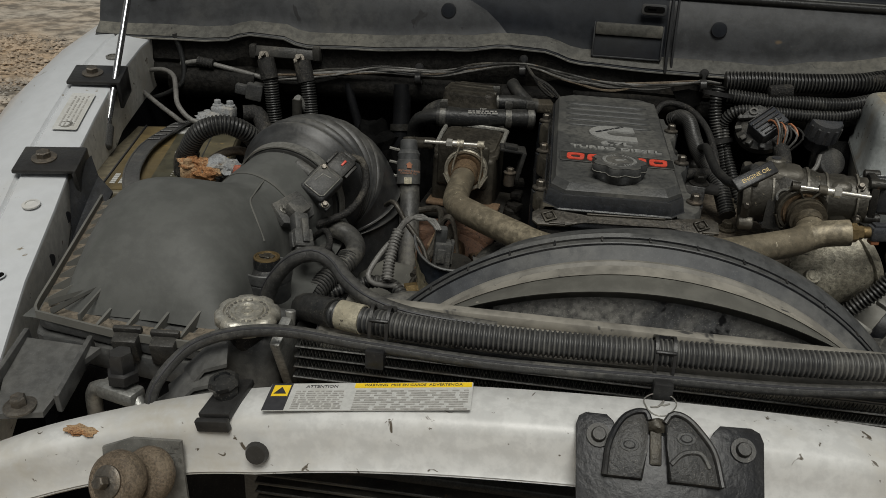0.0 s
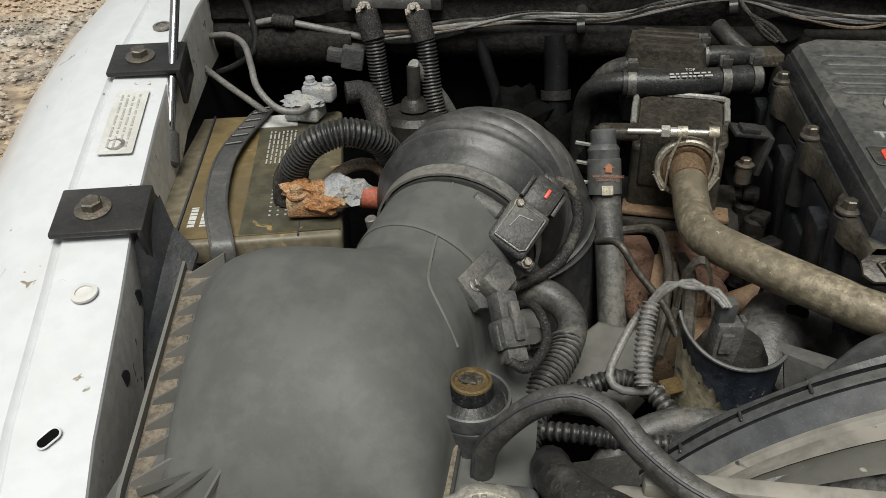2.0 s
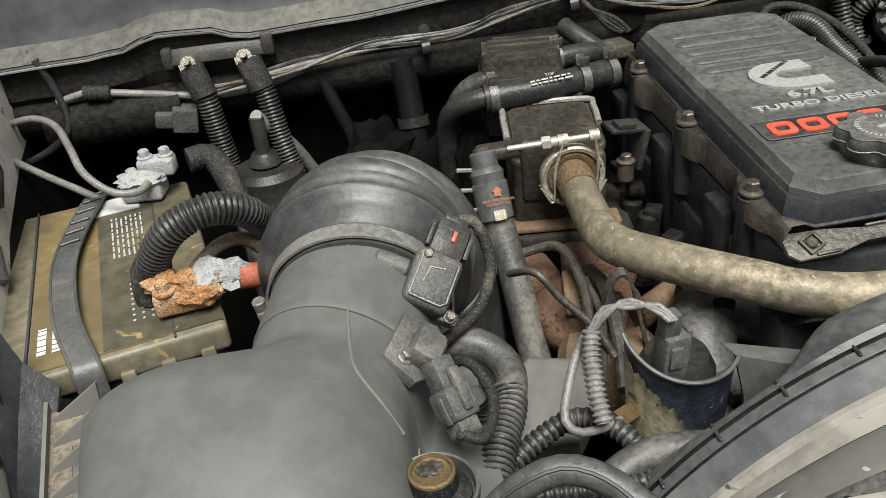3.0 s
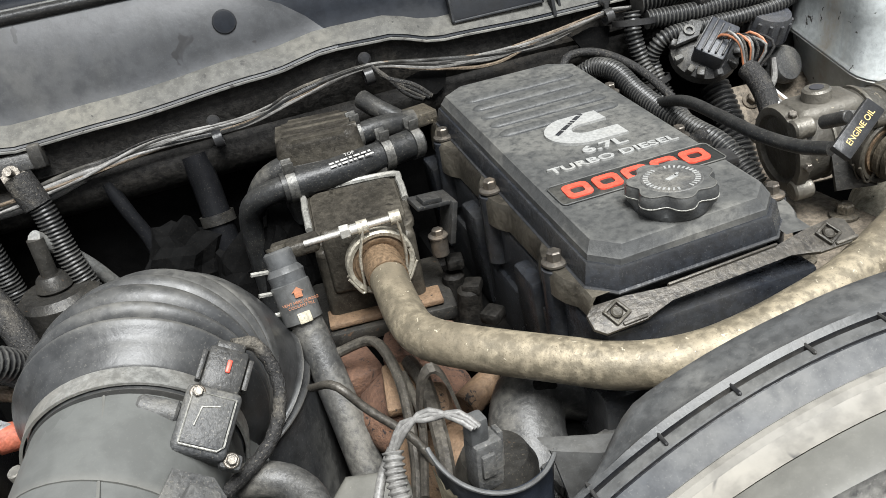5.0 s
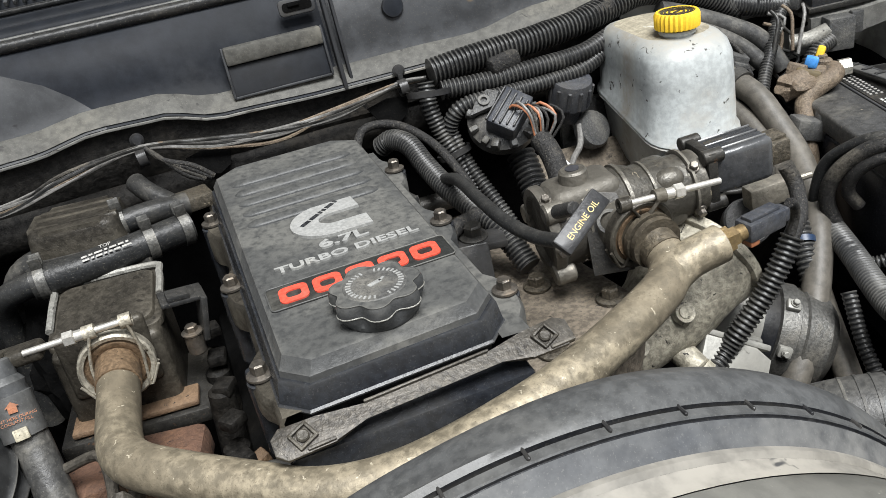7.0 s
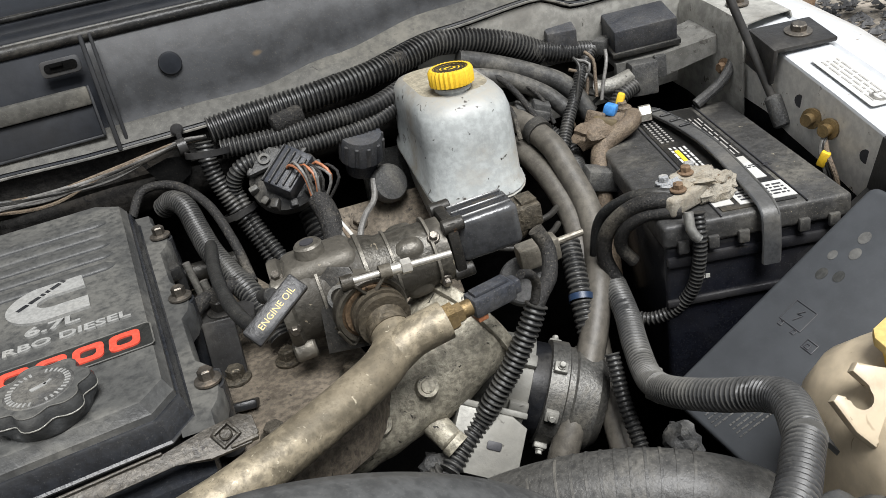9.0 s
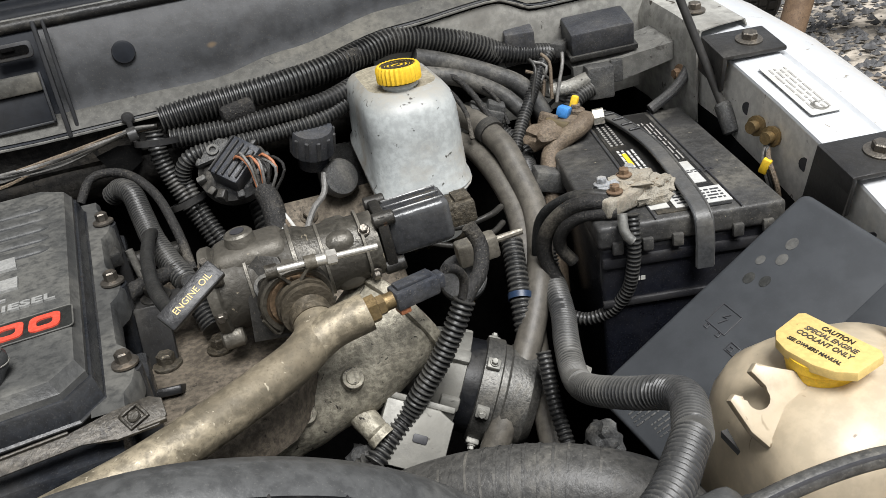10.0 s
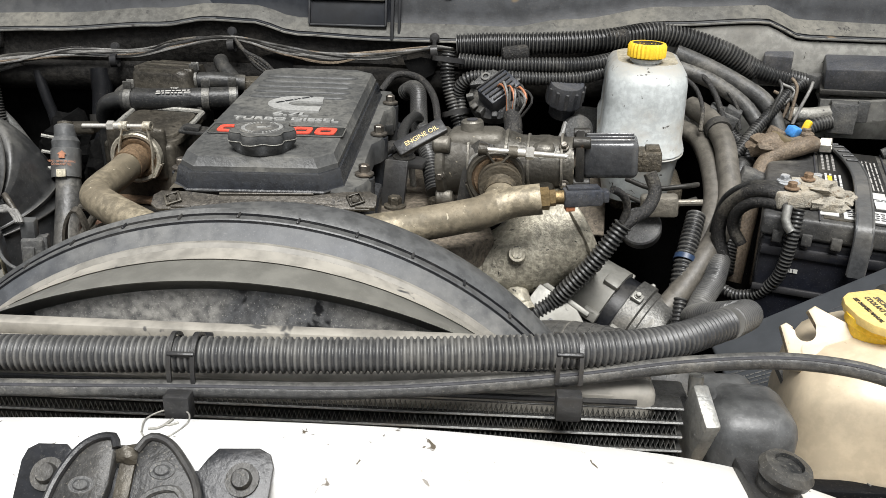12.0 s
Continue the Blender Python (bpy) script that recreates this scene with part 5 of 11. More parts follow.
# thin grey wires from the fender to the battery
run("wire", [(-0.700, 1.430, 1.085), (-0.665, 1.425, 1.090), (-0.632, 1.395, 1.088), (-0.606, 1.345, 1.078), (-0.588, 1.310, 1.062), (-0.560, 1.292, 1.044), (-0.534, 1.292, 1.040), (-0.523, 1.308, 1.043)], 0.0042, M_WIRE, "grey earth wire curling onto the battery", "wire", "grey wires")
run("wire", [(-0.715, 1.400, 1.072), (-0.675, 1.380, 1.052), (-0.640, 1.358, 1.04), (-0.607, 1.335, 1.032), (-0.585, 1.325, 1.022)], 0.0042, M_WIRE, "grey wire lying against the inner fender", "wire", "grey wires")
run("wire", [(-0.650, 1.452, 1.150), (-0.640, 1.450, 1.12), (-0.632, 1.44, 1.085), (-0.640, 1.43, 1.060), (-0.69, 1.43, 1.035), (-0.74, 1.44, 1.03)], 0.0048, M_RUBBER, "black wire hanging from the cowl", "wire", "black wires")


def gas_strut(side, bottom, top, label):
    s = thing("hood_strut", bottom, label, "gas strut", "hood struts")
    bm = nb()
    cyl(bm, bottom, top, 0.0052, 0.0052, 12)
    part("rod", bm, M_CHROME if side < 0 else M_CLEANBLACK, s)
    d = (Vector(top) - Vector(bottom)).normalized()
    bm = nb()
    cyl(bm, Vector(bottom) - d * 0.03, Vector(bottom) + d * 0.010, 0.012, 0.010, 14, 0.003)
    part("socket", bm, M_GREYCONN, s)
    bm = nb()
    cyl(bm, Vector(bottom) - d * 0.012, Vector(bottom) - d * 0.012 + Vector((side * 0.030, 0, 0)), 0.006, 0.007, 12, 0.001)
    part("ball_stud", bm, M_BRASS, s)


gas_strut(-1, (-0.642, 1.172, 1.052), (-0.690, 1.490, 1.409), "bright thin hood strut rising from the fender")
gas_strut(1, (0.943, 1.221, 1.050), (0.900, 1.420, 1.440), "black thin hood strut rising from the fender")


def fuse_block():
    f = thing("cable_junction", (-0.445, 1.455, 1.10), "black junction plate with two threaded cable studs", "junction")
    bm = nb()
    box(bm, (-0.440, 1.452, 1.130), (0.125, 0.018, 0.020), (-25, 0, 0), bevel=0.003)
    box(bm, (-0.385, 1.452, 1.136), (0.014, 0.024, 0.026), bevel=0.003)
    box(bm, (-0.502, 1.452, 1.132), (0.012, 0.024, 0.024), bevel=0.003)
    part("plate", bm, M_PLASTIC, f)
    for x in (-0.478, -0.413):
        bm = nb()
        lathe(bm, [(0, 0), (0.013, 0), (0.013, 0.003), (0.009, 0.003), (0.009, 0.011), (0.0045, 0.011), (0.0045, 0.024), (0, 0.024)], frame_m((x, 1.443, 1.122), (0, -0.8, 0.45)), 12)
        part("stud", bm, M_BOLT, f)


fuse_block()
run("wire_loom", [(-0.476, 1.438, 1.115), (-0.468, 1.432, 1.090), (-0.462, 1.428, 1.04), (-0.455, 1.420, 0.985), (-0.440, 1.38, 0.92)], 0.0135, M_LOOM, "black corrugated cable hanging from a junction stud", "cable", "junction cables")
run("wire_loom", [(-0.410, 1.436, 1.115), (-0.398, 1.430, 1.085), (-0.390, 1.420, 1.03), (-0.378, 1.405, 0.97), (-0.37, 1.36, 0.90)], 0.0135, M_LOOM, "black corrugated cable hanging from a junction stud", "cable", "junction cables")
for x0 in (-0.474, -0.407):
    bm = nb()
    hose(bm, [(x0 - 0.003, 1.440, 1.120), (x0 + 0.002, 1.434, 1.105), (x0 + 0.007, 1.430, 1.088)], 0.0155)
    single("cable_boot", bm, M_TAPE, "taped boot of a junction cable", "cable boot", "cable boots", angle=60)
bm = nb()
box(bm, (-0.497, 1.435, 1.062), (0.030, 0.026, 0.030), (0, 10, 5), bevel=0.003)
box(bm, (-0.520, 1.430, 1.066), (0.022, 0.020, 0.018), (0, 10, 5), bevel=0.003)
single("wire_connector", bm, M_GREYCONN, "grey plug connector on the firewall", "connector", "grey connectors")
# heater box pipe and accumulator behind the battery
bm = nb()
hose(bm, [(-0.660, 1.462, 1.062), (-0.57, 1.458, 1.068), (-0.50, 1.462, 1.070)], 0.030)
single("heater_tube", bm, M_BEAM, "dark grimy horizontal tube along the firewall", "tube", angle=60)
bm = nb()
cyl(bm, (-0.412, 1.400, 0.78), (-0.412, 1.405, 1.000), 0.046, 0.044, 28, 0.008)
cyl(bm, (-0.412, 1.405, 1.000), (-0.412, 1.406, 1.018), 0.020, 0.016, 16, 0.003)
cyl(bm, (-0.412, 1.406, 1.01), (-0.412, 1.410, 1.06), 0.009, 0.009, 12)
single("air_conditioning_accumulator", bm, M_DARKMETAL, "dark metal canister behind the battery", "canister")
bm = nb()
hose(bm, [(-0.412, 1.41, 1.062), (-0.405, 1.418, 1.05), (-0.378, 1.43, 1.01), (-0.360, 1.44, 0.97)], 0.008)
single("aluminium_line", bm, M_RADALU, "bright aluminium refrigerant line", "pipe", angle=60)
run("wire", [(-0.640, 1.448, 1.098), (-0.60, 1.445, 1.106), (-0.575, 1.444, 1.102), (-0.53, 1.444, 1.094), (-0.46, 1.446, 1.082), (-0.40, 1.447, 1.085), (-0.35, 1.447, 1.098)], 0.0045, M_WIRE, "grey wires taped along the cowl flange", "wire", "grey wires")
bm = nb()
loom(bm, [(-0.605, 1.443, 1.106), (-0.575, 1.442, 1.103)], 0.0095, 0.006)
single("wire_grommet", bm, M_TAPE, "grey taped bulge on a wire", "grommet", angle=60)
# dark hose, pipes and foil deep behind the intake elbow
run("hose", [(-0.330, 1.452, 1.085), (-0.318, 1.44, 1.05), (-0.304, 1.43, 1.01), (-0.30, 1.41, 0.96)], 0.008, M_INNER, "black hose dropping down the firewall", "hose", "firewall hoses")
run("hose", [(-0.232, 1.455, 1.090), (-0.228, 1.440, 1.05), (-0.226, 1.42, 1.00), (-0.222, 1.40, 0.93)], 0.016, M_INNER, "thick black heater hose at the firewall", "hose", "firewall hoses")
bm = nb()
ring(bm, (-0.2265, 1.428, 1.02), (0.05, -0.3, -1), 0.0178, 0.002, 0.012)
single("hose_clamp", bm, M_DARKMETAL, "dull clamp on a heater hose", "clamp", "hose clamps")
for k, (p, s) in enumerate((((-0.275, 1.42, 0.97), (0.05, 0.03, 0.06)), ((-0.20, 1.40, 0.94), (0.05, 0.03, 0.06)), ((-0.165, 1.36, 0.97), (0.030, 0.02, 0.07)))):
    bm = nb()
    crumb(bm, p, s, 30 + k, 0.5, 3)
    single("heat_foil", bm, M_FIREWALL, "crumpled heat shield foil, coloured black as shade", "heat shield", "heat foils", smooth=False)


# ---- air filter box ----
def air_box():
    a = thing("air_filter_box", (-0.39, 0.83, 0.75), "dusty grey plastic air filter box with a smooth domed lid", "air filter box")
    # the flange leans up towards the back
    fl, bl, br, fr = Vector((-0.492, 0.722, 0.996)), Vector((-0.540, 0.962, 1.030)), Vector((-0.276, 0.895, 1.000)), Vector((-0.279, 0.700, 0.994))
    flf = fl + Vector((0.062, -0.010, -0.002))
    outline = [fl + Vector((0.0, 0.012, 0)), fl + Vector((0.004, 0.003, 0)), fl + Vector((0.014, -0.002, 0)), flf.lerp(fr, 0.5) + Vector((0, -0.004, 0)), fr, br, bl.lerp(br, 0.1), bl]

    def slab(bm, lo, hi, grow=0.0):
        c = sum(outline, Vector()) / len(outline)
        ring_lo = [bm.verts.new(p + (p - c).normalized() * grow + Vector((0, 0, lo))) for p in outline]
        ring_hi = [bm.verts.new(p + (p - c).normalized() * grow + Vector((0, 0, hi))) for p in outline]
        n = len(outline)
        for i in range(n):
            bm.faces.new((ring_lo[i], ring_lo[(i + 1) % n], ring_hi[(i + 1) % n], ring_hi[i]))
        bm.faces.new(ring_hi)
        bm.faces.new(ring_lo[::-1])

    bm = nb()
    slab(bm, -0.016, -0.002)
    slab(bm, -0.045, -0.020, 0.004)
    bmesh.ops.bevel(bm, geom=bm.edges[:], offset=0.002, segments=1, affect="EDGES")
    part("flange", bm, M_GREYPLASTIC, a)
    bm = nb()
    c = sum(outline, Vector()) / len(outline)
    top = [p + (c - p).normalized() * 0.006 + Vector((0, 0, -0.03)) for p in outline]
    sheet(bm, [top + [top[0]], [p + Vector((0, 0, -0.20)) + (c - p) * 0.12 for p in top + [top[0]]]])
    part("lower_case", bm, M_GREYPLASTIC, a)
    # dome and neck: one smooth moulding, the dome a rounded barrel, the neck a tube leaning out of it
    line = smooth_path([(-0.352, 0.880, 1.005), (-0.340, 0.930, 1.015), (-0.323, 0.985, 1.024), (-0.305, 1.050, 1.031)], 0.006)

    def dome_z(x, y):
        v = (y - 0.838) / 0.106
        if abs(v) >= 1:
            return 0.0
        left, right = -0.472 - 0.040 * (v + 1) / 2, -0.284 + 0.006 * (v + 1) / 2
        u = (x - (left + right) / 2) / ((right - left) / 2)
        if abs(u) >= 1:
            return 0.0
        hu = (1 - abs(u) ** 2.6) ** 0.58
        hv = (1 - abs(v) ** (2.0 if v < 0 else 3.4)) ** (0.66 if v < 0 else 0.5)
        return 0.992 + 0.015 * (v + 1) + 0.084 * hu * hv + 0.004 * v

    def neck_z(x, y):
        t = min(1.0, max(0.0, (y - 0.87) / 0.18))
        cx, cz, r = -0.352 + 0.047 * t, 1.004 + 0.028 * t, 0.0660 + 0.0045 * t
        cz -= 1.3 * max(0.0, 0.885 - y)
        d = abs(x - cx)
        if d >= r or y > 1.056:
            return 0.0
        return cz + math.sqrt(r * r - d * d)

    def blend(a0, b0, k=0.022):
        h = max(k - abs(a0 - b0), 0.0) / k
        return max(a0, b0) + h * h * k * 0.25

    n, ny = 96, 120
    bm = nb()
    rows = []
    for j in range(ny + 1):
        y = 0.733 + (1.054 - 0.733) * j / ny
        row = []
        for i in range(n + 1):
            x = -0.512 + 0.287 * i / n
            z = max(0.985, blend(max(0.96, dome_z(x, y)), max(0.96, neck_z(x, y))))
            row.append((x, y, z))
        rows.append(row)
    sheet(bm, rows)
    for _ in range(3):
        bmesh.ops.smooth_vert(bm, verts=bm.verts[:], factor=0.5, use_axis_z=True)
    part("lid_dome", bm, M_AIRBOX, a, "smooth grey dome with a soft sheen", angle=80)
    bm = nb()
    sweep(bm, line[len(line) // 2:], lambda t: 0.0665 + 0.0035 * t, 40)
    part("neck", bm, M_AIRBOX, a, angle=80)
    bm = nb()
    ring(bm, line[-3], line[-1] - line[-4], 0.0695, 0.003, 0.006, 48)
    part("neck_bead", bm, M_AIRBOX, a)
    # moulding line over the neck
    bm = nb()
    pts = [(-0.308, 1.020), (-0.310, 0.99), (-0.313, 0.95), (-0.313, 0.915), (-0.310, 0.893), (-0.298, 0.878), (-0.286, 0.868)]
    sweep(bm, smooth_path([(x, y, blend(max(0.96, dome_z(x, y)), max(0.96, neck_z(x, y))) + 0.0002) for x, y in pts], 0.004), 0.0011, 6)
    part("mould_line", bm, M_AIRBOX, a)
    # raised rim round the dirty tray
    bm = nb()
    edge = [bl.lerp(fl, t) + Vector((0.0015, 0, 0.0015)) for t in (0.0, 0.25, 0.5, 0.75, 0.95)] + [fl + Vector((0.006, 0.001, 0.001)), fl + Vector((0.016, -0.002, 0.001)), flf.lerp(fr, 0.25) + Vector((0, -0.003, 0.001)), flf.lerp(fr, 0.6) + Vector((0, -0.003, 0.001)), fr + Vector((0, 0, 0.001))]
    strip(bm, smooth_path(edge, 0.01), (0, 0, 1), 0.009, 0.0028)
    part("rim", bm, M_AIRBOX, a, "worn pale rim of the tray", smooth=False)
    bm = nb()
    tray = [p + (c - p).normalized() * 0.002 + Vector((0, 0, -0.0008)) for p in outline]
    sheet(bm, [tray + [tray[0]], [p.lerp(c, 0.22) for p in tray + [tray[0]]]], 0.001)
    part("tray_dirt", bm, M_DIRT, a, "tan dirt caked in the tray")
    # side ribs between flange and dome
    for k in range(10):
        t = 0.10 + 0.84 * k / 9
        p = fl.lerp(bl, t)
        bm = nb()
        w = 0.030
        pts = [p + Vector((0.004, 0, -0.004)), p + Vector((w + 0.006, 0.010, -0.004)), p + Vector((w + 0.008, 0.012, 0.020)), p + Vector((0.006, 0.001, 0.002))]
        lo = [bm.verts.new(q) for q in pts]
        hi = [bm.verts.new(q + Vector((0, 0.0028, 0))) for q in pts]
        bm.faces.new(lo)
        bm.faces.new(hi[::-1])
        for i in range(4):
            bm.faces.new((lo[i], hi[i], hi[(i + 1) % 4], lo[(i + 1) % 4]))
        part("rib", bm, M_AIRBOX, a, smooth=False)
    for k in range(5):
        p = (flf + Vector((-0.004, 0, 0))).lerp(fr, 0.10 + 0.2 * k)
        bm = nb()
        pts = [p + Vector((0, 0.003, -0.003)), p + Vector((0.010, 0.042, -0.003)), p + Vector((0.012, 0.046, 0.020)), p + Vector((0.001, 0.006, 0.003))]
        lo = [bm.verts.new(q) for q in pts]
        hi = [bm.verts.new(q + Vector((0.003, 0, 0))) for q in pts]
        bm.faces.new(lo)
        bm.faces.new(hi[::-1])
        for i in range(4):
            bm.faces.new((lo[i], hi[i], hi[(i + 1) % 4], lo[(i + 1) % 4]))
        part("rib", bm, M_AIRBOX, a, smooth=False)
    # corner pocket with its three gussets
    for q0, q1 in (((-0.482, 0.738, 0.998), (-0.425, 0.752, 1.022)), ((-0.470, 0.722, 0.998), (-0.427, 0.750, 1.022)), ((-0.436, 0.716, 0.998), (-0.424, 0.750, 1.022))):
        bm = nb()
        sheet(bm, [[q0, (q0[0], q0[1], q0[2] + 0.008)], [q1, (q1[0], q1[1], q1[2] + 0.002)]], 0.0028, (0.7, 0.7, 0))
        part("gusset", bm, M_AIRBOX, a, smooth=False)
    bm = nb()
    bars(bm, frame_m((-0.468, 0.732, 0.9952), (0, -0.12, 1), (1, -0.1, 0)), 0.020, 0.012, 2, 3, fill=0.5)
    part("moulded_mark", bm, M_PRINT, a)
    # spring clips at the front
    for x in (-0.375, -0.335):
        bm = nb()
        box(bm, (x, 0.700, 0.985), (0.026, 0.016, 0.030), (15, 0, 6), bevel=0.003)
        box(bm, (x, 0.704, 1.003), (0.030, 0.006, 0.008), (15, 0, 6), bevel=0.002)
        part("clip", bm, M_PLASTIC, a)
    return a


air_box()


def intake_elbow():
    e = thing("intake_elbow", (-0.27, 1.13, 0.85), "black ribbed rubber intake elbow with a steel band clamp", "intake hose")
    line = smooth_path([(-0.309, 1.026, 1.0285), (-0.304, 1.060, 1.033), (-0.297, 1.100, 1.033), (-0.286, 1.136, 1.017), (-0.272, 1.160, 0.982), (-0.262, 1.166, 0.93), (-0.258, 1.162, 0.86), (-0.256, 1.15, 0.78)], 0.0012)

    def rad(t):
        s = t * len(line) * 0.0012
        r = 0.0725 if s < 0.022 else 0.0725 + 0.0155 * min(1, (s - 0.022) / 0.02)
        for c in (0.046, 0.060, 0.074, 0.088, 0.104):
            r += 0.0034 * math.exp(-((s - c) / 0.0030) ** 2) - 0.0095 * math.exp(-((s - c - 0.0066) / 0.0025) ** 2)
        if 0.106 < s < 0.17:
            r += 0.0035 * min(1, (s - 0.106) / 0.02)
        for c in (0.172, 0.186):
            r += 0.0055 * math.exp(-((s - c) / 0.0035) ** 2)
        return r

    bm = nb()
    sweep(bm, line, rad, 72)
    part("elbow", bm, M_ELBOW, e, angle=80)
    ax = (line[14] - line[4]).normalized()
    c = line[9]
    bm = nb()
    ring(bm, c, ax, 0.0742, 0.0022, 0.015, 64)
    band = part("band_clamp", bm, M_BAND, e, "dull steel worm-drive band clamp")
    mm = frame_m(c, ax, (1, 0, 0))
    for a0, cnt in ((75, 10), (200, 14)):
        for k in range(cnt):
            a = radians(a0 + 2.2 * k)
            bm = nb()
            m2 = mm @ Matrix.Translation((0.0744 * math.cos(a), 0.0744 * math.sin(a), 0)) @ pose(0, 0, 0, 0, 0, math.degrees(a))
            box(bm, (0, 0, 0), (0.0012, 0.0010, 0.010), (20, 0, 0), bevel=0, m=m2)
            part("slot", bm, M_PRINT, band)
    for a in (radians(100), radians(118)):
        bm = nb()
        m2 = mm @ Matrix.Translation((0.0742 * math.cos(a), 0.0742 * math.sin(a), 0)) @ pose(0, 0, 0, 0, 0, math.degrees(a))
        box(bm, (0.0008, 0, 0), (0.0025, 0.016, 0.006), bevel=0.0008, m=m2)
        part("window", bm, M_PRINT, band)
    a = radians(172)
    m2 = mm @ Matrix.Translation((0.078 * math.cos(a), 0.078 * math.sin(a), 0)) @ pose(0, 0, 0, 0, 0, math.degrees(a))
    bm = nb()
    box(bm, (0.002, 0, 0), (0.012, 0.022, 0.016), bevel=0.003, m=m2)
    cyl(bm, m2 @ Vector((0.004, -0.020, 0)), m2 @ Vector((0.004, 0.020, 0)), 0.0058, 0.0058, 10, 0.001)
    part("screw", bm, M_STEEL, band)


intake_elbow()


def sensor_block(name, centre, rot, label, scale=1.0, tag=False):
    """A square moulded sensor with side boss, screws and plug."""
    s = thing(name, centre, label, "sensor", "intake sensors")
    m = Matrix.Translation(centre) @ pose(0, 0, 0, *rot) @ Matrix.Scale(scale, 4)
    bm = nb()
    box(bm, (0, 0, 0), (0.040, 0.050, 0.026), bevel=0.005, seg=3, m=m)
    box(bm, (0, 0, 0.0135), (0.030, 0.038, 0.003), bevel=0.001, m=m)
    cyl(bm, m @ Vector((-0.020, 0.004, -0.004)), m @ Vector((-0.050, 0.004, -0.006)), 0.0095 * scale, 0.0085 * scale, 14, 0.002)
    cyl(bm, m @ Vector((-0.020, -0.016, -0.006)), m @ Vector((-0.040, -0.018, -0.008)), 0.0125 * scale, 0.011 * scale, 14, 0.002)
    box(bm, (0.024, -0.022, 0), (0.016, 0.012, 0.012), bevel=0.003, m=m)
    part("housing", bm, M_GREYCONN, s)
    bm = nb()
    box(bm, (0.002, 0.040, 0.001), (0.030, 0.034, 0.022), bevel=0.004, m=m)
    box(bm, (0.002, 0.058, 0.001), (0.022, 0.010, 0.016), bevel=0.003, m=m)
    for k in (-1, 1):
        box(bm, (0.002 + k * 0.017, 0.040, 0.006), (0.004, 0.024, 0.008), bevel=0.001, m=m)
    plug = part("plug", bm, M_PLASTIC, s)
    if tag:
        bm = nb()
        box(bm, (0.004, 0.042, 0.0125), (0.0035, 0.010, 0.003), bevel=0.001, m=m)
        part("lock_tab", bm, M_RED, plug, "red lock tab")
    for p in ((-0.012, 0.018), (0.024, -0.022)):
        bm = nb()
        hexbolt(bm, m @ Vector((p[0], p[1], 0.012 if p[0] < 0 else 0.006)), m.to_3x3() @ Vector((0, 0, 1)), 0.0042 * scale, 0.004 * scale, 1.4)
        part("screw", bm, M_BOLT, s)
    bm = nb()
    rim = [(-0.015, -0.020), (0.012, -0.020), (0.016, -0.016), (0.016, 0.018), (-0.015, 0.018), (-0.015, -0.020)]
    sweep(bm, [m @ Vector((x, y, 0.0150)) for x, y in rim], 0.0008, 6, caps=False)
    sweep(bm, [m @ Vector(q) for q in ((-0.008, -0.006, 0.0152), (-0.006, 0.008, 0.0152), (0.006, 0.011, 0.0152))], 0.0007, 6)
    part("moulding", bm, M_GREYALU, s, "worn pale moulded edges")
    return s, m


s1, m1 = sensor_block("pressure_sensor", (-0.252, 0.994, 1.066), (34, 30, -14), "grey pressure sensor with black plug on the intake neck", 0.92, True)
run("wire_loom", [m1 @ Vector((0.002, 0.062, 0.001)), m1 @ Vector((0.020, 0.068, -0.002)), m1 @ Vector((0.045, 0.045, -0.012)), m1 @ Vector((0.050, 0.005, -0.02)), m1 @ Vector((0.030, -0.035, -0.03)), m1 @ Vector((0.012, -0.055, -0.06))], 0.0052, M_TAPE, "taped sensor wire looping beside the intake", "wire", "sensor wires", pitch=0.012, depth=0.08)


def flange_sensor():
    s = thing("air_temperature_sensor", (-0.272, 0.935, 1.05), "grey flanged temperature sensor plugged into the air box", "sensor", "intake sensors")
    m = Matrix.Translation((-0.270, 0.931, 1.052)) @ pose(0, 0, 0, 10, 38, -18)
    bm = nb()
    prism(bm, [(-0.022, -0.020), (0.006, -0.026), (0.018, -0.012), (0.018, 0.018), (0.006, 0.028), (-0.020, 0.024)], -0.004, 0.005, m, bevel=0.0015)
    box(bm, (0.002, -0.002, 0.012), (0.022, 0.026, 0.018), bevel=0.004, m=m)
    part("flange", bm, M_GREYCONN, s)
    bm = nb()
    mp = m @ Matrix.Translation((0.026, -0.020, 0.010)) @ pose(0, 0, 0, 0, 10, -36)
    box(bm, (-0.008, 0, 0), (0.026, 0.019, 0.017), bevel=0.003, m=mp)
    part("socket", bm, M_GREYCONN, s)
    bm = nb()
    box(bm, (0.012, 0, 0), (0.024, 0.025, 0.021), bevel=0.004, m=mp)
    plug = part("plug", bm, M_GREYCONN, s)
    for nm, c, z in (("wire_seal", (0.027, 0, -0.001), (0.014, 0.018, 0.015)), ("latch", (0.004, 0.001, 0.0115), (0.030, 0.008, 0.005)), ("rail", (0.014, -0.0125, 0.002), (0.020, 0.003, 0.006)), ("rail", (0.014, 0.0125, 0.002), (0.020, 0.003, 0.006))):
        bm = nb()
        box(bm, c, z, bevel=0.001, m=mp)
        part(nm, bm, M_GREYCONN, plug)
    bm = nb()
    hexbolt(bm, m @ Vector((-0.008, -0.012, 0.005)), m.to_3x3() @ Vector((0, 0, 1)), 0.0045, 0.005, 1.4)
    part("screw", bm, M_STEEL, s)
    return m


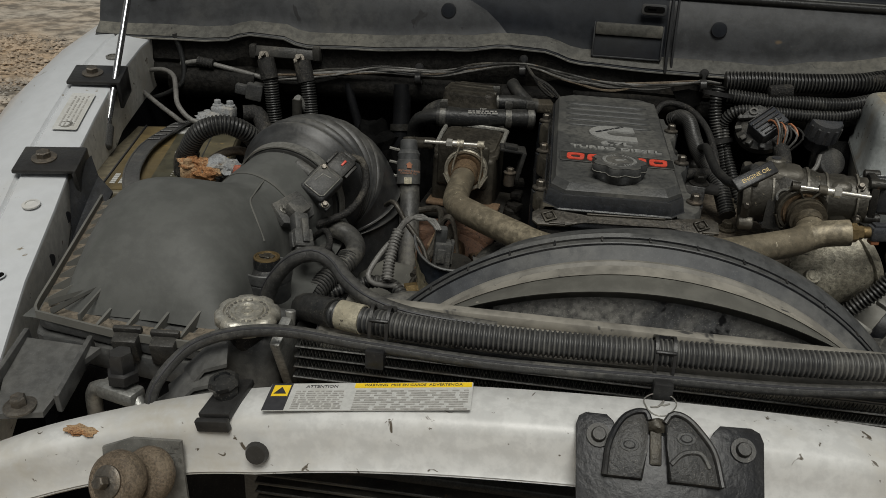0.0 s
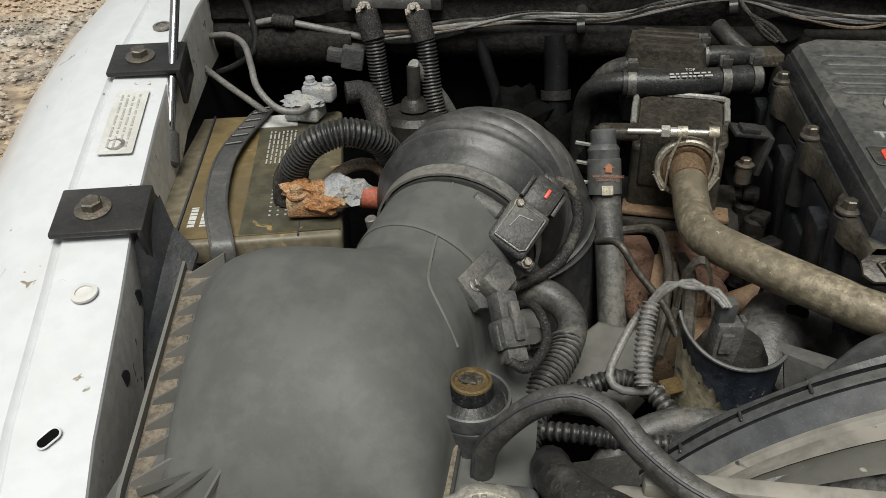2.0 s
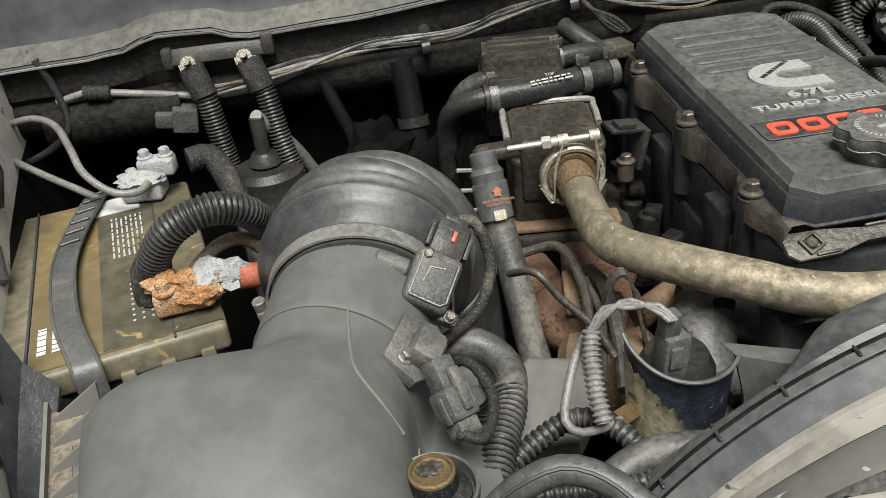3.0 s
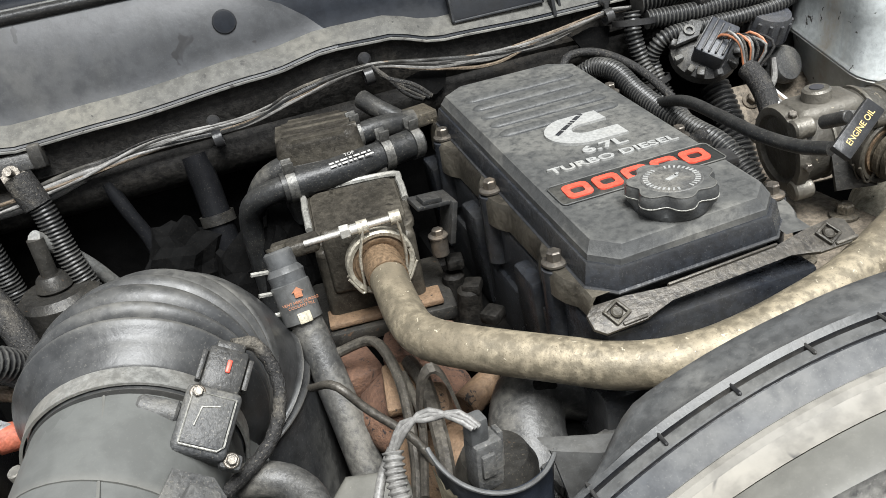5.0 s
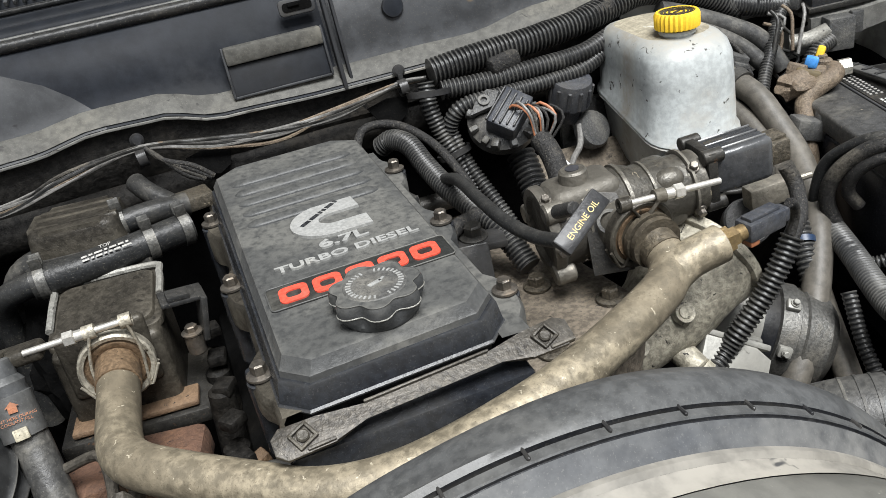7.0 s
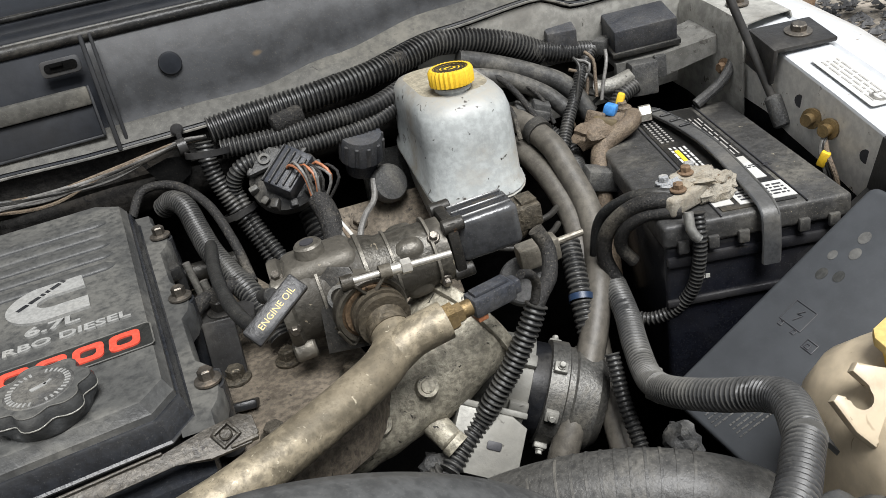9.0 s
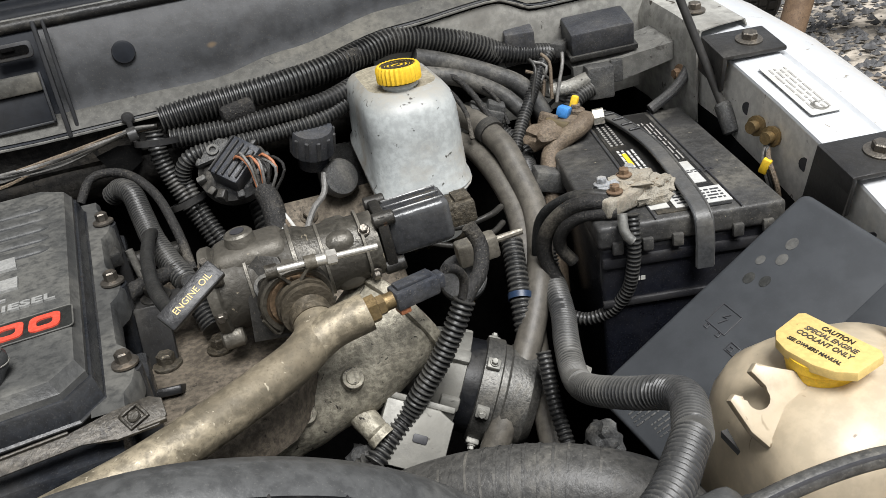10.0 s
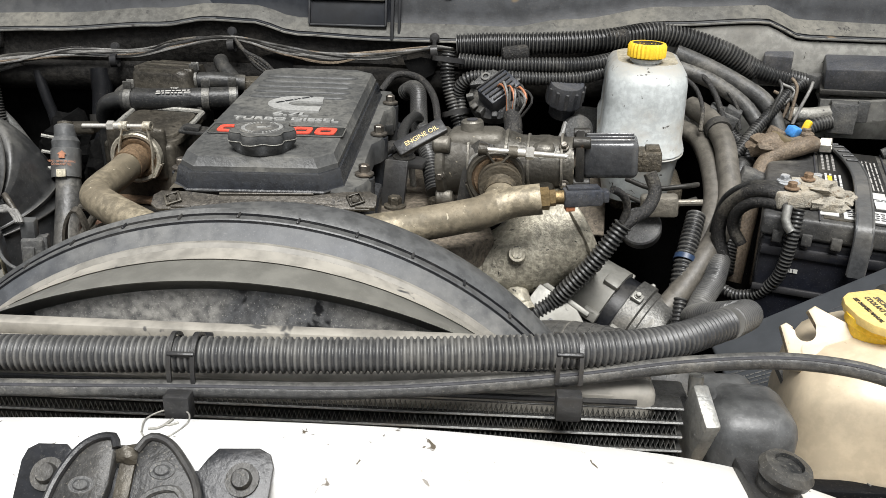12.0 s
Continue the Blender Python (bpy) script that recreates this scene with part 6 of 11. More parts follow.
m2 = flange_sensor()
run("wire_loom", [m2 @ Vector((0.045, -0.045, 0.006)), m2 @ Vector((0.062, -0.040, 0.012)), m2 @ Vector((0.062, 0.0, 0.004)), m2 @ Vector((0.040, 0.028, -0.012)), m2 @ Vector((0.03, 0.03, -0.05))], 0.0042, M_TAPE, "taped sensor wire looping beside the intake", "wire", "sensor wires", pitch=0.012, depth=0.08)


# ---- fluid reservoir, radiator cap and their hoses ----
def fluid_reservoir():
    r = thing("fluid_reservoir", (-0.2725, 0.836, 0.92), "dusty dark fluid reservoir with a capped oily top", "reservoir")
    m = Matrix.Translation((-0.2725, 0.836, 1.035))
    bm = nb()
    lathe(bm, [(0, -0.12), (0.0235, -0.12), (0.0245, -0.11), (0.0262, -0.034), (0.0272, -0.030), (0.0272, -0.027), (0.0255, -0.025)], m, 36)
    body = part("body", bm, M_GREYPLASTIC, r)
    bm = nb()
    lathe(bm, [(0.0255, -0.026), (0.0282, -0.024), (0.0290, -0.017), (0.0286, -0.0125), (0.0274, -0.0115), (0.0262, -0.0125), (0.0252, -0.0195), (0, -0.0200)], m, 40)
    part("collar", bm, M_GREYPLASTIC, r)
    bm = nb()
    lathe(bm, [(0.0242, -0.0196), (0.0240, -0.0165), (0.0180, -0.0130), (0.0162, -0.0115), (0.0150, -0.002), (0.0146, 0.0), (0.0126, -0.0004), (0.0120, -0.0025), (0, -0.0028)], m, 48, lobes=4, lobe_depth=0.03)
    cap = part("cap", bm, M_PLASTIC, r)
    bm = nb()
    lathe(bm, [(0.0150, -0.0006), (0.0146, 0.0008), (0.0128, 0.0012), (0.0120, -0.0008), (0.0090, -0.0014), (0, -0.0016)], m, 28)
    part("residue", bm, M_BRASS, cap, "yellow oily residue")
    bm = nb()
    crumb(bm, m @ Vector((-0.001, 0.003, -0.0006)), (0.0085, 0.0060, 0.0018), 4, 0.6, 3)
    part("sludge", bm, M_OILY, cap, "dark sludge in the cap")
    mk = frame_m(m @ Vector((-0.006, -0.0258, -0.062)), (-0.2, -1, 0), (1, -0.2, 0))
    for c, w, h, mt, lb in (((-0.008, 0.004), 0.008, 0.014, M_PRINTGREY, "worn grey print"), ((0.006, 0.006), 0.006, 0.008, M_BLUEGREY, "worn dull print"), ((0.005, -0.006), 0.011, 0.007, M_RED, "faded red mark")):
        bm = nb()
        bars(bm, mk @ Matrix.Translation((c[0], c[1], 0.0004)), w, h, 2, 6, fill=0.6)
        part("mark", bm, mt, body, lb)


fluid_reservoir()


def pressure_cap():
    c = thing("filler_cap", (-0.251, 0.715, 1.02), "pale grey scalloped radiator cap with embossed rings", "cap")
    m = frame_m((-0.251, 0.715, 1.024), (0.02, -0.06, 1))
    bm = nb()
    n = 64
    rings = []
    for r, z in ((0.024, -0.004), (0.0305, -0.002), (0.0325, 0.001), (0.0325, 0.008), (0.0305, 0.011), (0.027, 0.0125), (0.0235, 0.0125), (0.0225, 0.0105), (0.0165, 0.0105), (0.0155, 0.0125), (0.0125, 0.0125), (0.0115, 0.011), (0.006, 0.011), (0.0055, 0.0125), (0.004, 0.0125), (0.0035, 0.0115), (0.0, 0.0115)):
        k = 0.07 if r > 0.026 else 0.0
        rings.append([bm.verts.new(m @ Vector((r * (1 - k * (1 if math.cos(8 * 2 * math.pi * i / n) > 0.35 else 0)) * math.cos(2 * math.pi * i / n), r * (1 - k * (1 if math.cos(8 * 2 * math.pi * i / n) > 0.35 else 0)) * math.sin(2 * math.pi * i / n), z))) for i in range(n)])
    for a, b in zip(rings, rings[1:]):
        for i in range(n):
            bm.faces.new((a[i], a[(i + 1) % n], b[(i + 1) % n], b[i]))
    bmesh.ops.remove_doubles(bm, verts=bm.verts[:], dist=1e-6)
    part("cap", bm, M_CAP, c)
    for k in range(22):
        if k in (5, 16):
            continue
        bm = nb()
        a = 2 * math.pi * k / 22
        box(bm, (0.0195 * math.cos(a), 0.0195 * math.sin(a), 0.0112), (0.0022, 0.0034, 0.0016), (0, 0, math.degrees(a)), bevel=0.0004, seg=1, m=m)
        part("embossed_mark", bm, M_STEEL, c)
    bm = nb()
    lathe(bm, [(0.020, -0.035), (0.022, -0.008), (0.026, -0.004), (0.020, -0.003)], m, 28)
    part("neck", bm, M_PLASTIC, c)


pressure_cap()
run("overflow_hose", [(-0.262, 0.800, 0.975), (-0.258, 0.797, 1.010), (-0.244, 0.793, 1.038), (-0.224, 0.791, 1.060), (-0.201, 0.790, 1.068), (-0.179, 0.780, 1.064), (-0.160, 0.760, 1.056), (-0.135, 0.740, 1.050), (-0.105, 0.728, 1.046), (-0.07, 0.722, 1.044), (0.0, 0.722, 1.040)], 0.0085, M_HOSE, "smooth dusty rubber hose arching over the shroud", "hose")
run("corrugated_hose", [(-0.212, 0.86, 0.93), (-0.214, 0.82, 0.975), (-0.210, 0.775, 1.010), (-0.190, 0.735, 1.034), (-0.160, 0.712, 1.044)], 0.0150, M_RUBBER, "black sleeve rising from the engine", "hose", "front sleeves", pitch=0.02, depth=0.03)
FRONT_LOOM = [(-0.165, 0.714, 1.043), (-0.125, 0.700, 1.047), (-0.056, 0.690, 1.050), (0.05, 0.688, 1.052), (0.15, 0.691, 1.054), (0.28, 0.697, 1.056), (0.404, 0.709, 1.058), (0.483, 0.733, 1.054), (0.545, 0.780, 1.048), (0.574, 0.822, 1.034), (0.580, 0.850, 1.020), (0.572, 0.885, 1.0), (0.568, 0.93, 0.975), (0.578, 0.972, 0.950), (0.592, 1.01, 0.935), (0.612, 1.055, 0.935), (0.635, 1.10, 0.935), (0.655, 1.15, 0.94)]
run("corrugated_hose", FRONT_LOOM[:9], 0.0128, M_FRONTLOOM, "thick black corrugated wiring sleeve along the radiator", "wiring sleeve", "front sleeves", pitch=0.0046, depth=0.15, seg=18)
run("corrugated_hose", FRONT_LOOM[8:], 0.0132, M_FRONTLOOM, "thick black corrugated wiring sleeve bending to the battery", "wiring sleeve", "front sleeves", pitch=0.0046, depth=0.15, seg=18)
bm = nb()
ring(bm, (-0.142, 0.7055, 1.0460), (0.95, -0.3, 0.05), 0.0132, 0.0014, 0.026, 24)
single("paper_tag", bm, M_TAG, "weathered pale tag round the wiring sleeve", "tag")
run("washer_hose", [(-0.325, 0.635, 0.955), (-0.318, 0.645, 0.985), (-0.295, 0.668, 1.012), (-0.255, 0.676, 1.030), (-0.20, 0.676, 1.040), (-0.12, 0.672, 1.038), (0.0, 0.668, 1.036), (0.15, 0.676, 1.036), (0.28, 0.684, 1.036), (0.409, 0.703, 1.040), (0.501, 0.713, 1.050), (0.576, 0.708, 1.058), (0.639, 0.699, 1.050), (0.70, 0.68, 1.02)], 0.0060, M_HOSE, "thin dusty hose along the radiator top", "hose")


def hose_clip(x, y):
    c = thing("hose_clip", (x, y, 1.03), "black plastic clip holding hoses to the radiator", "clip", "hose clips")
    arch = [(y - 0.0160, 1.040), (y - 0.0150, 1.052), (y - 0.0110, 1.062), (y, 1.0695), (y + 0.012, 1.063), (y + 0.016, 1.050)]
    for o in (-0.0080, 0.0080):
        bm = nb()
        strip(bm, smooth_path([(x + o, q, z) for q, z in arch], 0.003), (1, 0, 0), 0.0030, 0.002)
        part("saddle_arm", bm, M_CLEANBLACK, c)
    bm = nb()
    box(bm, (x, y - 0.0120, 1.0610), (0.0185, 0.0030, 0.0045), (35, 0, 0), bevel=0.0008, m=None)
    part("crossbar", bm, M_CLEANBLACK, c)
    bm = nb()
    box(bm, (x, y - 0.0245, 1.0290), (0.0180, 0.0120, 0.0200), bevel=0.002)
    part("foot", bm, M_CLEANBLACK, c)
    bm = nb()
    box(bm, (x + 0.004, y + 0.022, 1.055), (0.014, 0.008, 0.006), bevel=0.0015)
    part("peg", bm, M_CLEANBLACK, c)


hose_clip(0.152, 0.691)
hose_clip(0.414, 0.711)
hose_clip(-0.110, 0.690)


# ---- front corner: brace, horn, bumpers, latch ----
def corner_brace(side):
    b = thing("fender_brace", (mirror_x(-0.44, side), 0.62, 0.94), "grey plastic corner brace bolted to the front bar", "brace", "corner braces")
    bm = nb()
    rows = [[(mirror_x(x, side), y, z) for x, y, z in r] for r in (((-0.492, 0.695, 0.985), (-0.40, 0.692, 0.985)), ((-0.485, 0.665, 0.978), (-0.412, 0.672, 0.978)), ((-0.468, 0.625, 0.968), (-0.415, 0.640, 0.968)), ((-0.462, 0.600, 0.960), (-0.418, 0.612, 0.960)))]
    sheet(bm, rows, 0.006)
    for x in (-0.48, -0.41):
        box(bm, (mirror_x(x, side), 0.66, 0.975), (0.006, 0.09, 0.022), (8, 0, 8 * -side), bevel=0.002)
    part("plate", bm, M_GREYPLASTIC, b)
    bm = nb()
    hexbolt(bm, (mirror_x(-0.441, side), 0.613, 0.962), (0, -0.1, 1), 0.0075, 0.010, 2.0)
    part("bolt", bm, M_BOLT, b)


corner_brace(-1)
corner_brace(1)


def bump_stop(side):
    x = mirror_x(-0.242, side) if side < 0 else mirror_x(-0.243, side)
    k = 0.68 if side < 0 else 0.78
    y, z = bar_at(x)
    b = thing("hood_bumper", (x, y - 0.05, z), "black rubber hood bumper on a ridged pad", "rubber bumper", "hood bumpers")
    m = Matrix.Translation((x, y - (0.022 if side < 0 else 0.030), z - 0.001)) @ pose(0, 0, 0, 4, 11 * side, 6 * side) @ Matrix.Diagonal((k, k, k, 1))
    bm = nb()
    box(bm, (0, 0.002, 0.004), (0.046, 0.078, 0.010), bevel=0.002, m=m)
    box(bm, (0, -0.044, -0.004), (0.048, 0.010, 0.018), bevel=0.002, m=m)
    part("pad", bm, M_CLEANBLACK, b)
    bm = nb()
    lathe(bm, [(0, 0.009), (0.017, 0.009), (0.018, 0.018), (0.016, 0.022), (0.021, 0.024), (0.0225, 0.030), (0.019, 0.036), (0.012, 0.0375), (0.011, 0.034), (0, 0.034)], m @ Matrix.Translation((0, 0.006, 0)), 8 if side < 0 else 28)
    part("stop", bm, M_RUBBER, b)


bump_stop(-1)
bump_stop(1)


def hood_latch():
    x0 = 0.151
    h = thing("hood_latch", (x0, 0.60, 0.98), "black steel hood latch bolted to the white bar", "latch")
    m = frame_m((x0 - 0.010, 0.604, 1.0205), (0, -0.62, 0.785), (1, 0.02, 0)) @ Matrix.Scale(0.70, 4)
    bm = nb()
    prism(bm, [(-0.090, -0.085), (-0.094, 0.010), (-0.091, 0.020), (-0.083, 0.025), (-0.058, 0.025), (-0.050, 0.018), (-0.044, 0.004), (0.062, 0.004), (0.068, 0.016), (0.076, 0.025), (0.112, 0.026), (0.122, 0.021), (0.126, 0.010), (0.122, -0.085)], 0, 0.004, m, bevel=0.001)
    part("back_plate", bm, M_CLEANBLACK, h)
    for x in (-0.067, 0.101):
        bm = nb()
        lathe(bm, [(0, 0.003), (0.0145, 0.003), (0.0145, 0), (0.0125, 0)], m @ Matrix.Translation((x, -0.002, 0.004)), 24)
        lathe(bm, [(0.0, 0.006), (0.0075, 0.006), (0.009, 0.003), (0.009, 0), (0, 0)], m @ Matrix.Translation((x, -0.002, 0.0068)), 20)
        part("bolt", bm, M_PLASTIC, h)
    for s, pts, hub in ((-1, [(-0.010, -0.012), (-0.009, 0.020), (-0.014, 0.030), (-0.030, 0.027), (-0.044, 0.014), (-0.056, -0.014), (-0.060, -0.05), (-0.016, -0.05)], (-0.032, -0.012)), (1, [(0.012, -0.012), (0.009, 0.018), (0.018, 0.030), (0.034, 0.027), (0.050, 0.012), (0.066, -0.012), (0.074, -0.05), (0.014, -0.05)], (0.034, 0.002))):
        bm = nb()
        prism(bm, pts if s < 0 else pts[::-1], 0.005, 0.014, m, bevel=0.003)
        part("cheek", bm, M_PLASTIC, h)
        bm = nb()
        line = smooth_path([m @ Vector((x, y, 0.0145)) for x, y in pts[1:7]], 0.004)
        sweep(bm, line, lambda t: 0.0026, 8)
        part("rim", bm, M_CLEANBLACK, h)
        bm = nb()
        lathe(bm, [(0, 0.0025), (0.0045, 0.0025), (0.006, 0.001), (0.0085, 0.001), (0.0095, 0), (0, 0)], m @ Matrix.Translation((*hub, 0.0138)) @ Matrix.Diagonal((1.25, 0.85, 1, 1)), 20)
        part("rivet", bm, M_GREYCONN, h)
    bm = nb()
    sweep(bm, smooth_path([m @ Vector(q) for q in ((0.016, -0.030, 0.0150), (0.030, -0.016, 0.0152), (0.050, -0.014, 0.0150), (0.060, -0.030, 0.0145))], 0.004), 0.0022, 6)
    part("spring", bm, M_GREYCONN, h, "worn spring end")
    bm = nb()
    box(bm, (0.0, -0.006, 0.004), (0.014, 0.050, 0.006), bevel=0.002, m=m)
    crumb(bm, m @ Vector((-0.001, 0.016, 0.007)), (0.009, 0.007, 0.006), 71, 0.6, 2)
    part("catch", bm, M_OILY, h, "greasy dark catch")
    bm = nb()
    e = Vector((x0 - 0.002, 0.646, 1.0272))
    line = smooth_path([e + Vector(q) for q in ((-0.012, -0.008, 0), (-0.014, 0.006, 0.0005), (-0.004, 0.016, 0.001), (0.010, 0.015, 0.001), (0.014, 0.003, 0.0003), (0.004, -0.013, -0.0005), (-0.006, -0.014, -0.0005), (-0.012, -0.008, 0))], 0.003)
    sweep(bm, line, 0.0006, 6)
    sweep(bm, smooth_path([e + Vector(q) for q in ((-0.009, -0.004, 0.0002), (-0.002, -0.002, 0.0002), (0.004, 0.008, 0.0006), (0.001, 0.000, 0.0002), (0.009, 0.004, 0.0004))], 0.003), 0.0009, 6)
    part("scuff_mark", bm, M_GREYALU, h, "grey oval scuff ring on the paint")


hood_latch()
def grille_mount():
    g = thing("grille_mount", (-0.308, 0.556, 0.93), "brown dirty rubber grille mount with bolt below the bar", "mount")
    ax = Vector((-0.25, -0.80, 0.55)).normalized()
    c = Vector((-0.310, 0.553, 0.946))
    for k, (off, r, h) in enumerate(((-0.026, 0.026, 0.016), (0.0, 0.027, 0.018))):
        bm = nb()
        lathe(bm, [(0, h), (r - 0.007, h), (r - 0.002, h * 0.72), (r, h * 0.35), (r - 0.001, 0.0), (r - 0.005, -0.006), (0, -0.006)], frame_m(c + ax * off + Vector((0.010, 0.0, 0.006)) * (1 - k), ax), 36)
        part("rubber_disc", bm, M_BROWNTAPE, g)
    bm = nb()
    lathe(bm, [(0, 0.0215), (0.012, 0.0215), (0.0145, 0.020), (0.0145, 0.017), (0, 0.017)], frame_m(c, ax), 24)
    hexbolt(bm, c + ax * 0.021, ax, 0.0062, 0.008, 0)
    part("bolt", bm, M_BOLT, g)
    bm = nb()
    sheet(bm, [[(-0.345, 0.585, 0.952), (-0.343, 0.578, 0.925), (-0.340, 0.572, 0.890)], [(-0.318, 0.590, 0.962), (-0.315, 0.580, 0.925), (-0.312, 0.574, 0.885)], [(-0.272, 0.592, 0.964), (-0.268, 0.584, 0.930), (-0.262, 0.576, 0.885)]], 0.003, (0, 1, 0))
    part("bracket", bm, M_GREYMETAL, g)


grille_mount()
bm = nb()
box(bm, (CX, 0.715, 0.70), (1.28, 0.016, 0.50), bevel=0.003)
single("wall_south", bm, M_INNER, "dark plastic panel closing the front of the bay", "front panel", kind="structure")
bm = nb()
lathe(bm, [(0, 0.006), (0.009, 0.005), (0.011, 0.0), (0, 0.0)], frame_m((-0.2005, 0.5905, 0.9640), (0, -1, 0.2)), 18)
single("rubber_plug", bm, M_CLEANBLACK, "black rubber plug in the front bar", "plug")
# rust patch on the bar and the sensor bolt beside it
bm = nb()
crumb(bm, (-0.372, 0.598, 0.9570), (0.016, 0.007, 0.002), 5, 0.6, 3)
single("rust_patch", bm, M_CORROSION, "flaked orange rust patch on the white bar", "rust")


def pipe_fitting():
    p = thing("refrigerant_fitting", (-0.365, 0.675, 0.94), "black capped fitting on pale pipes beside the air box", "pipe fitting")
    bm = nb()
    lathe(bm, [(0, 0.028), (0.011, 0.028), (0.0125, 0.024), (0.0125, 0.008), (0.016, 0.006), (0.016, -0.004), (0, -0.004)], Matrix.Translation((-0.365, 0.668, 0.972)), 6)
    part("cap", bm, M_CLEANBLACK, p)
    bm = nb()
    box(bm, (-0.368, 0.664, 0.955), (0.046, 0.022, 0.016), (0, 0, -15), bevel=0.004)
    hose(bm, [(-0.385, 0.668, 0.956), (-0.402, 0.672, 0.945), (-0.405, 0.675, 0.90)], 0.008)
    hose(bm, [(-0.350, 0.660, 0.952), (-0.335, 0.650, 0.93), (-0.33, 0.65, 0.88)], 0.007)
    part("body", bm, M_RADALU, p)


pipe_fitting()
bm = nb()
for k in range(3):
    sheet(bm, [[(-0.330 + 0.012 * k, 0.655 + 0.012 * k, 0.955 + 0.014 * k), (-0.300 + 0.008 * k, 0.668 + 0.010 * k, 0.975 + 0.016 * k), (-0.262, 0.668 + 0.010 * k, 0.985 + 0.014 * k)], [(-0.318 + 0.012 * k, 0.630 + 0.012 * k, 0.945 + 0.014 * k), (-0.292 + 0.008 * k, 0.640 + 0.010 * k, 0.965 + 0.016 * k), (-0.255, 0.645 + 0.010 * k, 0.975 + 0.014 * k)]], 0.004)
single("air_baffle", bm, M_GREYPLASTIC, "black plastic air baffle beside the cooler", "baffle")
bm = nb()
for k in range(3):
    sheet(bm, [[(0.610, 0.830 - 0.035 * k, 0.985 - 0.012 * k), (0.645, 0.825 - 0.035 * k, 0.985 - 0.012 * k), (0.675, 0.76 - 0.03 * k, 0.965 - 0.012 * k)], [(0.610, 0.805 - 0.035 * k, 0.980 - 0.012 * k), (0.640, 0.800 - 0.035 * k, 0.980 - 0.012 * k), (0.668, 0.74 - 0.03 * k, 0.96 - 0.012 * k)]], 0.006)
single("air_baffle", bm, M_GREYPLASTIC, "black plastic air baffle beside the cooler", "baffle")


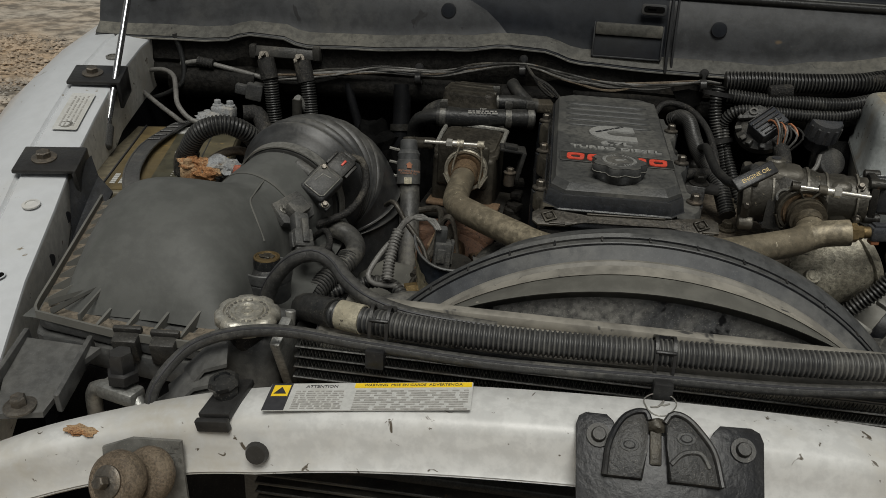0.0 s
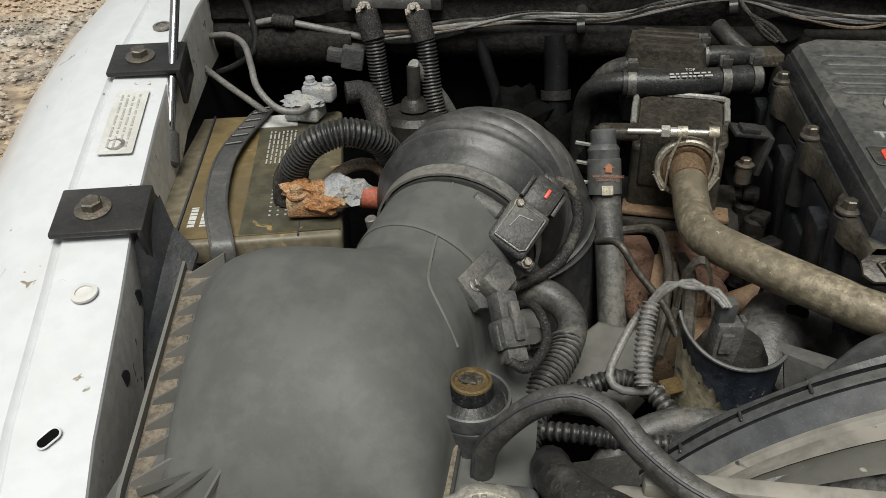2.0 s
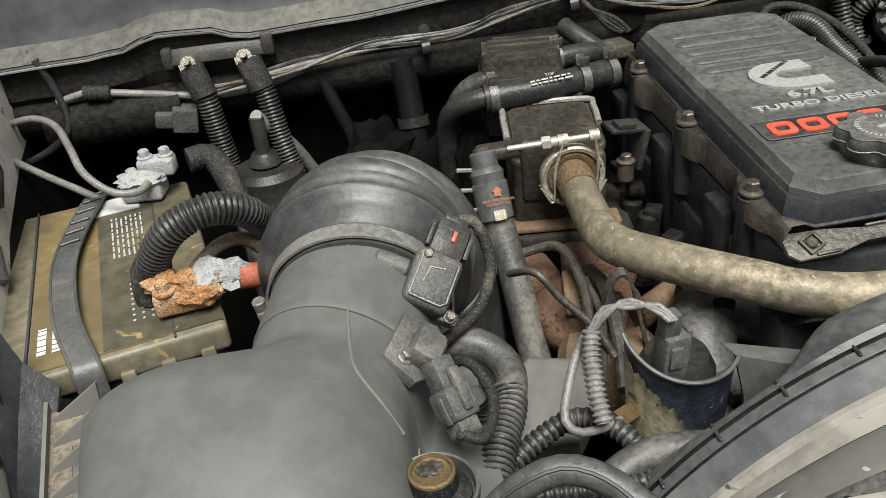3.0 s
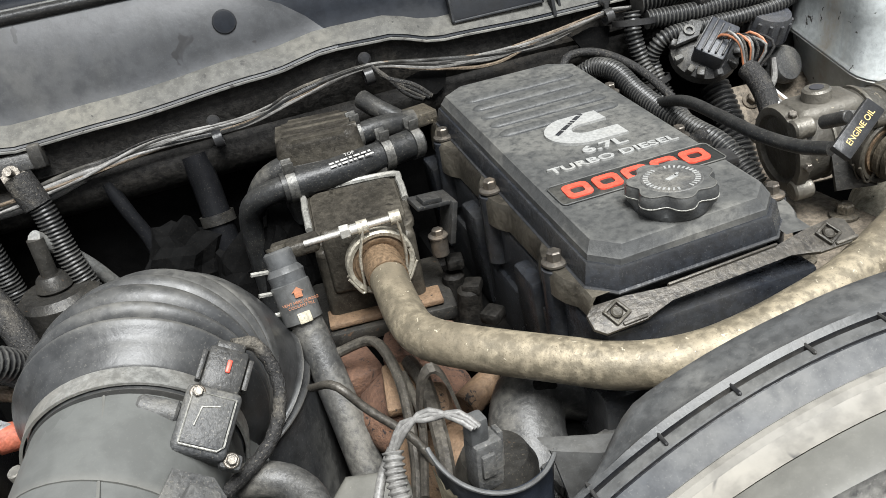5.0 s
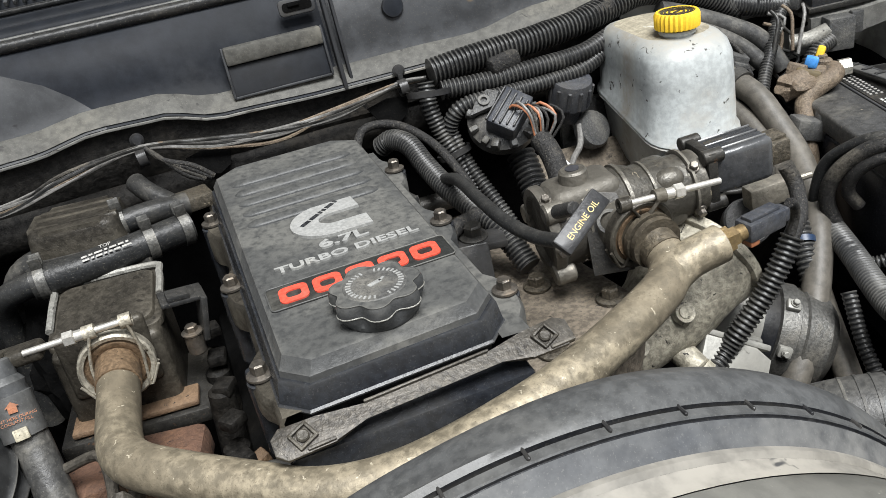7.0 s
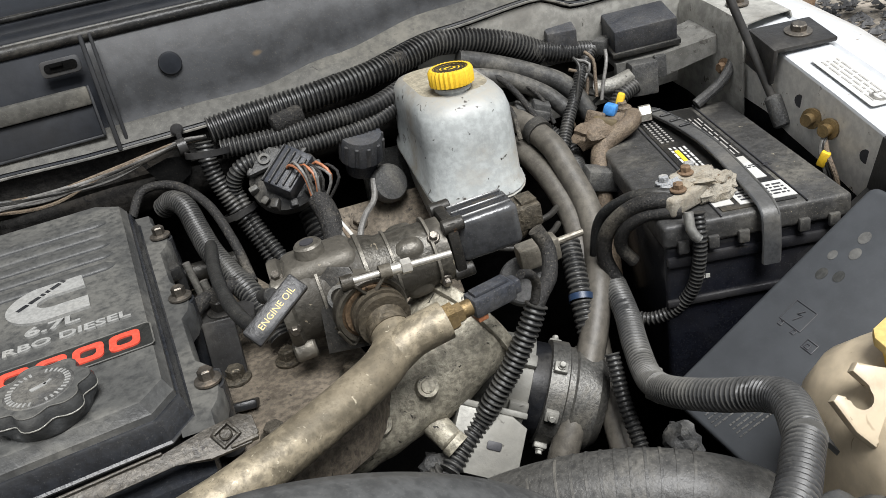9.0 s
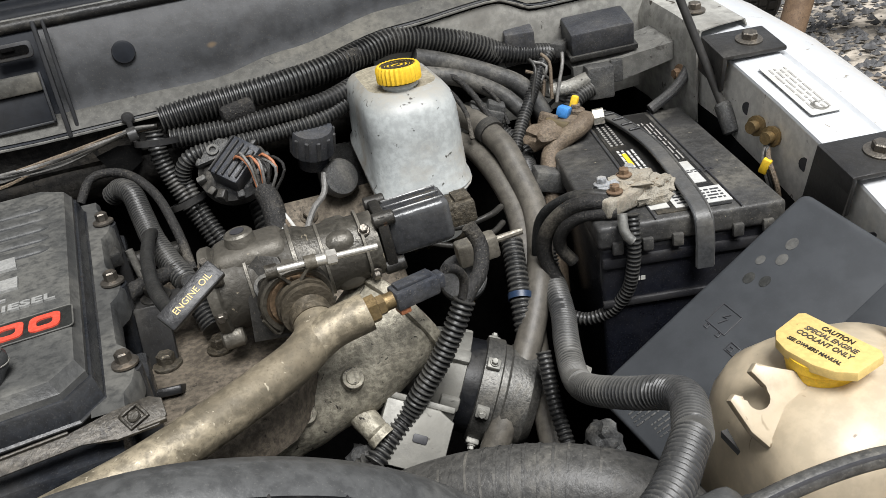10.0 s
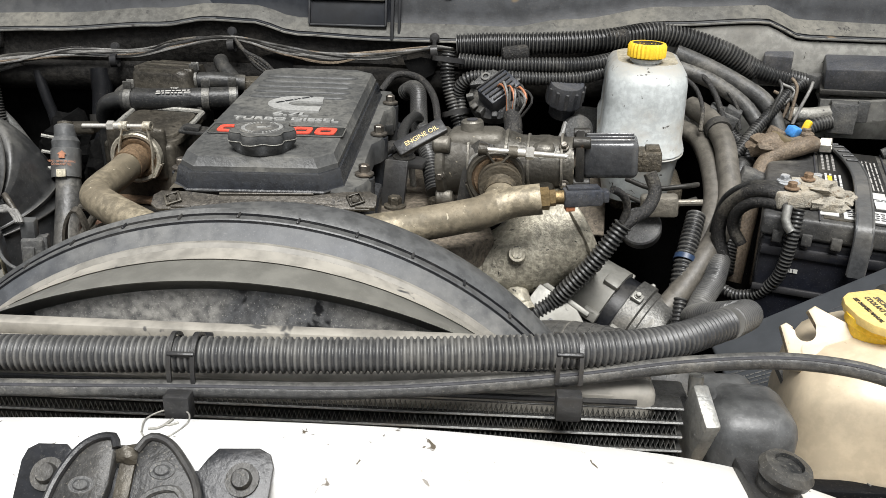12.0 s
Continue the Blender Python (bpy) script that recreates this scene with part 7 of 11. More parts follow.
# ---- engine ----
def valve_cover():
    v = thing("engine_cover", (0.12, 1.18, 0.95), "dusty black engine cover with ribbed top and red badge strip", "engine cover")
    x0, x1, y0, y1 = 0.036, 0.208, 0.996, 1.392
    c = 0.018

    def octagon(g, cf=1.0):
        k = c * cf
        return [(x0 - g + k, y0 - g), (x1 + g - k, y0 - g + 0.005), (x1 + g, y0 - g + 0.006 + k), (x1 + g, y1 + g - k), (x1 + g - k * 1.3, y1 + g), (x0 - g + k * 1.3, y1 + g), (x0 - g, y1 + g - k), (x0 - g, y0 - g + k)]

    tilt = lambda y: 0.019 * (y - y0) / (y1 - y0)

    def loft(bm, rings, cap=True):
        vs = [[bm.verts.new((x, y, z + tilt(y))) for x, y in octagon(g, cf)] for g, z, cf in rings]
        for a, b in zip(vs, vs[1:]):
            for i in range(8):
                bm.faces.new((a[i], a[(i + 1) % 8], b[(i + 1) % 8], b[i]))
        if cap:
            bm.faces.new(vs[-1])

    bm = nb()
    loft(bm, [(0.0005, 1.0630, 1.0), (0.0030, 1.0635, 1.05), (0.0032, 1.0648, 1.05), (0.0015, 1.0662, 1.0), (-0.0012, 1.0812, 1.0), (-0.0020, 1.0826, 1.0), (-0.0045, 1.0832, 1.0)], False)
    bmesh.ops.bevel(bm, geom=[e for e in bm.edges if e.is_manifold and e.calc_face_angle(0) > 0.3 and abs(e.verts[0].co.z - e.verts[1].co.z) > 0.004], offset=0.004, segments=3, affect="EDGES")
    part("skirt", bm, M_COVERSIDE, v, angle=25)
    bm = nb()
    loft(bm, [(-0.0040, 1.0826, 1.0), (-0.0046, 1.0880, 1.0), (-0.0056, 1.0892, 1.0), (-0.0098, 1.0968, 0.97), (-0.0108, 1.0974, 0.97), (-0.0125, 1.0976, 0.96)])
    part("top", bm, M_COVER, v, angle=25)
    # low ribs on the rear half
    for y in (1.233, 1.258, 1.2825, 1.3075, 1.333):
        bm = nb()
        z = 1.0976 + tilt(y)
        xs = [0.0565, 0.0580, 0.0605, 0.0650] + [0.075 + 0.010 * k for k in range(10)] + [0.1750, 0.1795, 0.1820, 0.1835]
        rows = []
        for i, x in enumerate(xs):
            e = min(1.0, (min(x - 0.0560, 0.1840 - x) / 0.0085)) ** 0.5
            rows.append([(x, y + 0.0082 * e * math.cos(radians(a)), z - 0.0012 + 0.0046 * e * math.sin(radians(a)) ** 0.8) for a in range(0, 181, 18)])
        sheet(bm, rows)
        part("rib", bm, M_COVER, v)
    m = Matrix.Translation((0.121, 1.1075, 1.0979 + tilt(1.1075))) @ pose(0, 0, 0, math.degrees(math.atan(0.019 / 0.396)), 0, 0)
    # badge strip: plain red blocks on a dark field inside a thin raised frame
    mb = m @ Matrix.Translation((0.004, -0.0145, 0))
    bm = nb()
    prism(bm, rounded(0.150, 0.034, 0.004), -0.001, 0.0006, mb, bevel=0.0004)
    strip_ob = part("badge_strip", bm, M_BADGE, v, "dark olive badge field")
    bm = nb()
    edge_line = [mb @ Vector((x, y, 0.0008)) for x, y in rounded(0.150, 0.034, 0.004)]
    sweep(bm, edge_line + edge_line[:2], 0.0007, 6)
    part("badge_frame", bm, M_COVER, strip_ob)
    for k in range(5):
        x = -0.0545 + 0.0272 * k
        out, hole = rounded(0.0232, 0.0225, 0.0055, 4), rounded(0.0120, 0.0105, 0.0035, 4)
        bm = nb()
        rings = [[bm.verts.new(mb @ Vector((x + p[0] + 0.05 * p[1], p[1], z))) for p in ln] for ln, z in ((out, 0.0004), (out, 0.0019), (hole, 0.0019), (hole, 0.0004))]
        for a, b in zip(rings, rings[1:]):
            for q in range(len(a)):
                bm.faces.new((a[q], a[(q + 1) % len(a)], b[(q + 1) % len(a)], b[q]))
        part("badge_block", bm, M_RED, strip_ob, "red raised block", smooth=False)
    lettering("lettering", "TURBO DIESEL", m @ Matrix.Translation((0.0045, 0.0260, 0.0006)), 0.0100, M_SILVER, v, "silver raised letters", depth=0.0010, bold=0.0004, stretch=1.36)
    lettering("lettering", "6.7L", m @ Matrix.Translation((0.006, 0.0470, 0.0006)), 0.0125, M_SILVER, v, "silver raised letters", depth=0.0010, bold=0.0006, stretch=1.45)
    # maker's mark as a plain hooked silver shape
    bm = nb()
    outer, inner = [(0.0330, 0.1215)], [(0.0350, 0.0985)]
    for k in range(25):
        a = radians(82 + 196 * k / 24)
        outer.append((0.006 + 0.0365 * math.cos(a), 0.0900 + 0.0315 * math.sin(a)))
        inner.append((0.010 + 0.0150 * math.cos(a), 0.0885 + 0.0100 * math.sin(a)))
    outer.append((0.0370, 0.0585))
    inner.append((0.0365, 0.0785))
    top = [[bm.verts.new(m @ Vector((x, y, 0.0022))) for x, y in r] for r in (outer, inner)]
    low = [[bm.verts.new(m @ Vector((x, y, -0.0005))) for x, y in r] for r in (outer, inner)]
    for i in range(len(outer) - 1):
        bm.faces.new((top[0][i], top[0][i + 1], top[1][i + 1], top[1][i]))
        bm.faces.new((top[0][i], low[0][i], low[0][i + 1], top[0][i + 1]))
        bm.faces.new((top[1][i], top[1][i + 1], low[1][i + 1], low[1][i]))
    for i in (0, -1):
        bm.faces.new((top[0][i], top[1][i], low[1][i], low[0][i]))
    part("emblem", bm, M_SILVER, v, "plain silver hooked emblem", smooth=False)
    bm = nb()
    bars(bm, m @ pose(-0.001, 0.1035, 0.0023, 0, 0, 38), 0.050, 0.0050, 1, 2, fill=0.85)
    part("emblem_print", bm, M_COVERSIDE, v)
    # filler cap
    mc = Matrix.Translation((0.123, 1.036, 1.0990 + tilt(1.036)))
    bm = nb()
    n = 72
    rings = []
    for r, z, k in ((0.029, -0.002, 0.0), (0.031, 0.002, 0.03), (0.0345, 0.006, 0.18), (0.0355, 0.010, 0.20), (0.0355, 0.016, 0.20), (0.0335, 0.0195, 0.18), (0.0250, 0.0200, 0.0), (0.0, 0.0200, 0.0)):
        ring_v = []
        for i in range(n):
            a = 2 * math.pi * i / n
            rr = r * (1 - k * (0.5 - 0.5 * math.cos(7 * a)) ** 1.5)
            ring_v.append(bm.verts.new(mc @ Vector((rr * math.cos(a), rr * math.sin(a), z))))
        rings.append(ring_v)
    for a, b in zip(rings, rings[1:]):
        for i in range(n):
            bm.faces.new((a[i], a[(i + 1) % n], b[(i + 1) % n], b[i]))
    bmesh.ops.remove_doubles(bm, verts=bm.verts[:], dist=1e-6)
    cap = part("filler_cap", bm, M_COVER, v, "black lobed oil filler cap")
    for r, z in ((0.0357, 0.0100), (0.0337, 0.0194)):
        bm = nb()
        pts = []
        for i in range(n + 1):
            a = 2 * math.pi * i / n
            rr = r * (1 - (0.20 if z < 0.015 else 0.18) * (0.5 - 0.5 * math.cos(7 * a)) ** 1.5)
            pts.append(mc @ Vector((rr * math.cos(a), rr * math.sin(a), z)))
        sweep(bm, pts, 0.0005, 6, caps=False)
        part("worn_edge", bm, M_GREYALU if z < 0.015 else M_COVER, cap, "pale worn edge" if z < 0.015 else "")
    bm = nb()
    lathe(bm, [(0, 0.0206), (0.0228, 0.0206), (0.0236, 0.0200), (0, 0.0198)], mc, 40)
    part("cap_disc", bm, M_GREYCONN, cap, "dusty grey disc")
    bm = nb()
    for k in range(34):
        if k in (8, 9, 25, 26):
            continue
        a = 2 * math.pi * k / 34
        box(bm, (0.0195 * math.cos(a), 0.0195 * math.sin(a), 0.0208), (0.0040, 0.0016, 0.0006), (0, 0, math.degrees(a)), bevel=0, m=mc)
    box(bm, (0, 0, 0.0208), (0.011, 0.004, 0.0008), (0, 0, 20), bevel=0, m=mc)
    box(bm, (0.006, 0.003, 0.0208), (0.006, 0.002, 0.0008), (0, 0, 40), bevel=0, m=mc)
    part("cap_print", bm, M_SILVER, cap, "pale ring of small print")
    return v


valve_cover()


def cover_base():
    """The cast rocker housing under the cover, with its bolted ears."""
    b = thing("rocker_housing", (0.12, 1.18, 0.85), "black dusty rocker housing with bolted ears along both sides", "rocker housing")
    bm = nb()
    box(bm, (0.122, 1.188, 1.010), (0.186, 0.420, 0.066), bevel=0.005, seg=2)
    part("housing", bm, M_COVERSIDE, b)
    for nm, c, z in (("skirt", (0.122, 1.188, 0.93), (0.196, 0.436, 0.12)), ("gasket_rail", (0.122, 1.200, 1.055), (0.150, 0.370, 0.030))):
        bm = nb()
        box(bm, c, z, bevel=0.004, seg=2)
        part(nm, bm, M_COVERSIDE, b)
    for side, x in ((-1, 0.031), (1, 0.224)):
        bm = nb()
        ys = [0.998 + 0.40 * i / 40 for i in range(41)]
        rows = []
        for y in ys:
            w = 0.006 + 0.011 * max(0.0, math.cos((y - 1.053) / 0.1405 * 2 * math.pi)) ** 0.6
            rows.append([(x - side * 0.022, y, 1.0658 + 0.045 * (y - 1.0)), (x + side * (w - 0.008), y, 1.0648 + 0.045 * (y - 1.0)), (x + side * (w - 0.005), y, 1.060 + 0.045 * (y - 1.0)), (x + side * (w - 0.005), y, 1.046)])
        sheet(bm, rows, 0.003, (-side, 0, 0))
        part("ear_flange", bm, M_OILY if side < 0 else M_COVER, b, "brown dusty flange")
        for y in (1.053, 1.1935, 1.334):
            bm = nb()
            hexbolt(bm, (x + side * 0.003, y, 1.0660 + 0.045 * (y - 1.0)), (0, 0, 1), 0.0062, 0.0085, 1.7)
            part("bolt", bm, M_BOLT, b)
            bm = nb()
            cyl(bm, (x + side * 0.003, y, 1.0), (x + side * 0.003, y, 1.0635 + 0.045 * (y - 1.0)), 0.011, 0.0115, 18, 0.001)
            part("boss", bm, M_COVERSIDE, b)
            bm = nb()
            box(bm, (x + side * 0.000, y + 0.048, 0.985), (0.026, 0.044, 0.105), (0, side * 3, 0), bevel=0.005)
            box(bm, (x - side * 0.002, y + 0.016, 0.975), (0.020, 0.010, 0.085), (0, side * 3, 0), bevel=0.002)
            part("buttress", bm, M_COVERSIDE, b)


cover_base()


def strap_bracket():
    s = thing("support_strap", (0.13, 0.982, 1.05), "dusty brown steel strap across the front of the engine", "bracket")
    a, b = Vector((0.042, 0.980, 1.058)), Vector((0.227, 0.987, 1.061))
    m = frame_m(a, (0.0, -0.50, 0.87), b - a)
    edge = [(-0.021, 0.006), (-0.014, 0.0120), (0.012, 0.0105), (0.046, 0.0055), (0.140, 0.0055), (0.172, 0.0105), (0.198, 0.0120), (0.206, 0.007)]
    low = [(0.206, -0.007), (0.199, -0.0125), (0.170, -0.0120), (0.148, -0.0050), (0.044, -0.0050), (0.020, -0.0125), (-0.014, -0.0125), (-0.021, -0.006)]
    bm = nb()
    prism(bm, (edge + low)[::-1], -0.0014, 0.0014, m, bevel=0.0008)
    part("strap", bm, M_STRAP, s)
    bm = nb()
    box(bm, (0.094, 0.0062, 0.0022), (0.096, 0.0022, 0.0040), bevel=0.0010, m=m)
    part("rolled_edge", bm, M_STRAP, s)
    for u in (0.0, 0.185):
        mm = m @ Matrix.Translation((u, 0, 0.0016)) @ pose(0, 0, 0, 0, 0, 24)
        bm = nb()
        for d in (-1, 1):
            box(bm, (d * 0.0068, 0, 0.0012), (0.0026, 0.0150, 0.0032), bevel=0.0009, m=mm)
            box(bm, (0, d * 0.0062, 0.0012), (0.0135, 0.0026, 0.0032), bevel=0.0009, m=mm)
        part("clip_frame", bm, M_OILY, s)
        bm = nb()
        lathe(bm, [(0, 0.0030), (0.0036, 0.0030), (0.0046, 0.0020), (0.0046, -0.016), (0, -0.016)], mm, 14)
        part("stud", bm, M_OILY, s)
        bm = nb()
        box(bm, (0.012, -0.010, 0.0006), (0.020, 0.0028, 0.0060), (0, 0, 0), bevel=0.0009, m=m @ Matrix.Translation((u - 0.002, 0, 0)))
        part("fold", bm, M_STRAP, s)


strap_bracket()


def vband(parent, c, ax, r, b0, b1, material, label):
    """A band clamp round a flanged joint: ring with a dark gap, two wire trunnions and a bolt from b0 to b1."""
    m = frame_m(c, ax, (1, 0, 0))
    bm = nb()
    lathe(bm, [(r - 0.0045, -0.0055), (r - 0.001, -0.0068), (r + 0.0008, -0.005), (r + 0.0010, -0.002), (r + 0.0010, 0.004), (r - 0.001, 0.0068), (r - 0.0045, 0.0055), (r - 0.0045, -0.0055)], m, 56)
    cl = part("band_clamp", bm, material, parent, label)
    bm = nb()
    lathe(bm, [(r - 0.0145, -0.0020), (r - 0.0095, -0.0050), (r - 0.0075, -0.0050), (r - 0.0070, -0.0030), (r - 0.0045, -0.0020)], m, 48)
    part("flange_lip", bm, M_COLLAR, cl)
    bm = nb()
    cyl(bm, b0, b1, 0.0030, 0.0030, 12)
    d = (Vector(b1) - Vector(b0)).normalized()
    n0 = Vector(b0).lerp(Vector(b1), 0.38)
    cyl(bm, n0, n0 + d * 0.009, 0.0068, 0.0068, 6, 0.0006)
    cyl(bm, n0 + d * 0.009, n0 + d * 0.019, 0.0050, 0.0050, 14, 0.0005)
    part("clamp_bolt", bm, M_BRIGHT, cl, "bright clamp bolt")
    for f, side in ((0.62, -1), (0.97, 1)):
        e = Vector(b0).lerp(Vector(b1), f)
        bm = nb()
        ring(bm, e, d, 0.0034, 0.0030, 0.010, 18)
        for o in (-0.004, 0.004):
            a0 = radians(90 - side * 38)
            foot = m @ Vector((r * math.cos(a0) + 0.0, r * math.sin(a0), o - 0.003))
            low = m @ Vector(((r + 0.002) * math.cos(radians(90 - side * 78)), (r + 0.002) * math.sin(radians(90 - side * 78)), o - 0.003))
            sweep(bm, smooth_path([e + Vector((0, -0.005, 0.002)), e.lerp(foot, 0.5) + Vector((side * 0.004, -0.003, 0.002)), foot + Vector((side * 0.0015, 0, 0)), low], 0.003), 0.0013, 8)
        part("trunnion", bm, material, cl)


def exhaust_pipe():
    """The crossover pipe with its clamps."""
    p = thing("exhaust_gas_pipe", (0.1, 1.0, 1.0), "stained steel exhaust gas pipe crossing in front of the engine", "pipe")
    main = [(-0.085, 1.222, 1.030), (-0.0855, 1.190, 1.030), (-0.087, 1.150, 1.026), (-0.088, 1.110, 1.025), (-0.0855, 1.082, 1.025), (-0.076, 1.061, 1.026), (-0.060, 1.042, 1.027), (-0.033, 1.017, 1.027), (0.002, 0.987, 1.027), (0.031, 0.963, 1.027), (0.062, 0.948, 1.028), (0.096, 0.942, 1.029), (0.132, 0.943, 1.031), (0.172, 0.949, 1.033), (0.222, 0.961, 1.035), (0.278, 0.984, 1.037), (0.328, 1.008, 1.039), (0.358, 1.026, 1.041), (0.374, 1.046, 1.046), (0.375, 1.072, 1.056)]
    bm = nb()
    hose(bm, main, 0.0178, 24, 0.006)
    part("pipe", bm, M_EGR, p, angle=80)
    bm = nb()
    hose(bm, [(0.362, 1.030, 1.040), (0.386, 1.036, 1.048), (0.418, 1.035, 1.054)], 0.0168, 22, 0.006)
    part("branch", bm, M_EGR, p, angle=80)
    bm = nb()
    lathe(bm, [(0, 0), (0.0125, 0), (0.0125, 0.009), (0.009, 0.010), (0.009, 0.016), (0, 0.016)], frame_m((0.417, 1.035, 1.054), (1, 0.02, 0.10)), 6)
    part("sensor_nut", bm, M_BRASS, p)
    # bellows and clamp where the pipe meets the valve
    bm = nb()
    d = Vector((-0.02, 1, 0.06))
    for k, (r, o) in enumerate(((0.0235, 0.000), (0.0245, 0.009), (0.0255, 0.018))):
        ring(bm, Vector((0.375, 1.066, 1.056)) + d * o, d, r - 0.010, 0.010, 0.006, 28)
    part("bellows", bm, M_SOOT, p, "sooty bellows")
    bm = nb()
    hose(bm, [(0.3752, 1.054, 1.0495), (0.3752, 1.062, 1.0520), (0.3750, 1.073, 1.0562)], 0.0184, 24, 0.003)
    part("sooty_end", bm, M_SOOT, p, "oily soot-stained end of the pipe", angle=80)
    vband(p, Vector((0.3700, 1.084, 1.0605)), Vector((-0.02, 1, 0.06)), 0.0315, Vector((0.446, 1.072, 1.0905)), Vector((0.352, 1.080, 1.0935)), M_OILY, "grimy band clamp")
    # V-band clamp at the cooler end: two flanges, the band, its trunnions and long bolt
    vband(p, Vector((-0.0855, 1.204, 1.031)), Vector((0.02, 1, -0.03)), 0.0320, Vector((-0.150, 1.203, 1.0700)), Vector((-0.062, 1.198, 1.0735)), M_VBAND, "pale steel band clamp")
    bm = nb()
    hose(bm, [(-0.0855, 1.222, 1.031), (-0.0857, 1.190, 1.030), (-0.0860, 1.172, 1.0285)], 0.0190, 28, 0.004)
    part("rusty_collar", bm, M_COLLAR, p, "heat-browned collar of the pipe", angle=80)


exhaust_pipe()


def exhaust_sensor():
    s = thing("exhaust_sensor", (0.45, 1.03, 1.06), "grey plug on a brass exhaust sensor", "sensor")
    m = frame_m((0.432, 1.035, 1.056), (1, 0.12, 0.04), (0, 0, 1))
    bm = nb()
    lathe(bm, [(0, 0), (0.0075, 0), (0.0075, 0.010), (0, 0.010)], m, 14)
    part("stem", bm, M_BRASS, s)
    bm = nb()
    box(bm, (0, 0, 0.030), (0.018, 0.020, 0.042), bevel=0.003, m=m)
    box(bm, (0.010, 0, 0.030), (0.004, 0.012, 0.034), bevel=0.001, m=m)
    box(bm, (0, 0, 0.054), (0.013, 0.014, 0.008), bevel=0.002, m=m)
    part("plug", bm, M_BLUEGREY, s)
    bm = nb()
    box(bm, (-0.011, 0.002, 0.016), (0.006, 0.012, 0.010), bevel=0.001, m=m)
    part("lock_tab", bm, M_ORANGE, s, "orange lock tab")


exhaust_sensor()


def egr_cooler():
    e = thing("exhaust_gas_cooler", (-0.09, 1.27, 0.93), "brown dusty metal cooler box with a flanged lid", "cooler")
    m = Matrix.Translation((-0.088, 1.272, 0.0)) @ pose(0, 0, 0, 0, 0, -6)
    bm = nb()
    box(bm, (0, 0, 0.996), (0.098, 0.096, 0.096), bevel=0.008, seg=3, m=m)
    box(bm, (0, -0.046, 1.03), (0.080, 0.012, 0.070), bevel=0.010, seg=3, m=m)
    part("body", bm, M_OILY, e)
    bm = nb()
    ml = m @ Matrix.Translation((0, 0.008, 0)) @ pose(0, 0, 1.052, 9, 0, 0)
    prism(bm, rounded(0.104, 0.094, 0.014), -0.006, 0.001, ml, bevel=0.003)
    prism(bm, rounded(0.090, 0.080, 0.012), 0.000, 0.006, ml, bevel=0.003)
    part("lid", bm, M_OILY, e)
    bm = nb()
    sweep(bm, smooth_path([ml @ Vector(p) for p in ((-0.050, -0.02, 0.003), (-0.050, 0.030, 0.004), (-0.042, 0.044, 0.005), (0.042, 0.044, 0.005), (0.050, 0.030, 0.004), (0.050, -0.005, 0.003))], 0.005), 0.0036, 8)
    part("rim", bm, M_GREYALU, e, "pale rim of the lid")
    bm = nb()
    box(bm, (0.005, -0.015, 0.955), (0.14, 0.11, 0.016), bevel=0.004, m=m)
    part("base_flange", bm, M_DARKMETAL, e)
    bm = nb()
    box(bm, (0.005, -0.05, 0.968), (0.115, 0.03, 0.006), bevel=0.002, m=m)
    part("dirt_shelf", bm, M_TANRUST, e)
    # loom bracket on the right
    bm = nb()
    box(bm, (0.072, -0.022, 1.058), (0.040, 0.030, 0.005), (0, 6, 12), bevel=0.0015, m=m)
    box(bm, (0.086, -0.024, 1.036), (0.006, 0.030, 0.045), (0, 12, 12), bevel=0.0015, m=m)
    box(bm, (0.070, -0.028, 1.063), (0.020, 0.018, 0.006), (0, 6, 12), bevel=0.001, m=m)
    part("bracket", bm, M_PLASTIC, e)
    bm = nb()
    cyl(bm, m @ Vector((0.072, -0.030, 1.000)), m @ Vector((0.072, -0.030, 1.022)), 0.009, 0.009, 12, 0.002)
    hexbolt(bm, m @ Vector((0.072, -0.030, 1.022)), (0, 0, 1), 0.006, 0.006)
    part("bolt", bm, M_BOLT, e)


egr_cooler()


def rear_valve_box():
    b = thing("intake_valve_box", (-0.10, 1.38, 1.03), "brown dusty ribbed valve box at the back of the engine", "valve box")
    m = Matrix.Translation((-0.098, 1.383, 0.0)) @ pose(0, 0, 0, 0, 0, -8)
    bm = nb()
    prism(bm, rounded(0.098, 0.078, 0.016), 1.02, 1.088, m, bevel=0.004)
    part("body", bm, M_PLASTIC, b)
    bm = nb()
    prism(bm, rounded(0.094, 0.074, 0.016), 1.087, 1.114, m, bevel=0.010, seg=4, top_inset=0.004)
    part("cap", bm, M_OILY, b, "dusty ridged cap")
    for k in range(3):
        bm = nb()
        box(bm, (0, -0.018 + 0.018 * k, 1.1140), (0.074, 0.006, 0.003), bevel=0.0012, m=m)
        part("ridge", bm, M_OILY, b)
    bm = nb()
    box(bm, (0.052, -0.03, 1.06), (0.03, 0.03, 0.03), bevel=0.006, m=m)
    part("lug", bm, M_PLASTIC, b)


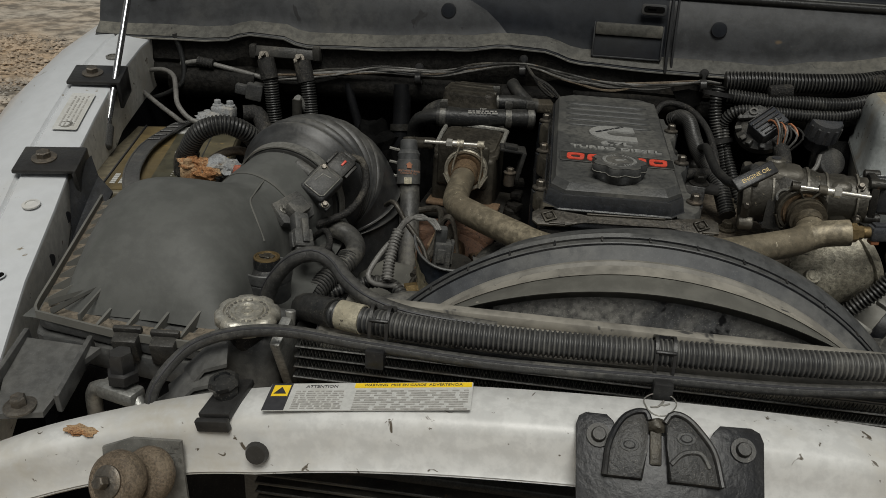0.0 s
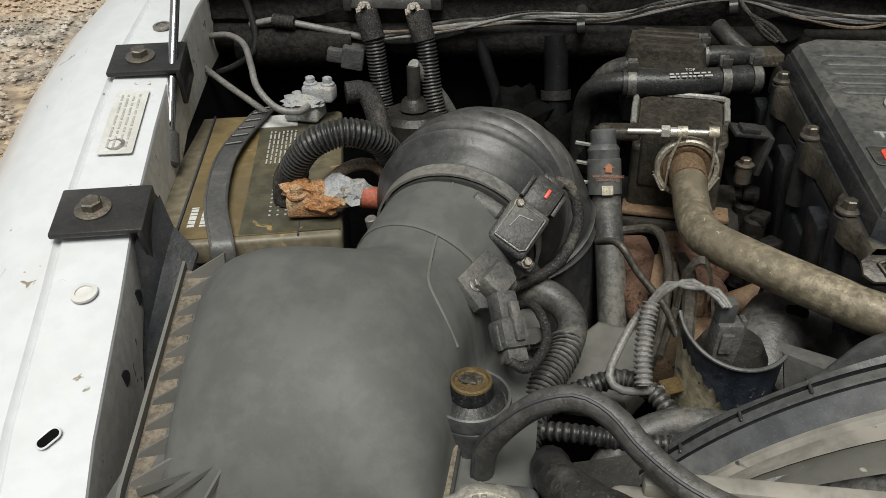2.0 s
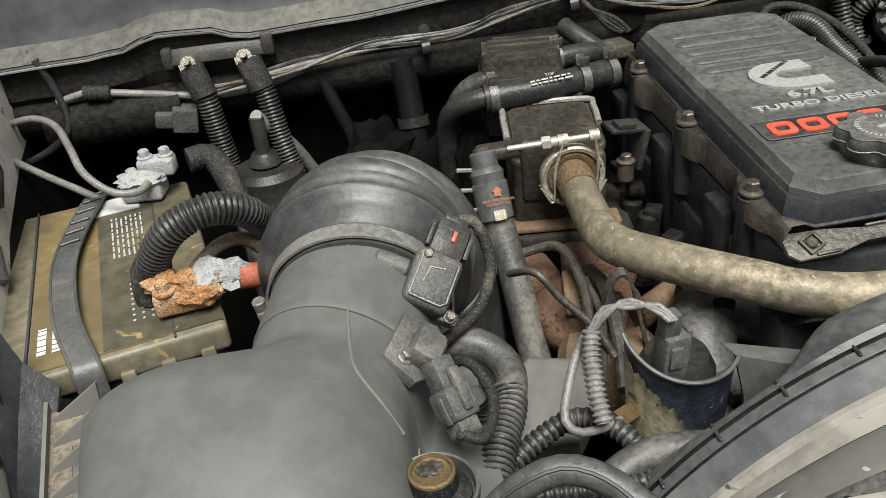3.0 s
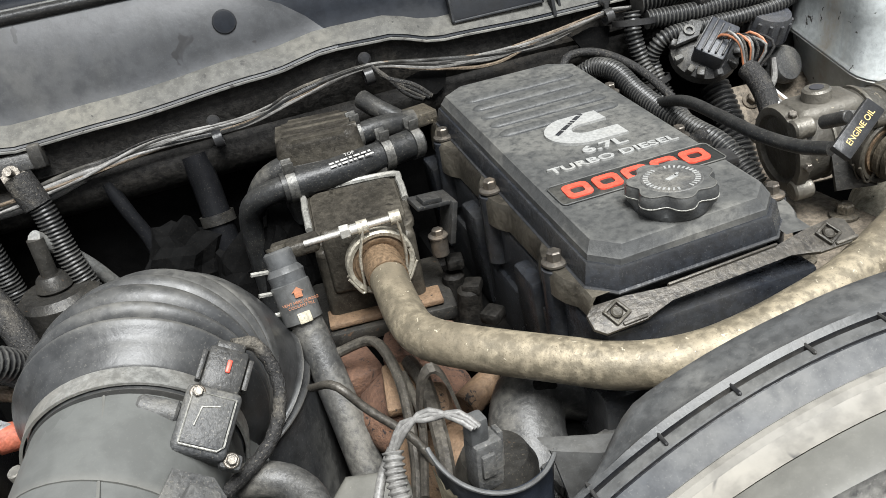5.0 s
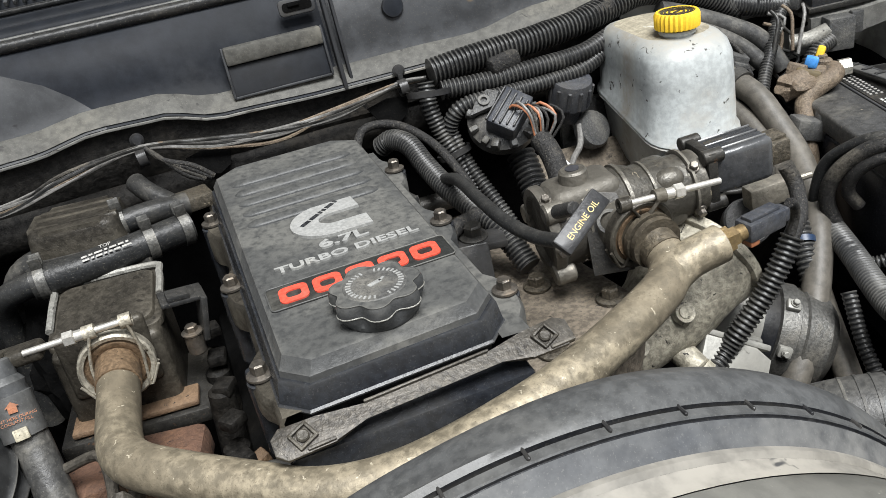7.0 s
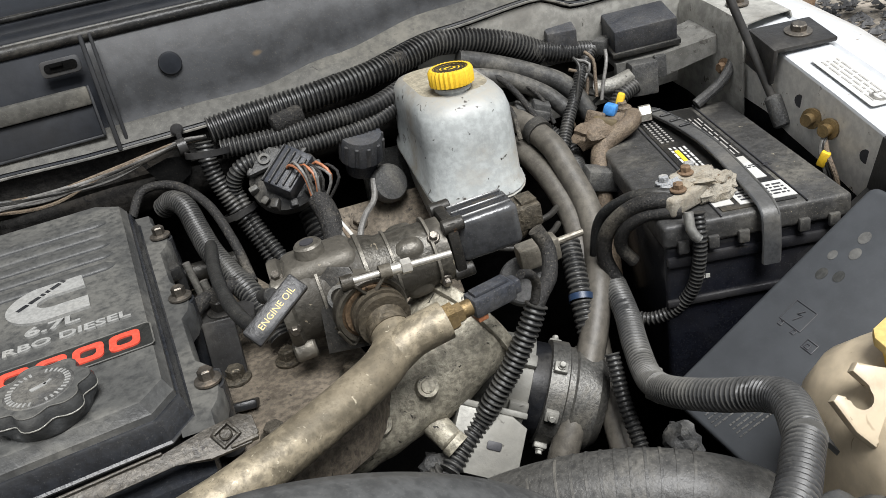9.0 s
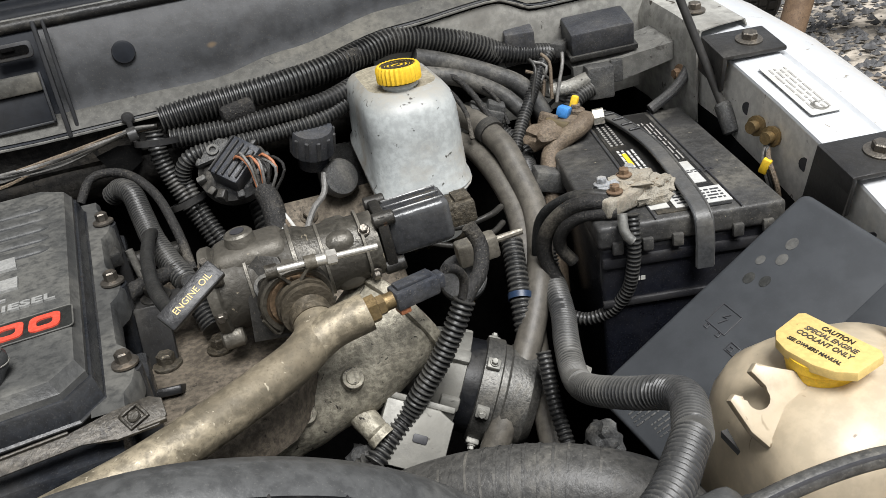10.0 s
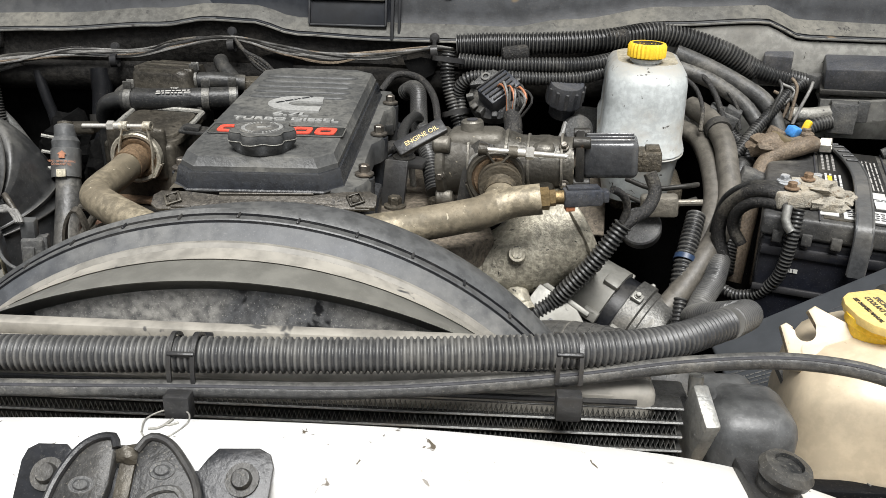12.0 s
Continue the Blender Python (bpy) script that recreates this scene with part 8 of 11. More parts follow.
rear_valve_box()
run("coolant_hose", [(-0.194, 1.368, 0.90), (-0.193, 1.366, 0.97), (-0.192, 1.360, 1.030), (-0.184, 1.348, 1.058), (-0.165, 1.338, 1.070), (-0.140, 1.335, 1.074)], 0.0125, M_RUBBER, "black elbow coolant hose", "hose")
bm = nb()
hose(bm, [(-0.150, 1.334, 1.073), (-0.08, 1.336, 1.075), (0.008, 1.358, 1.076)], 0.0160, 18)
hz = single("coolant_hose", bm, M_RUBBER, "thick black coolant hose with white print", "hose", angle=60)
tz = frame_m((-0.075, 1.3285, 1.0895), (0.0, -0.45, 0.9), (1, 0.12, 0))
lettering("print", "TOP", tz @ Matrix.Translation((0, 0.0045, 0.0008)), 0.0042, M_PRINTGREY, hz, depth=0.0002)
bm = nb()
bars(bm, tz @ Matrix.Translation((0, -0.003, 0.0006)), 0.048, 0.009, 2, 7, fill=0.5)
pz = part("print", bm, M_PRINTGREY, None)
pz.parent = hz


def spring_clamp(c, axis, r, tab=(0, 0, 1)):
    s = thing("hose_clamp", c, "dull steel spring clamp on a hose", "clamp", "hose clamps")
    bm = nb()
    ring(bm, c, axis, r, 0.0016, 0.010, 28)
    part("band", bm, M_CLAMP, s)
    t = Vector(tab).normalized()
    for k in (-1, 1):
        bm = nb()
        mm = frame_m(Vector(c) + t * (r + 0.006), axis, t)
        box(bm, (0, k * 0.006, 0), (0.012, 0.003, 0.011), (0, 0, k * 10), bevel=0.0008, m=mm)
        part("ear", bm, M_CLAMP, s)


spring_clamp((-0.140, 1.3335, 1.0735), (1, 0.03, 0.02), 0.0158)
spring_clamp((-0.035, 1.3455, 1.0757), (1, 0.17, 0), 0.0164)
spring_clamp((0.000, 1.356, 1.076), (1, 0.25, 0), 0.0164)
spring_clamp((-0.058, 1.372, 1.095), (1, 0.1, 0.05), 0.0135)
bm = nb()
hose(bm, [(-0.185, 1.375, 1.04), (-0.16, 1.368, 1.075), (-0.11, 1.366, 1.088), (-0.04, 1.374, 1.095), (0.01, 1.385, 1.09)], 0.0130)
single("coolant_hose", bm, M_RUBBER, "black hose behind the cooler", "hose", angle=60)
bm = nb()
hose(bm, [(-0.035, 1.425, 1.115), (-0.025, 1.405, 1.108), (-0.005, 1.385, 1.095)], 0.011)
single("coolant_hose", bm, M_RUBBER, "short black hose end", "hose", angle=60)
bm = nb()
box(bm, (0.012, 1.398, 1.088), (0.05, 0.035, 0.016), (0, 0, 10), bevel=0.003)
single("pipe_flange", bm, M_GRIME, "grimy flange behind the engine cover", "flange")


def fill_pipe():
    f = thing("coolant_fill_pipe", (-0.165, 1.13, 0.85), "black coolant pipe with a warning sleeve and cap", "pipe")
    bm = nb()
    hose(bm, [(-0.1715, 1.187, 1.022), (-0.1665, 1.176, 0.998), (-0.1590, 1.137, 0.945), (-0.1525, 1.095, 0.888), (-0.146, 1.055, 0.83)], 0.0155, 18)
    part("hose", bm, M_HOSE, f, "dusty grey-black hose")
    ax = Vector((-0.004, 0.020, 0.042)).normalized()
    base = Vector((-0.1705, 1.186, 1.022))
    bm = nb()
    m = frame_m(base, ax)
    lathe(bm, [(0.0172, -0.016), (0.0180, -0.016), (0.0180, 0.020), (0.0165, 0.021), (0.0165, 0.026), (0.0172, 0.030), (0.0150, 0.034), (0.0135, 0.036), (0.0135, 0.050), (0.011, 0.052), (0, 0.052)], m, 24)
    sleeve = part("sleeve", bm, M_GREYPLASTIC, f)
    tm = frame_m(base + ax * 0.003 + Vector((0.003, -0.0160, 0.0076)), (0.16, -0.88, 0.42), (1, 0.15, -0.05))
    bm = nb()
    prism(bm, [(-0.0035, 0.004), (0.0035, 0.004), (0.0035, 0.009), (0.0055, 0.009), (0, 0.0135), (-0.0055, 0.009), (-0.0035, 0.009)], 0.001, 0.0018, tm, bevel=0)
    part("arrow", bm, M_ORANGE, sleeve, "orange arrow")
    lettering("print", "VENT HERE DURING\nCOOLANT FILL", tm @ Matrix.Translation((0, -0.002, 0.0012)), 0.0026, M_ORANGE, sleeve, depth=0.0002)
    bm = nb()
    lathe(bm, [(0.0070, 0.0525), (0.0095, 0.0525), (0.0095, 0.0555), (0.0070, 0.0555), (0.0070, 0.0525)], m, 20)
    part("vent_screw", bm, M_OILY, f)
    bm = nb()
    box(bm, (0.002, -0.018, -0.012), (0.012, 0.003, 0.010), bevel=0.001, m=m)
    part("clip_tag", bm, M_TAG, f, "dull pale plastic tab")
    bm = nb()
    for k in range(3):
        hose(bm, [base + ax * (0.035 - 0.02 * k) + Vector((-0.014, 0.0, 0)), base + ax * (0.036 - 0.02 * k) + Vector((-0.03, -0.004, 0.003))], 0.0022, 6)
    part("spigot", bm, M_GREYALU, f)
    bm = nb()
    box(bm, (-0.158, 1.214, 1.064), (0.046, 0.022, 0.014), (0, -5, -8), bevel=0.005, seg=3)
    part("bracket", bm, M_OILY, f, "dirty brown bracket")


fill_pipe()


def exhaust_manifold():
    e = thing("turbocharger", (-0.09, 1.08, 0.80), "rusty pitted turbocharger and manifold below the pipe", "turbocharger")
    bm = nb()
    crumb(bm, (-0.092, 1.125, 0.915), (0.055, 0.050, 0.040), 2, 0.15, 4)
    part("housing", bm, M_RUST, e)
    bm = nb()
    cyl(bm, (-0.135, 1.06, 0.895), (-0.055, 1.03, 0.905), 0.042, 0.046, 28, 0.010)
    part("compressor", bm, M_TANRUST, e)
    bm = nb()
    box(bm, (-0.070, 1.165, 0.945), (0.075, 0.05, 0.035), (0, 0, -12), bevel=0.010)
    box(bm, (-0.135, 1.175, 0.935), (0.045, 0.05, 0.03), (0, 0, 10), bevel=0.008)
    part("manifold", bm, M_RUST, e)
    bm = nb()
    cyl(bm, (-0.058, 1.080, 0.935), (-0.010, 1.105, 0.945), 0.014, 0.012, 14, 0.002)
    cyl(bm, (-0.012, 1.104, 0.945), (0.012, 1.116, 0.950), 0.010, 0.010, 6, 0.001)
    part("plug", bm, M_TANRUST, e)
    bm = nb()
    box(bm, (-0.103, 1.108, 0.955), (0.035, 0.055, 0.010), (10, 0, -10), bevel=0.003)
    box(bm, (-0.085, 1.075, 0.950), (0.030, 0.040, 0.030), (10, 0, -10), bevel=0.010)
    part("shield", bm, M_TANRUST, e)
    for k, pts in enumerate((((-0.150, 1.160, 0.975), (-0.120, 1.150, 0.985), (-0.110, 1.125, 0.985), (-0.108, 1.080, 0.975), (-0.118, 1.020, 0.955), (-0.13, 0.98, 0.94)), ((-0.092, 1.120, 0.97), (-0.090, 1.075, 0.978), (-0.096, 1.015, 0.968), (-0.105, 0.97, 0.95)), ((-0.102, 1.10, 0.975), (-0.104, 1.04, 0.972), (-0.125, 0.965, 0.965)))):
        bm = nb()
        hose(bm, pts, (0.0048, 0.007, 0.0035)[k], 10)
        part("line", bm, M_STRAP, e, "dull oil line")


exhaust_manifold()
bm = nb()
strip(bm, smooth_path([(-0.108, 1.030, 0.950), (-0.104, 1.032, 0.995), (-0.097, 1.034, 1.016), (-0.088, 1.034, 1.022), (-0.080, 1.032, 1.008), (-0.074, 1.028, 0.976), (-0.068, 1.022, 0.945)], 0.004), (0, 1, 0.3), 0.009, 0.003)
single("wire_bracket", bm, M_STRAP, "bent brown metal strap above the rusty turbocharger", "bracket")
run("oil_line", [(-0.180, 1.060, 1.020), (-0.163, 1.032, 1.036), (-0.145, 1.020, 1.015), (-0.120, 1.005, 0.990), (-0.108, 0.990, 0.970)], 0.0034, M_STRAP, "thin dull metal line above the turbocharger", "pipe", "", seg=8)
bm = nb()
hose(bm, [(0.045, 1.03, 0.955), (0.012, 1.038, 0.965), (-0.015, 1.030, 0.962), (-0.030, 1.0, 0.945), (-0.030, 0.96, 0.92), (-0.02, 0.91, 0.90)], 0.031, 26)
single("intake_pipe_elbow", bm, M_HOSE, "thick black rubber elbow below the pipe", "hose", angle=60)
bm = nb()
box(bm, (0.0, 0.955, 0.955), (0.07, 0.03, 0.012), (0, 0, 12), bevel=0.003)
single("pipe_bracket", bm, M_GREYCONN, "grey bracket beside the rubber elbow", "bracket")


def filter_cup():
    f = thing("fuel_filter_shield", (-0.08, 0.93, 0.90), "black plastic filter shield caked with tan dust", "filter shield")
    cx, cy = -0.074, 0.947

    def rim(a):
        """Height of the curved top edge round the shield."""
        t = (a - 195) / 140
        return 1.031 - 0.072 * t + 0.060 * t * t + 0.010 * max(0.0, t - 0.75)

    def row(a, out=0.0, top=None, low=0.895):
        c, d = math.cos(radians(a)), math.sin(radians(a))
        z1 = rim(a) if top is None else top
        return [(cx + (r + out) * c, cy + (r + out) * d, low + (z1 - low) * t) for t, r in ((0, 0.036), (0.45, 0.040), (0.8, 0.0425), (0.94, 0.0440), (1.0, 0.0460))]

    angles = [190 + 5 * k for k in range(27)]
    bm = nb()
    sheet(bm, [row(a) for a in angles], 0.003, (0.0, 1.0, 0.0))
    part("shell", bm, M_SHIELD, f, angle=50)
    bm = nb()
    sweep(bm, [Vector(row(a)[-1]) for a in angles], 0.0017, 8)
    part("rim", bm, M_GREYPLASTIC, f)
    rng = random.Random(5)
    bm = nb()
    sheet(bm, [row(a, 0.0014, 1.018 - 0.00055 * (a - 195) - 0.00001 * max(0, a - 225) ** 2 + rng.uniform(-0.004, 0.004)) for a in range(190, 300, 3)])
    part("mud", bm, M_MUD, f, "tan caked dust")
    bm = nb()
    sheet(bm, [[(-0.046, 0.930, 1.017), (-0.043, 0.916, 1.017), (-0.038, 0.906, 0.985), (-0.036, 0.905, 0.94)], [(-0.015, 0.918, 1.016), (-0.015, 0.902, 1.015), (-0.012, 0.896, 0.985), (-0.010, 0.896, 0.94)], [(0.012, 0.912, 1.012), (0.012, 0.897, 1.011), (0.014, 0.893, 0.985), (0.014, 0.893, 0.94)]], 0.003, (0, 1, -0.3))
    part("wing", bm, M_GREYPLASTIC, f)
    bm = nb()
    lathe(bm, [(0, 0.895), (0.030, 0.895), (0.030, 0.985), (0.024, 0.998), (0, 1.000)], Matrix.Translation((cx + 0.002, cy + 0.004, 0)), 28)
    part("filter_head", bm, M_DARKMETAL, f)
    bm = nb()
    box(bm, (-0.084, 0.934, 1.012), (0.021, 0.019, 0.040), (0, 4, 10), bevel=0.003)
    box(bm, (-0.0725, 0.936, 1.018), (0.004, 0.010, 0.030), (0, 4, 10), bevel=0.001)
    box(bm, (-0.084, 0.9235, 1.016), (0.010, 0.004, 0.018), (0, 4, 10), bevel=0.001)
    part("plug", bm, M_GREYCONN, f)
    bm = nb()
    box(bm, (-0.086, 0.935, 1.040), (0.014, 0.013, 0.020), (0, 4, 10), bevel=0.0025)
    part("connector", bm, M_GREYPLASTIC, f)
    bm = nb()
    cyl(bm, (-0.128, 0.922, 0.966), (-0.108, 0.932, 0.966), 0.0075, 0.0075, 6, 0.001)
    part("union_nut", bm, M_BRASS, f)


filter_cup()
for k in range(3):
    o = 0.0022 * (k - 1)
    run("wire", [(-0.088 + o, 0.924, 1.050), (-0.096, 0.932 + o, 1.0565 + o), (-0.114, 0.944 - o, 1.0560 - o), (-0.130, 0.947 + o, 1.0500 + o), (-0.140 - o, 0.946, 1.036)], 0.0021, M_WIRE, "dusty grey wires twisted towards the filter plug", "wire", "filter wires", seg=8)
run("wire_loom", [(-0.141, 0.946, 1.034), (-0.144, 0.934, 1.022), (-0.146, 0.916, 1.005), (-0.145, 0.899, 0.988)], 0.0074, M_WIRE, "grey corrugated sleeve beside the filter", "cable", "grey looms", pitch=0.0042, depth=0.25)
run("fuel_line", [(-0.140, 0.962, 1.022), (-0.152, 0.946, 1.016), (-0.164, 0.926, 1.002), (-0.171, 0.910, 0.988), (-0.164, 0.902, 0.981), (-0.148, 0.903, 0.979), (-0.128, 0.914, 0.974)], 0.0034, M_WIRE, "bent grey fuel line", "pipe")
run("wire_loom", [(-0.225, 0.890, 0.960), (-0.195, 0.910, 0.968), (-0.160, 0.925, 0.972), (-0.135, 0.910, 0.972), (-0.118, 0.885, 0.966), (-0.095, 0.85, 0.955)], 0.0085, M_LOOM, "dusty corrugated sleeve low beside the filter", "cable", "low looms", pitch=0.006)
run("wire_loom", [(-0.232, 0.865, 0.965), (-0.195, 0.858, 0.972), (-0.150, 0.856, 0.97), (-0.105, 0.860, 0.965), (-0.06, 0.84, 0.95)], 0.0078, M_LOOM, "dusty corrugated sleeve low beside the filter", "cable", "low looms", pitch=0.006)
run("coolant_hose", [(-0.262, 1.02, 0.985), (-0.236, 0.998, 1.005), (-0.212, 0.988, 1.000), (-0.200, 0.965, 0.992), (-0.208, 0.932, 0.985), (-0.222, 0.900, 0.978), (-0.234, 0.860, 0.965), (-0.238, 0.82, 0.94)], 0.0128, M_HOSE, "black dusty hose curling beside the air box", "hose")
run("wire_loom", [(-0.232, 0.925, 1.010), (-0.225, 0.930, 0.99), (-0.228, 0.905, 0.955), (-0.235, 0.87, 0.92)], 0.0085, M_LOOM, "black corrugated sensor sleeve", "cable", "low looms")
run("coolant_hose", [(-0.060, 0.862, 0.985), (-0.12, 0.875, 0.975), (-0.16, 0.86, 0.96), (-0.19, 0.83, 0.93)], 0.012, M_HOSE, "dusty hose low behind the shroud", "hose")
run("wire_loom", [(-0.205, 0.948, 0.989), (-0.208, 0.932, 0.985), (-0.222, 0.900, 0.978), (-0.234, 0.860, 0.965), (-0.238, 0.82, 0.94)], 0.0142, M_LOOM, "dusty corrugated sleeve over the curling hose", "cable", "low looms", pitch=0.0048, depth=0.16)
run("wire_loom", [(-0.246, 0.955, 0.985), (-0.244, 0.925, 0.972), (-0.246, 0.890, 0.955), (-0.252, 0.85, 0.93)], 0.0085, M_LOOM, "dusty corrugated sleeve beside the air box", "cable", "low looms", pitch=0.005, depth=0.16)
bm = nb()
prism(bm, [(-0.036, -0.034), (0.020, -0.040), (0.044, -0.010), (0.040, 0.034), (-0.004, 0.046), (-0.034, 0.018)], -0.03, 0.006, frame_m((-0.170, 0.985, 0.935), (-0.12, -0.35, 0.93), (1, 0, 0)), bevel=0.006, seg=3)
single("filter_bracket", bm, M_THROAT, "dusty cast bracket below the filter lines", "bracket")
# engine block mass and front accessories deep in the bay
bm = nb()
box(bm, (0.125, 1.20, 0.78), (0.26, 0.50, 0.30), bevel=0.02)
single("engine_block", bm, M_FIREWALL, "engine block deep in the bay, coloured black as shade", "engine block")
bm = nb()
cyl(bm, (0.148, 0.955, 0.78), (0.148, 0.995, 0.78), 0.06, 0.06, 28, 0.006)
cyl(bm, (0.33, 0.965, 0.86), (0.33, 0.995, 0.86), 0.035, 0.035, 24, 0.004)
single("belt_pulley", bm, M_DARKMETAL, "dark belt pulleys in front of the engine", "pulley")
for k in range(6):
    bm = nb()
    cyl(bm, (-0.012 - 0.004 * (k % 2), 1.02 + 0.055 * k, 0.90), (-0.010, 1.02 + 0.055 * k, 0.985 - 0.012 * (k % 3)), 0.014, 0.012, 14, 0.003)
    box(bm, (-0.006, 1.02 + 0.055 * k, 0.985), (0.020, 0.018, 0.012), (0, 0, 20 * k), bevel=0.003)
    single("head_stud", bm, M_BEAM, "grimy stud beside the rocker housing", "stud", "head studs")


# ---- driver side of the engine ----
def throttle():
    t = thing("throttle_valve", (0.42, 1.12, 1.0), "grimy aluminium intake valve housing with black motor", "throttle valve")
    a, b = Vector((0.306, 1.150, 1.055)), Vector((0.462, 1.130, 1.066))
    d = (b - a).normalized()
    m = frame_m(a, d, (0, 0, 1))
    L = (b - a).length
    bm = nb()
    lathe(bm, [(0, 0.004), (0.030, 0.004), (0.034, 0.0), (0.041, 0.0), (0.0425, 0.003), (0.0425, 0.009), (0.0395, 0.012), (0.0395, 0.030), (0.0380, 0.034), (0.0375, L * 0.55), (0.033, L * 0.62), (0.0305, L * 0.95), (0.0305, L), (0, L)], m, 36)
    box(bm, (0.006, 0, L * 0.28), (0.070, 0.050, L * 0.44), bevel=0.012, seg=3, m=m)
    box(bm, (0.0, 0.0, L * 0.78), (0.058, 0.056, 0.03), bevel=0.010, seg=3, m=m)
    part("housing", bm, M_OILALU, t)
    for q in ((0.030, 0.030), (-0.034, 0.028), (0.0, -0.042)):
        bm = nb()
        cyl(bm, m @ Vector((q[0], q[1], -0.002)), m @ Vector((q[0], q[1], 0.018)), 0.010, 0.010, 14, 0.002)
        part("boss", bm, M_OILALU, t)
    bm = nb()
    cyl(bm, m @ Vector((0.036, 0.002, 0.040)), m @ Vector((0.052, 0.002, 0.040)), 0.014, 0.013, 18, 0.002)
    part("boss", bm, M_OILALU, t)
    bm = nb()
    lathe(bm, [(0.0, 0.0165), (0.0065, 0.0165), (0.0065, 0.015), (0, 0.015)], frame_m(m @ Vector((0.0365, 0.002, 0.040)), m.to_3x3() @ Vector((1, 0, 0))), 12)
    part("boss_hole", bm, M_PRINT, t)
    bm = nb()
    prism(bm, [(-0.020, -0.040), (0.016, -0.040), (0.020, 0.010), (0.012, 0.030), (-0.006, 0.034), (-0.020, 0.022)], -0.003, 0.003, frame_m((0.352, 1.104, 1.062), (-0.35, -0.80, 0.48), (1, -0.3, 0)), bevel=0.001)
    plate = part("bracket_plate", bm, M_DARKMETAL, t, "black greasy bracket plate")
    bm = nb()
    ring(bm, (0.350, 1.098, 1.072), (-0.35, -0.80, 0.48), 0.008, 0.003, 0.003, 24)
    part("eyelet", bm, M_GREYCONN, plate)
    for z0, wd in ((0.036, 0.004), (L * 0.50, 0.005), (L * 0.66, 0.004), (L * 0.90, 0.004)):
        bm = nb()
        rr = 0.0392 if z0 < L * 0.55 else 0.0340
        lathe(bm, [(rr - 0.003, z0), (rr + 0.0006, z0 + 0.0008), (rr + 0.0006, z0 + wd - 0.0008), (rr - 0.003, z0 + wd)], m, 36)
        part("seam_rib", bm, M_OILALU, t)
    for z0, an in ((0.006, 25), (0.006, 95), (0.006, 160), (L * 0.93, 40), (L * 0.93, 120)):
        bm = nb()
        rr = 0.0400 if z0 < 0.05 else 0.0320
        q = m @ Vector((rr * math.cos(radians(an)), rr * math.sin(radians(an)), z0))
        hexbolt(bm, q, m.to_3x3() @ Vector((math.cos(radians(an)), math.sin(radians(an)), 0)), 0.0042, 0.005, 1.4)
        part("screw", bm, M_BOLT, t)
    # neck down to the flange of the pipe
    bm = nb()
    cyl(bm, (0.370, 1.128, 1.055), (0.369, 1.090, 1.058), 0.030, 0.027, 28, 0.003)
    part("outlet", bm, M_OILALU, t)
    # motor with a dark plate and plug
    mm = frame_m((0.500, 1.126, 1.074), d, (0, 0, 1)) @ Matrix.Diagonal((0.80, 0.86, 1, 1))
    bm = nb()
    box(bm, (0, 0, -0.032), (0.072, 0.062, 0.010), bevel=0.002, m=mm)
    for q in ((0.030, 0.024), (-0.030, 0.024), (0.030, -0.024), (-0.030, -0.024)):
        cyl(bm, mm @ Vector((q[0], q[1], -0.040)), mm @ Vector((q[0], q[1], -0.020)), 0.007, 0.007, 12, 0.001)
    part("motor_flange", bm, M_DARKMETAL, t)
    bm = nb()
    box(bm, (0.004, 0, 0.002), (0.054, 0.052, 0.062), bevel=0.008, seg=3, m=mm)
    motor = part("motor", bm, M_MOTOR, t)
    for k in range(3):
        for c, z in (((0.0315, -0.016 + 0.016 * k, 0.002), (0.003, 0.0022, 0.054)), ((-0.010 + 0.014 * k, -0.0265, 0.002), (0.0022, 0.003, 0.054))):
            bm = nb()
            box(bm, c, z, bevel=0.0008, seg=1, m=mm)
            part("rib", bm, M_MOTOR, motor)
    bm = nb()
    box(bm, (-0.004, -0.010, 0.046), (0.030, 0.036, 0.028), bevel=0.004, m=mm)
    box(bm, (0.012, -0.010, 0.050), (0.006, 0.024, 0.016), bevel=0.001, m=mm)
    part("motor_plug", bm, M_GRIME, t, "dusty brown plug")


throttle()


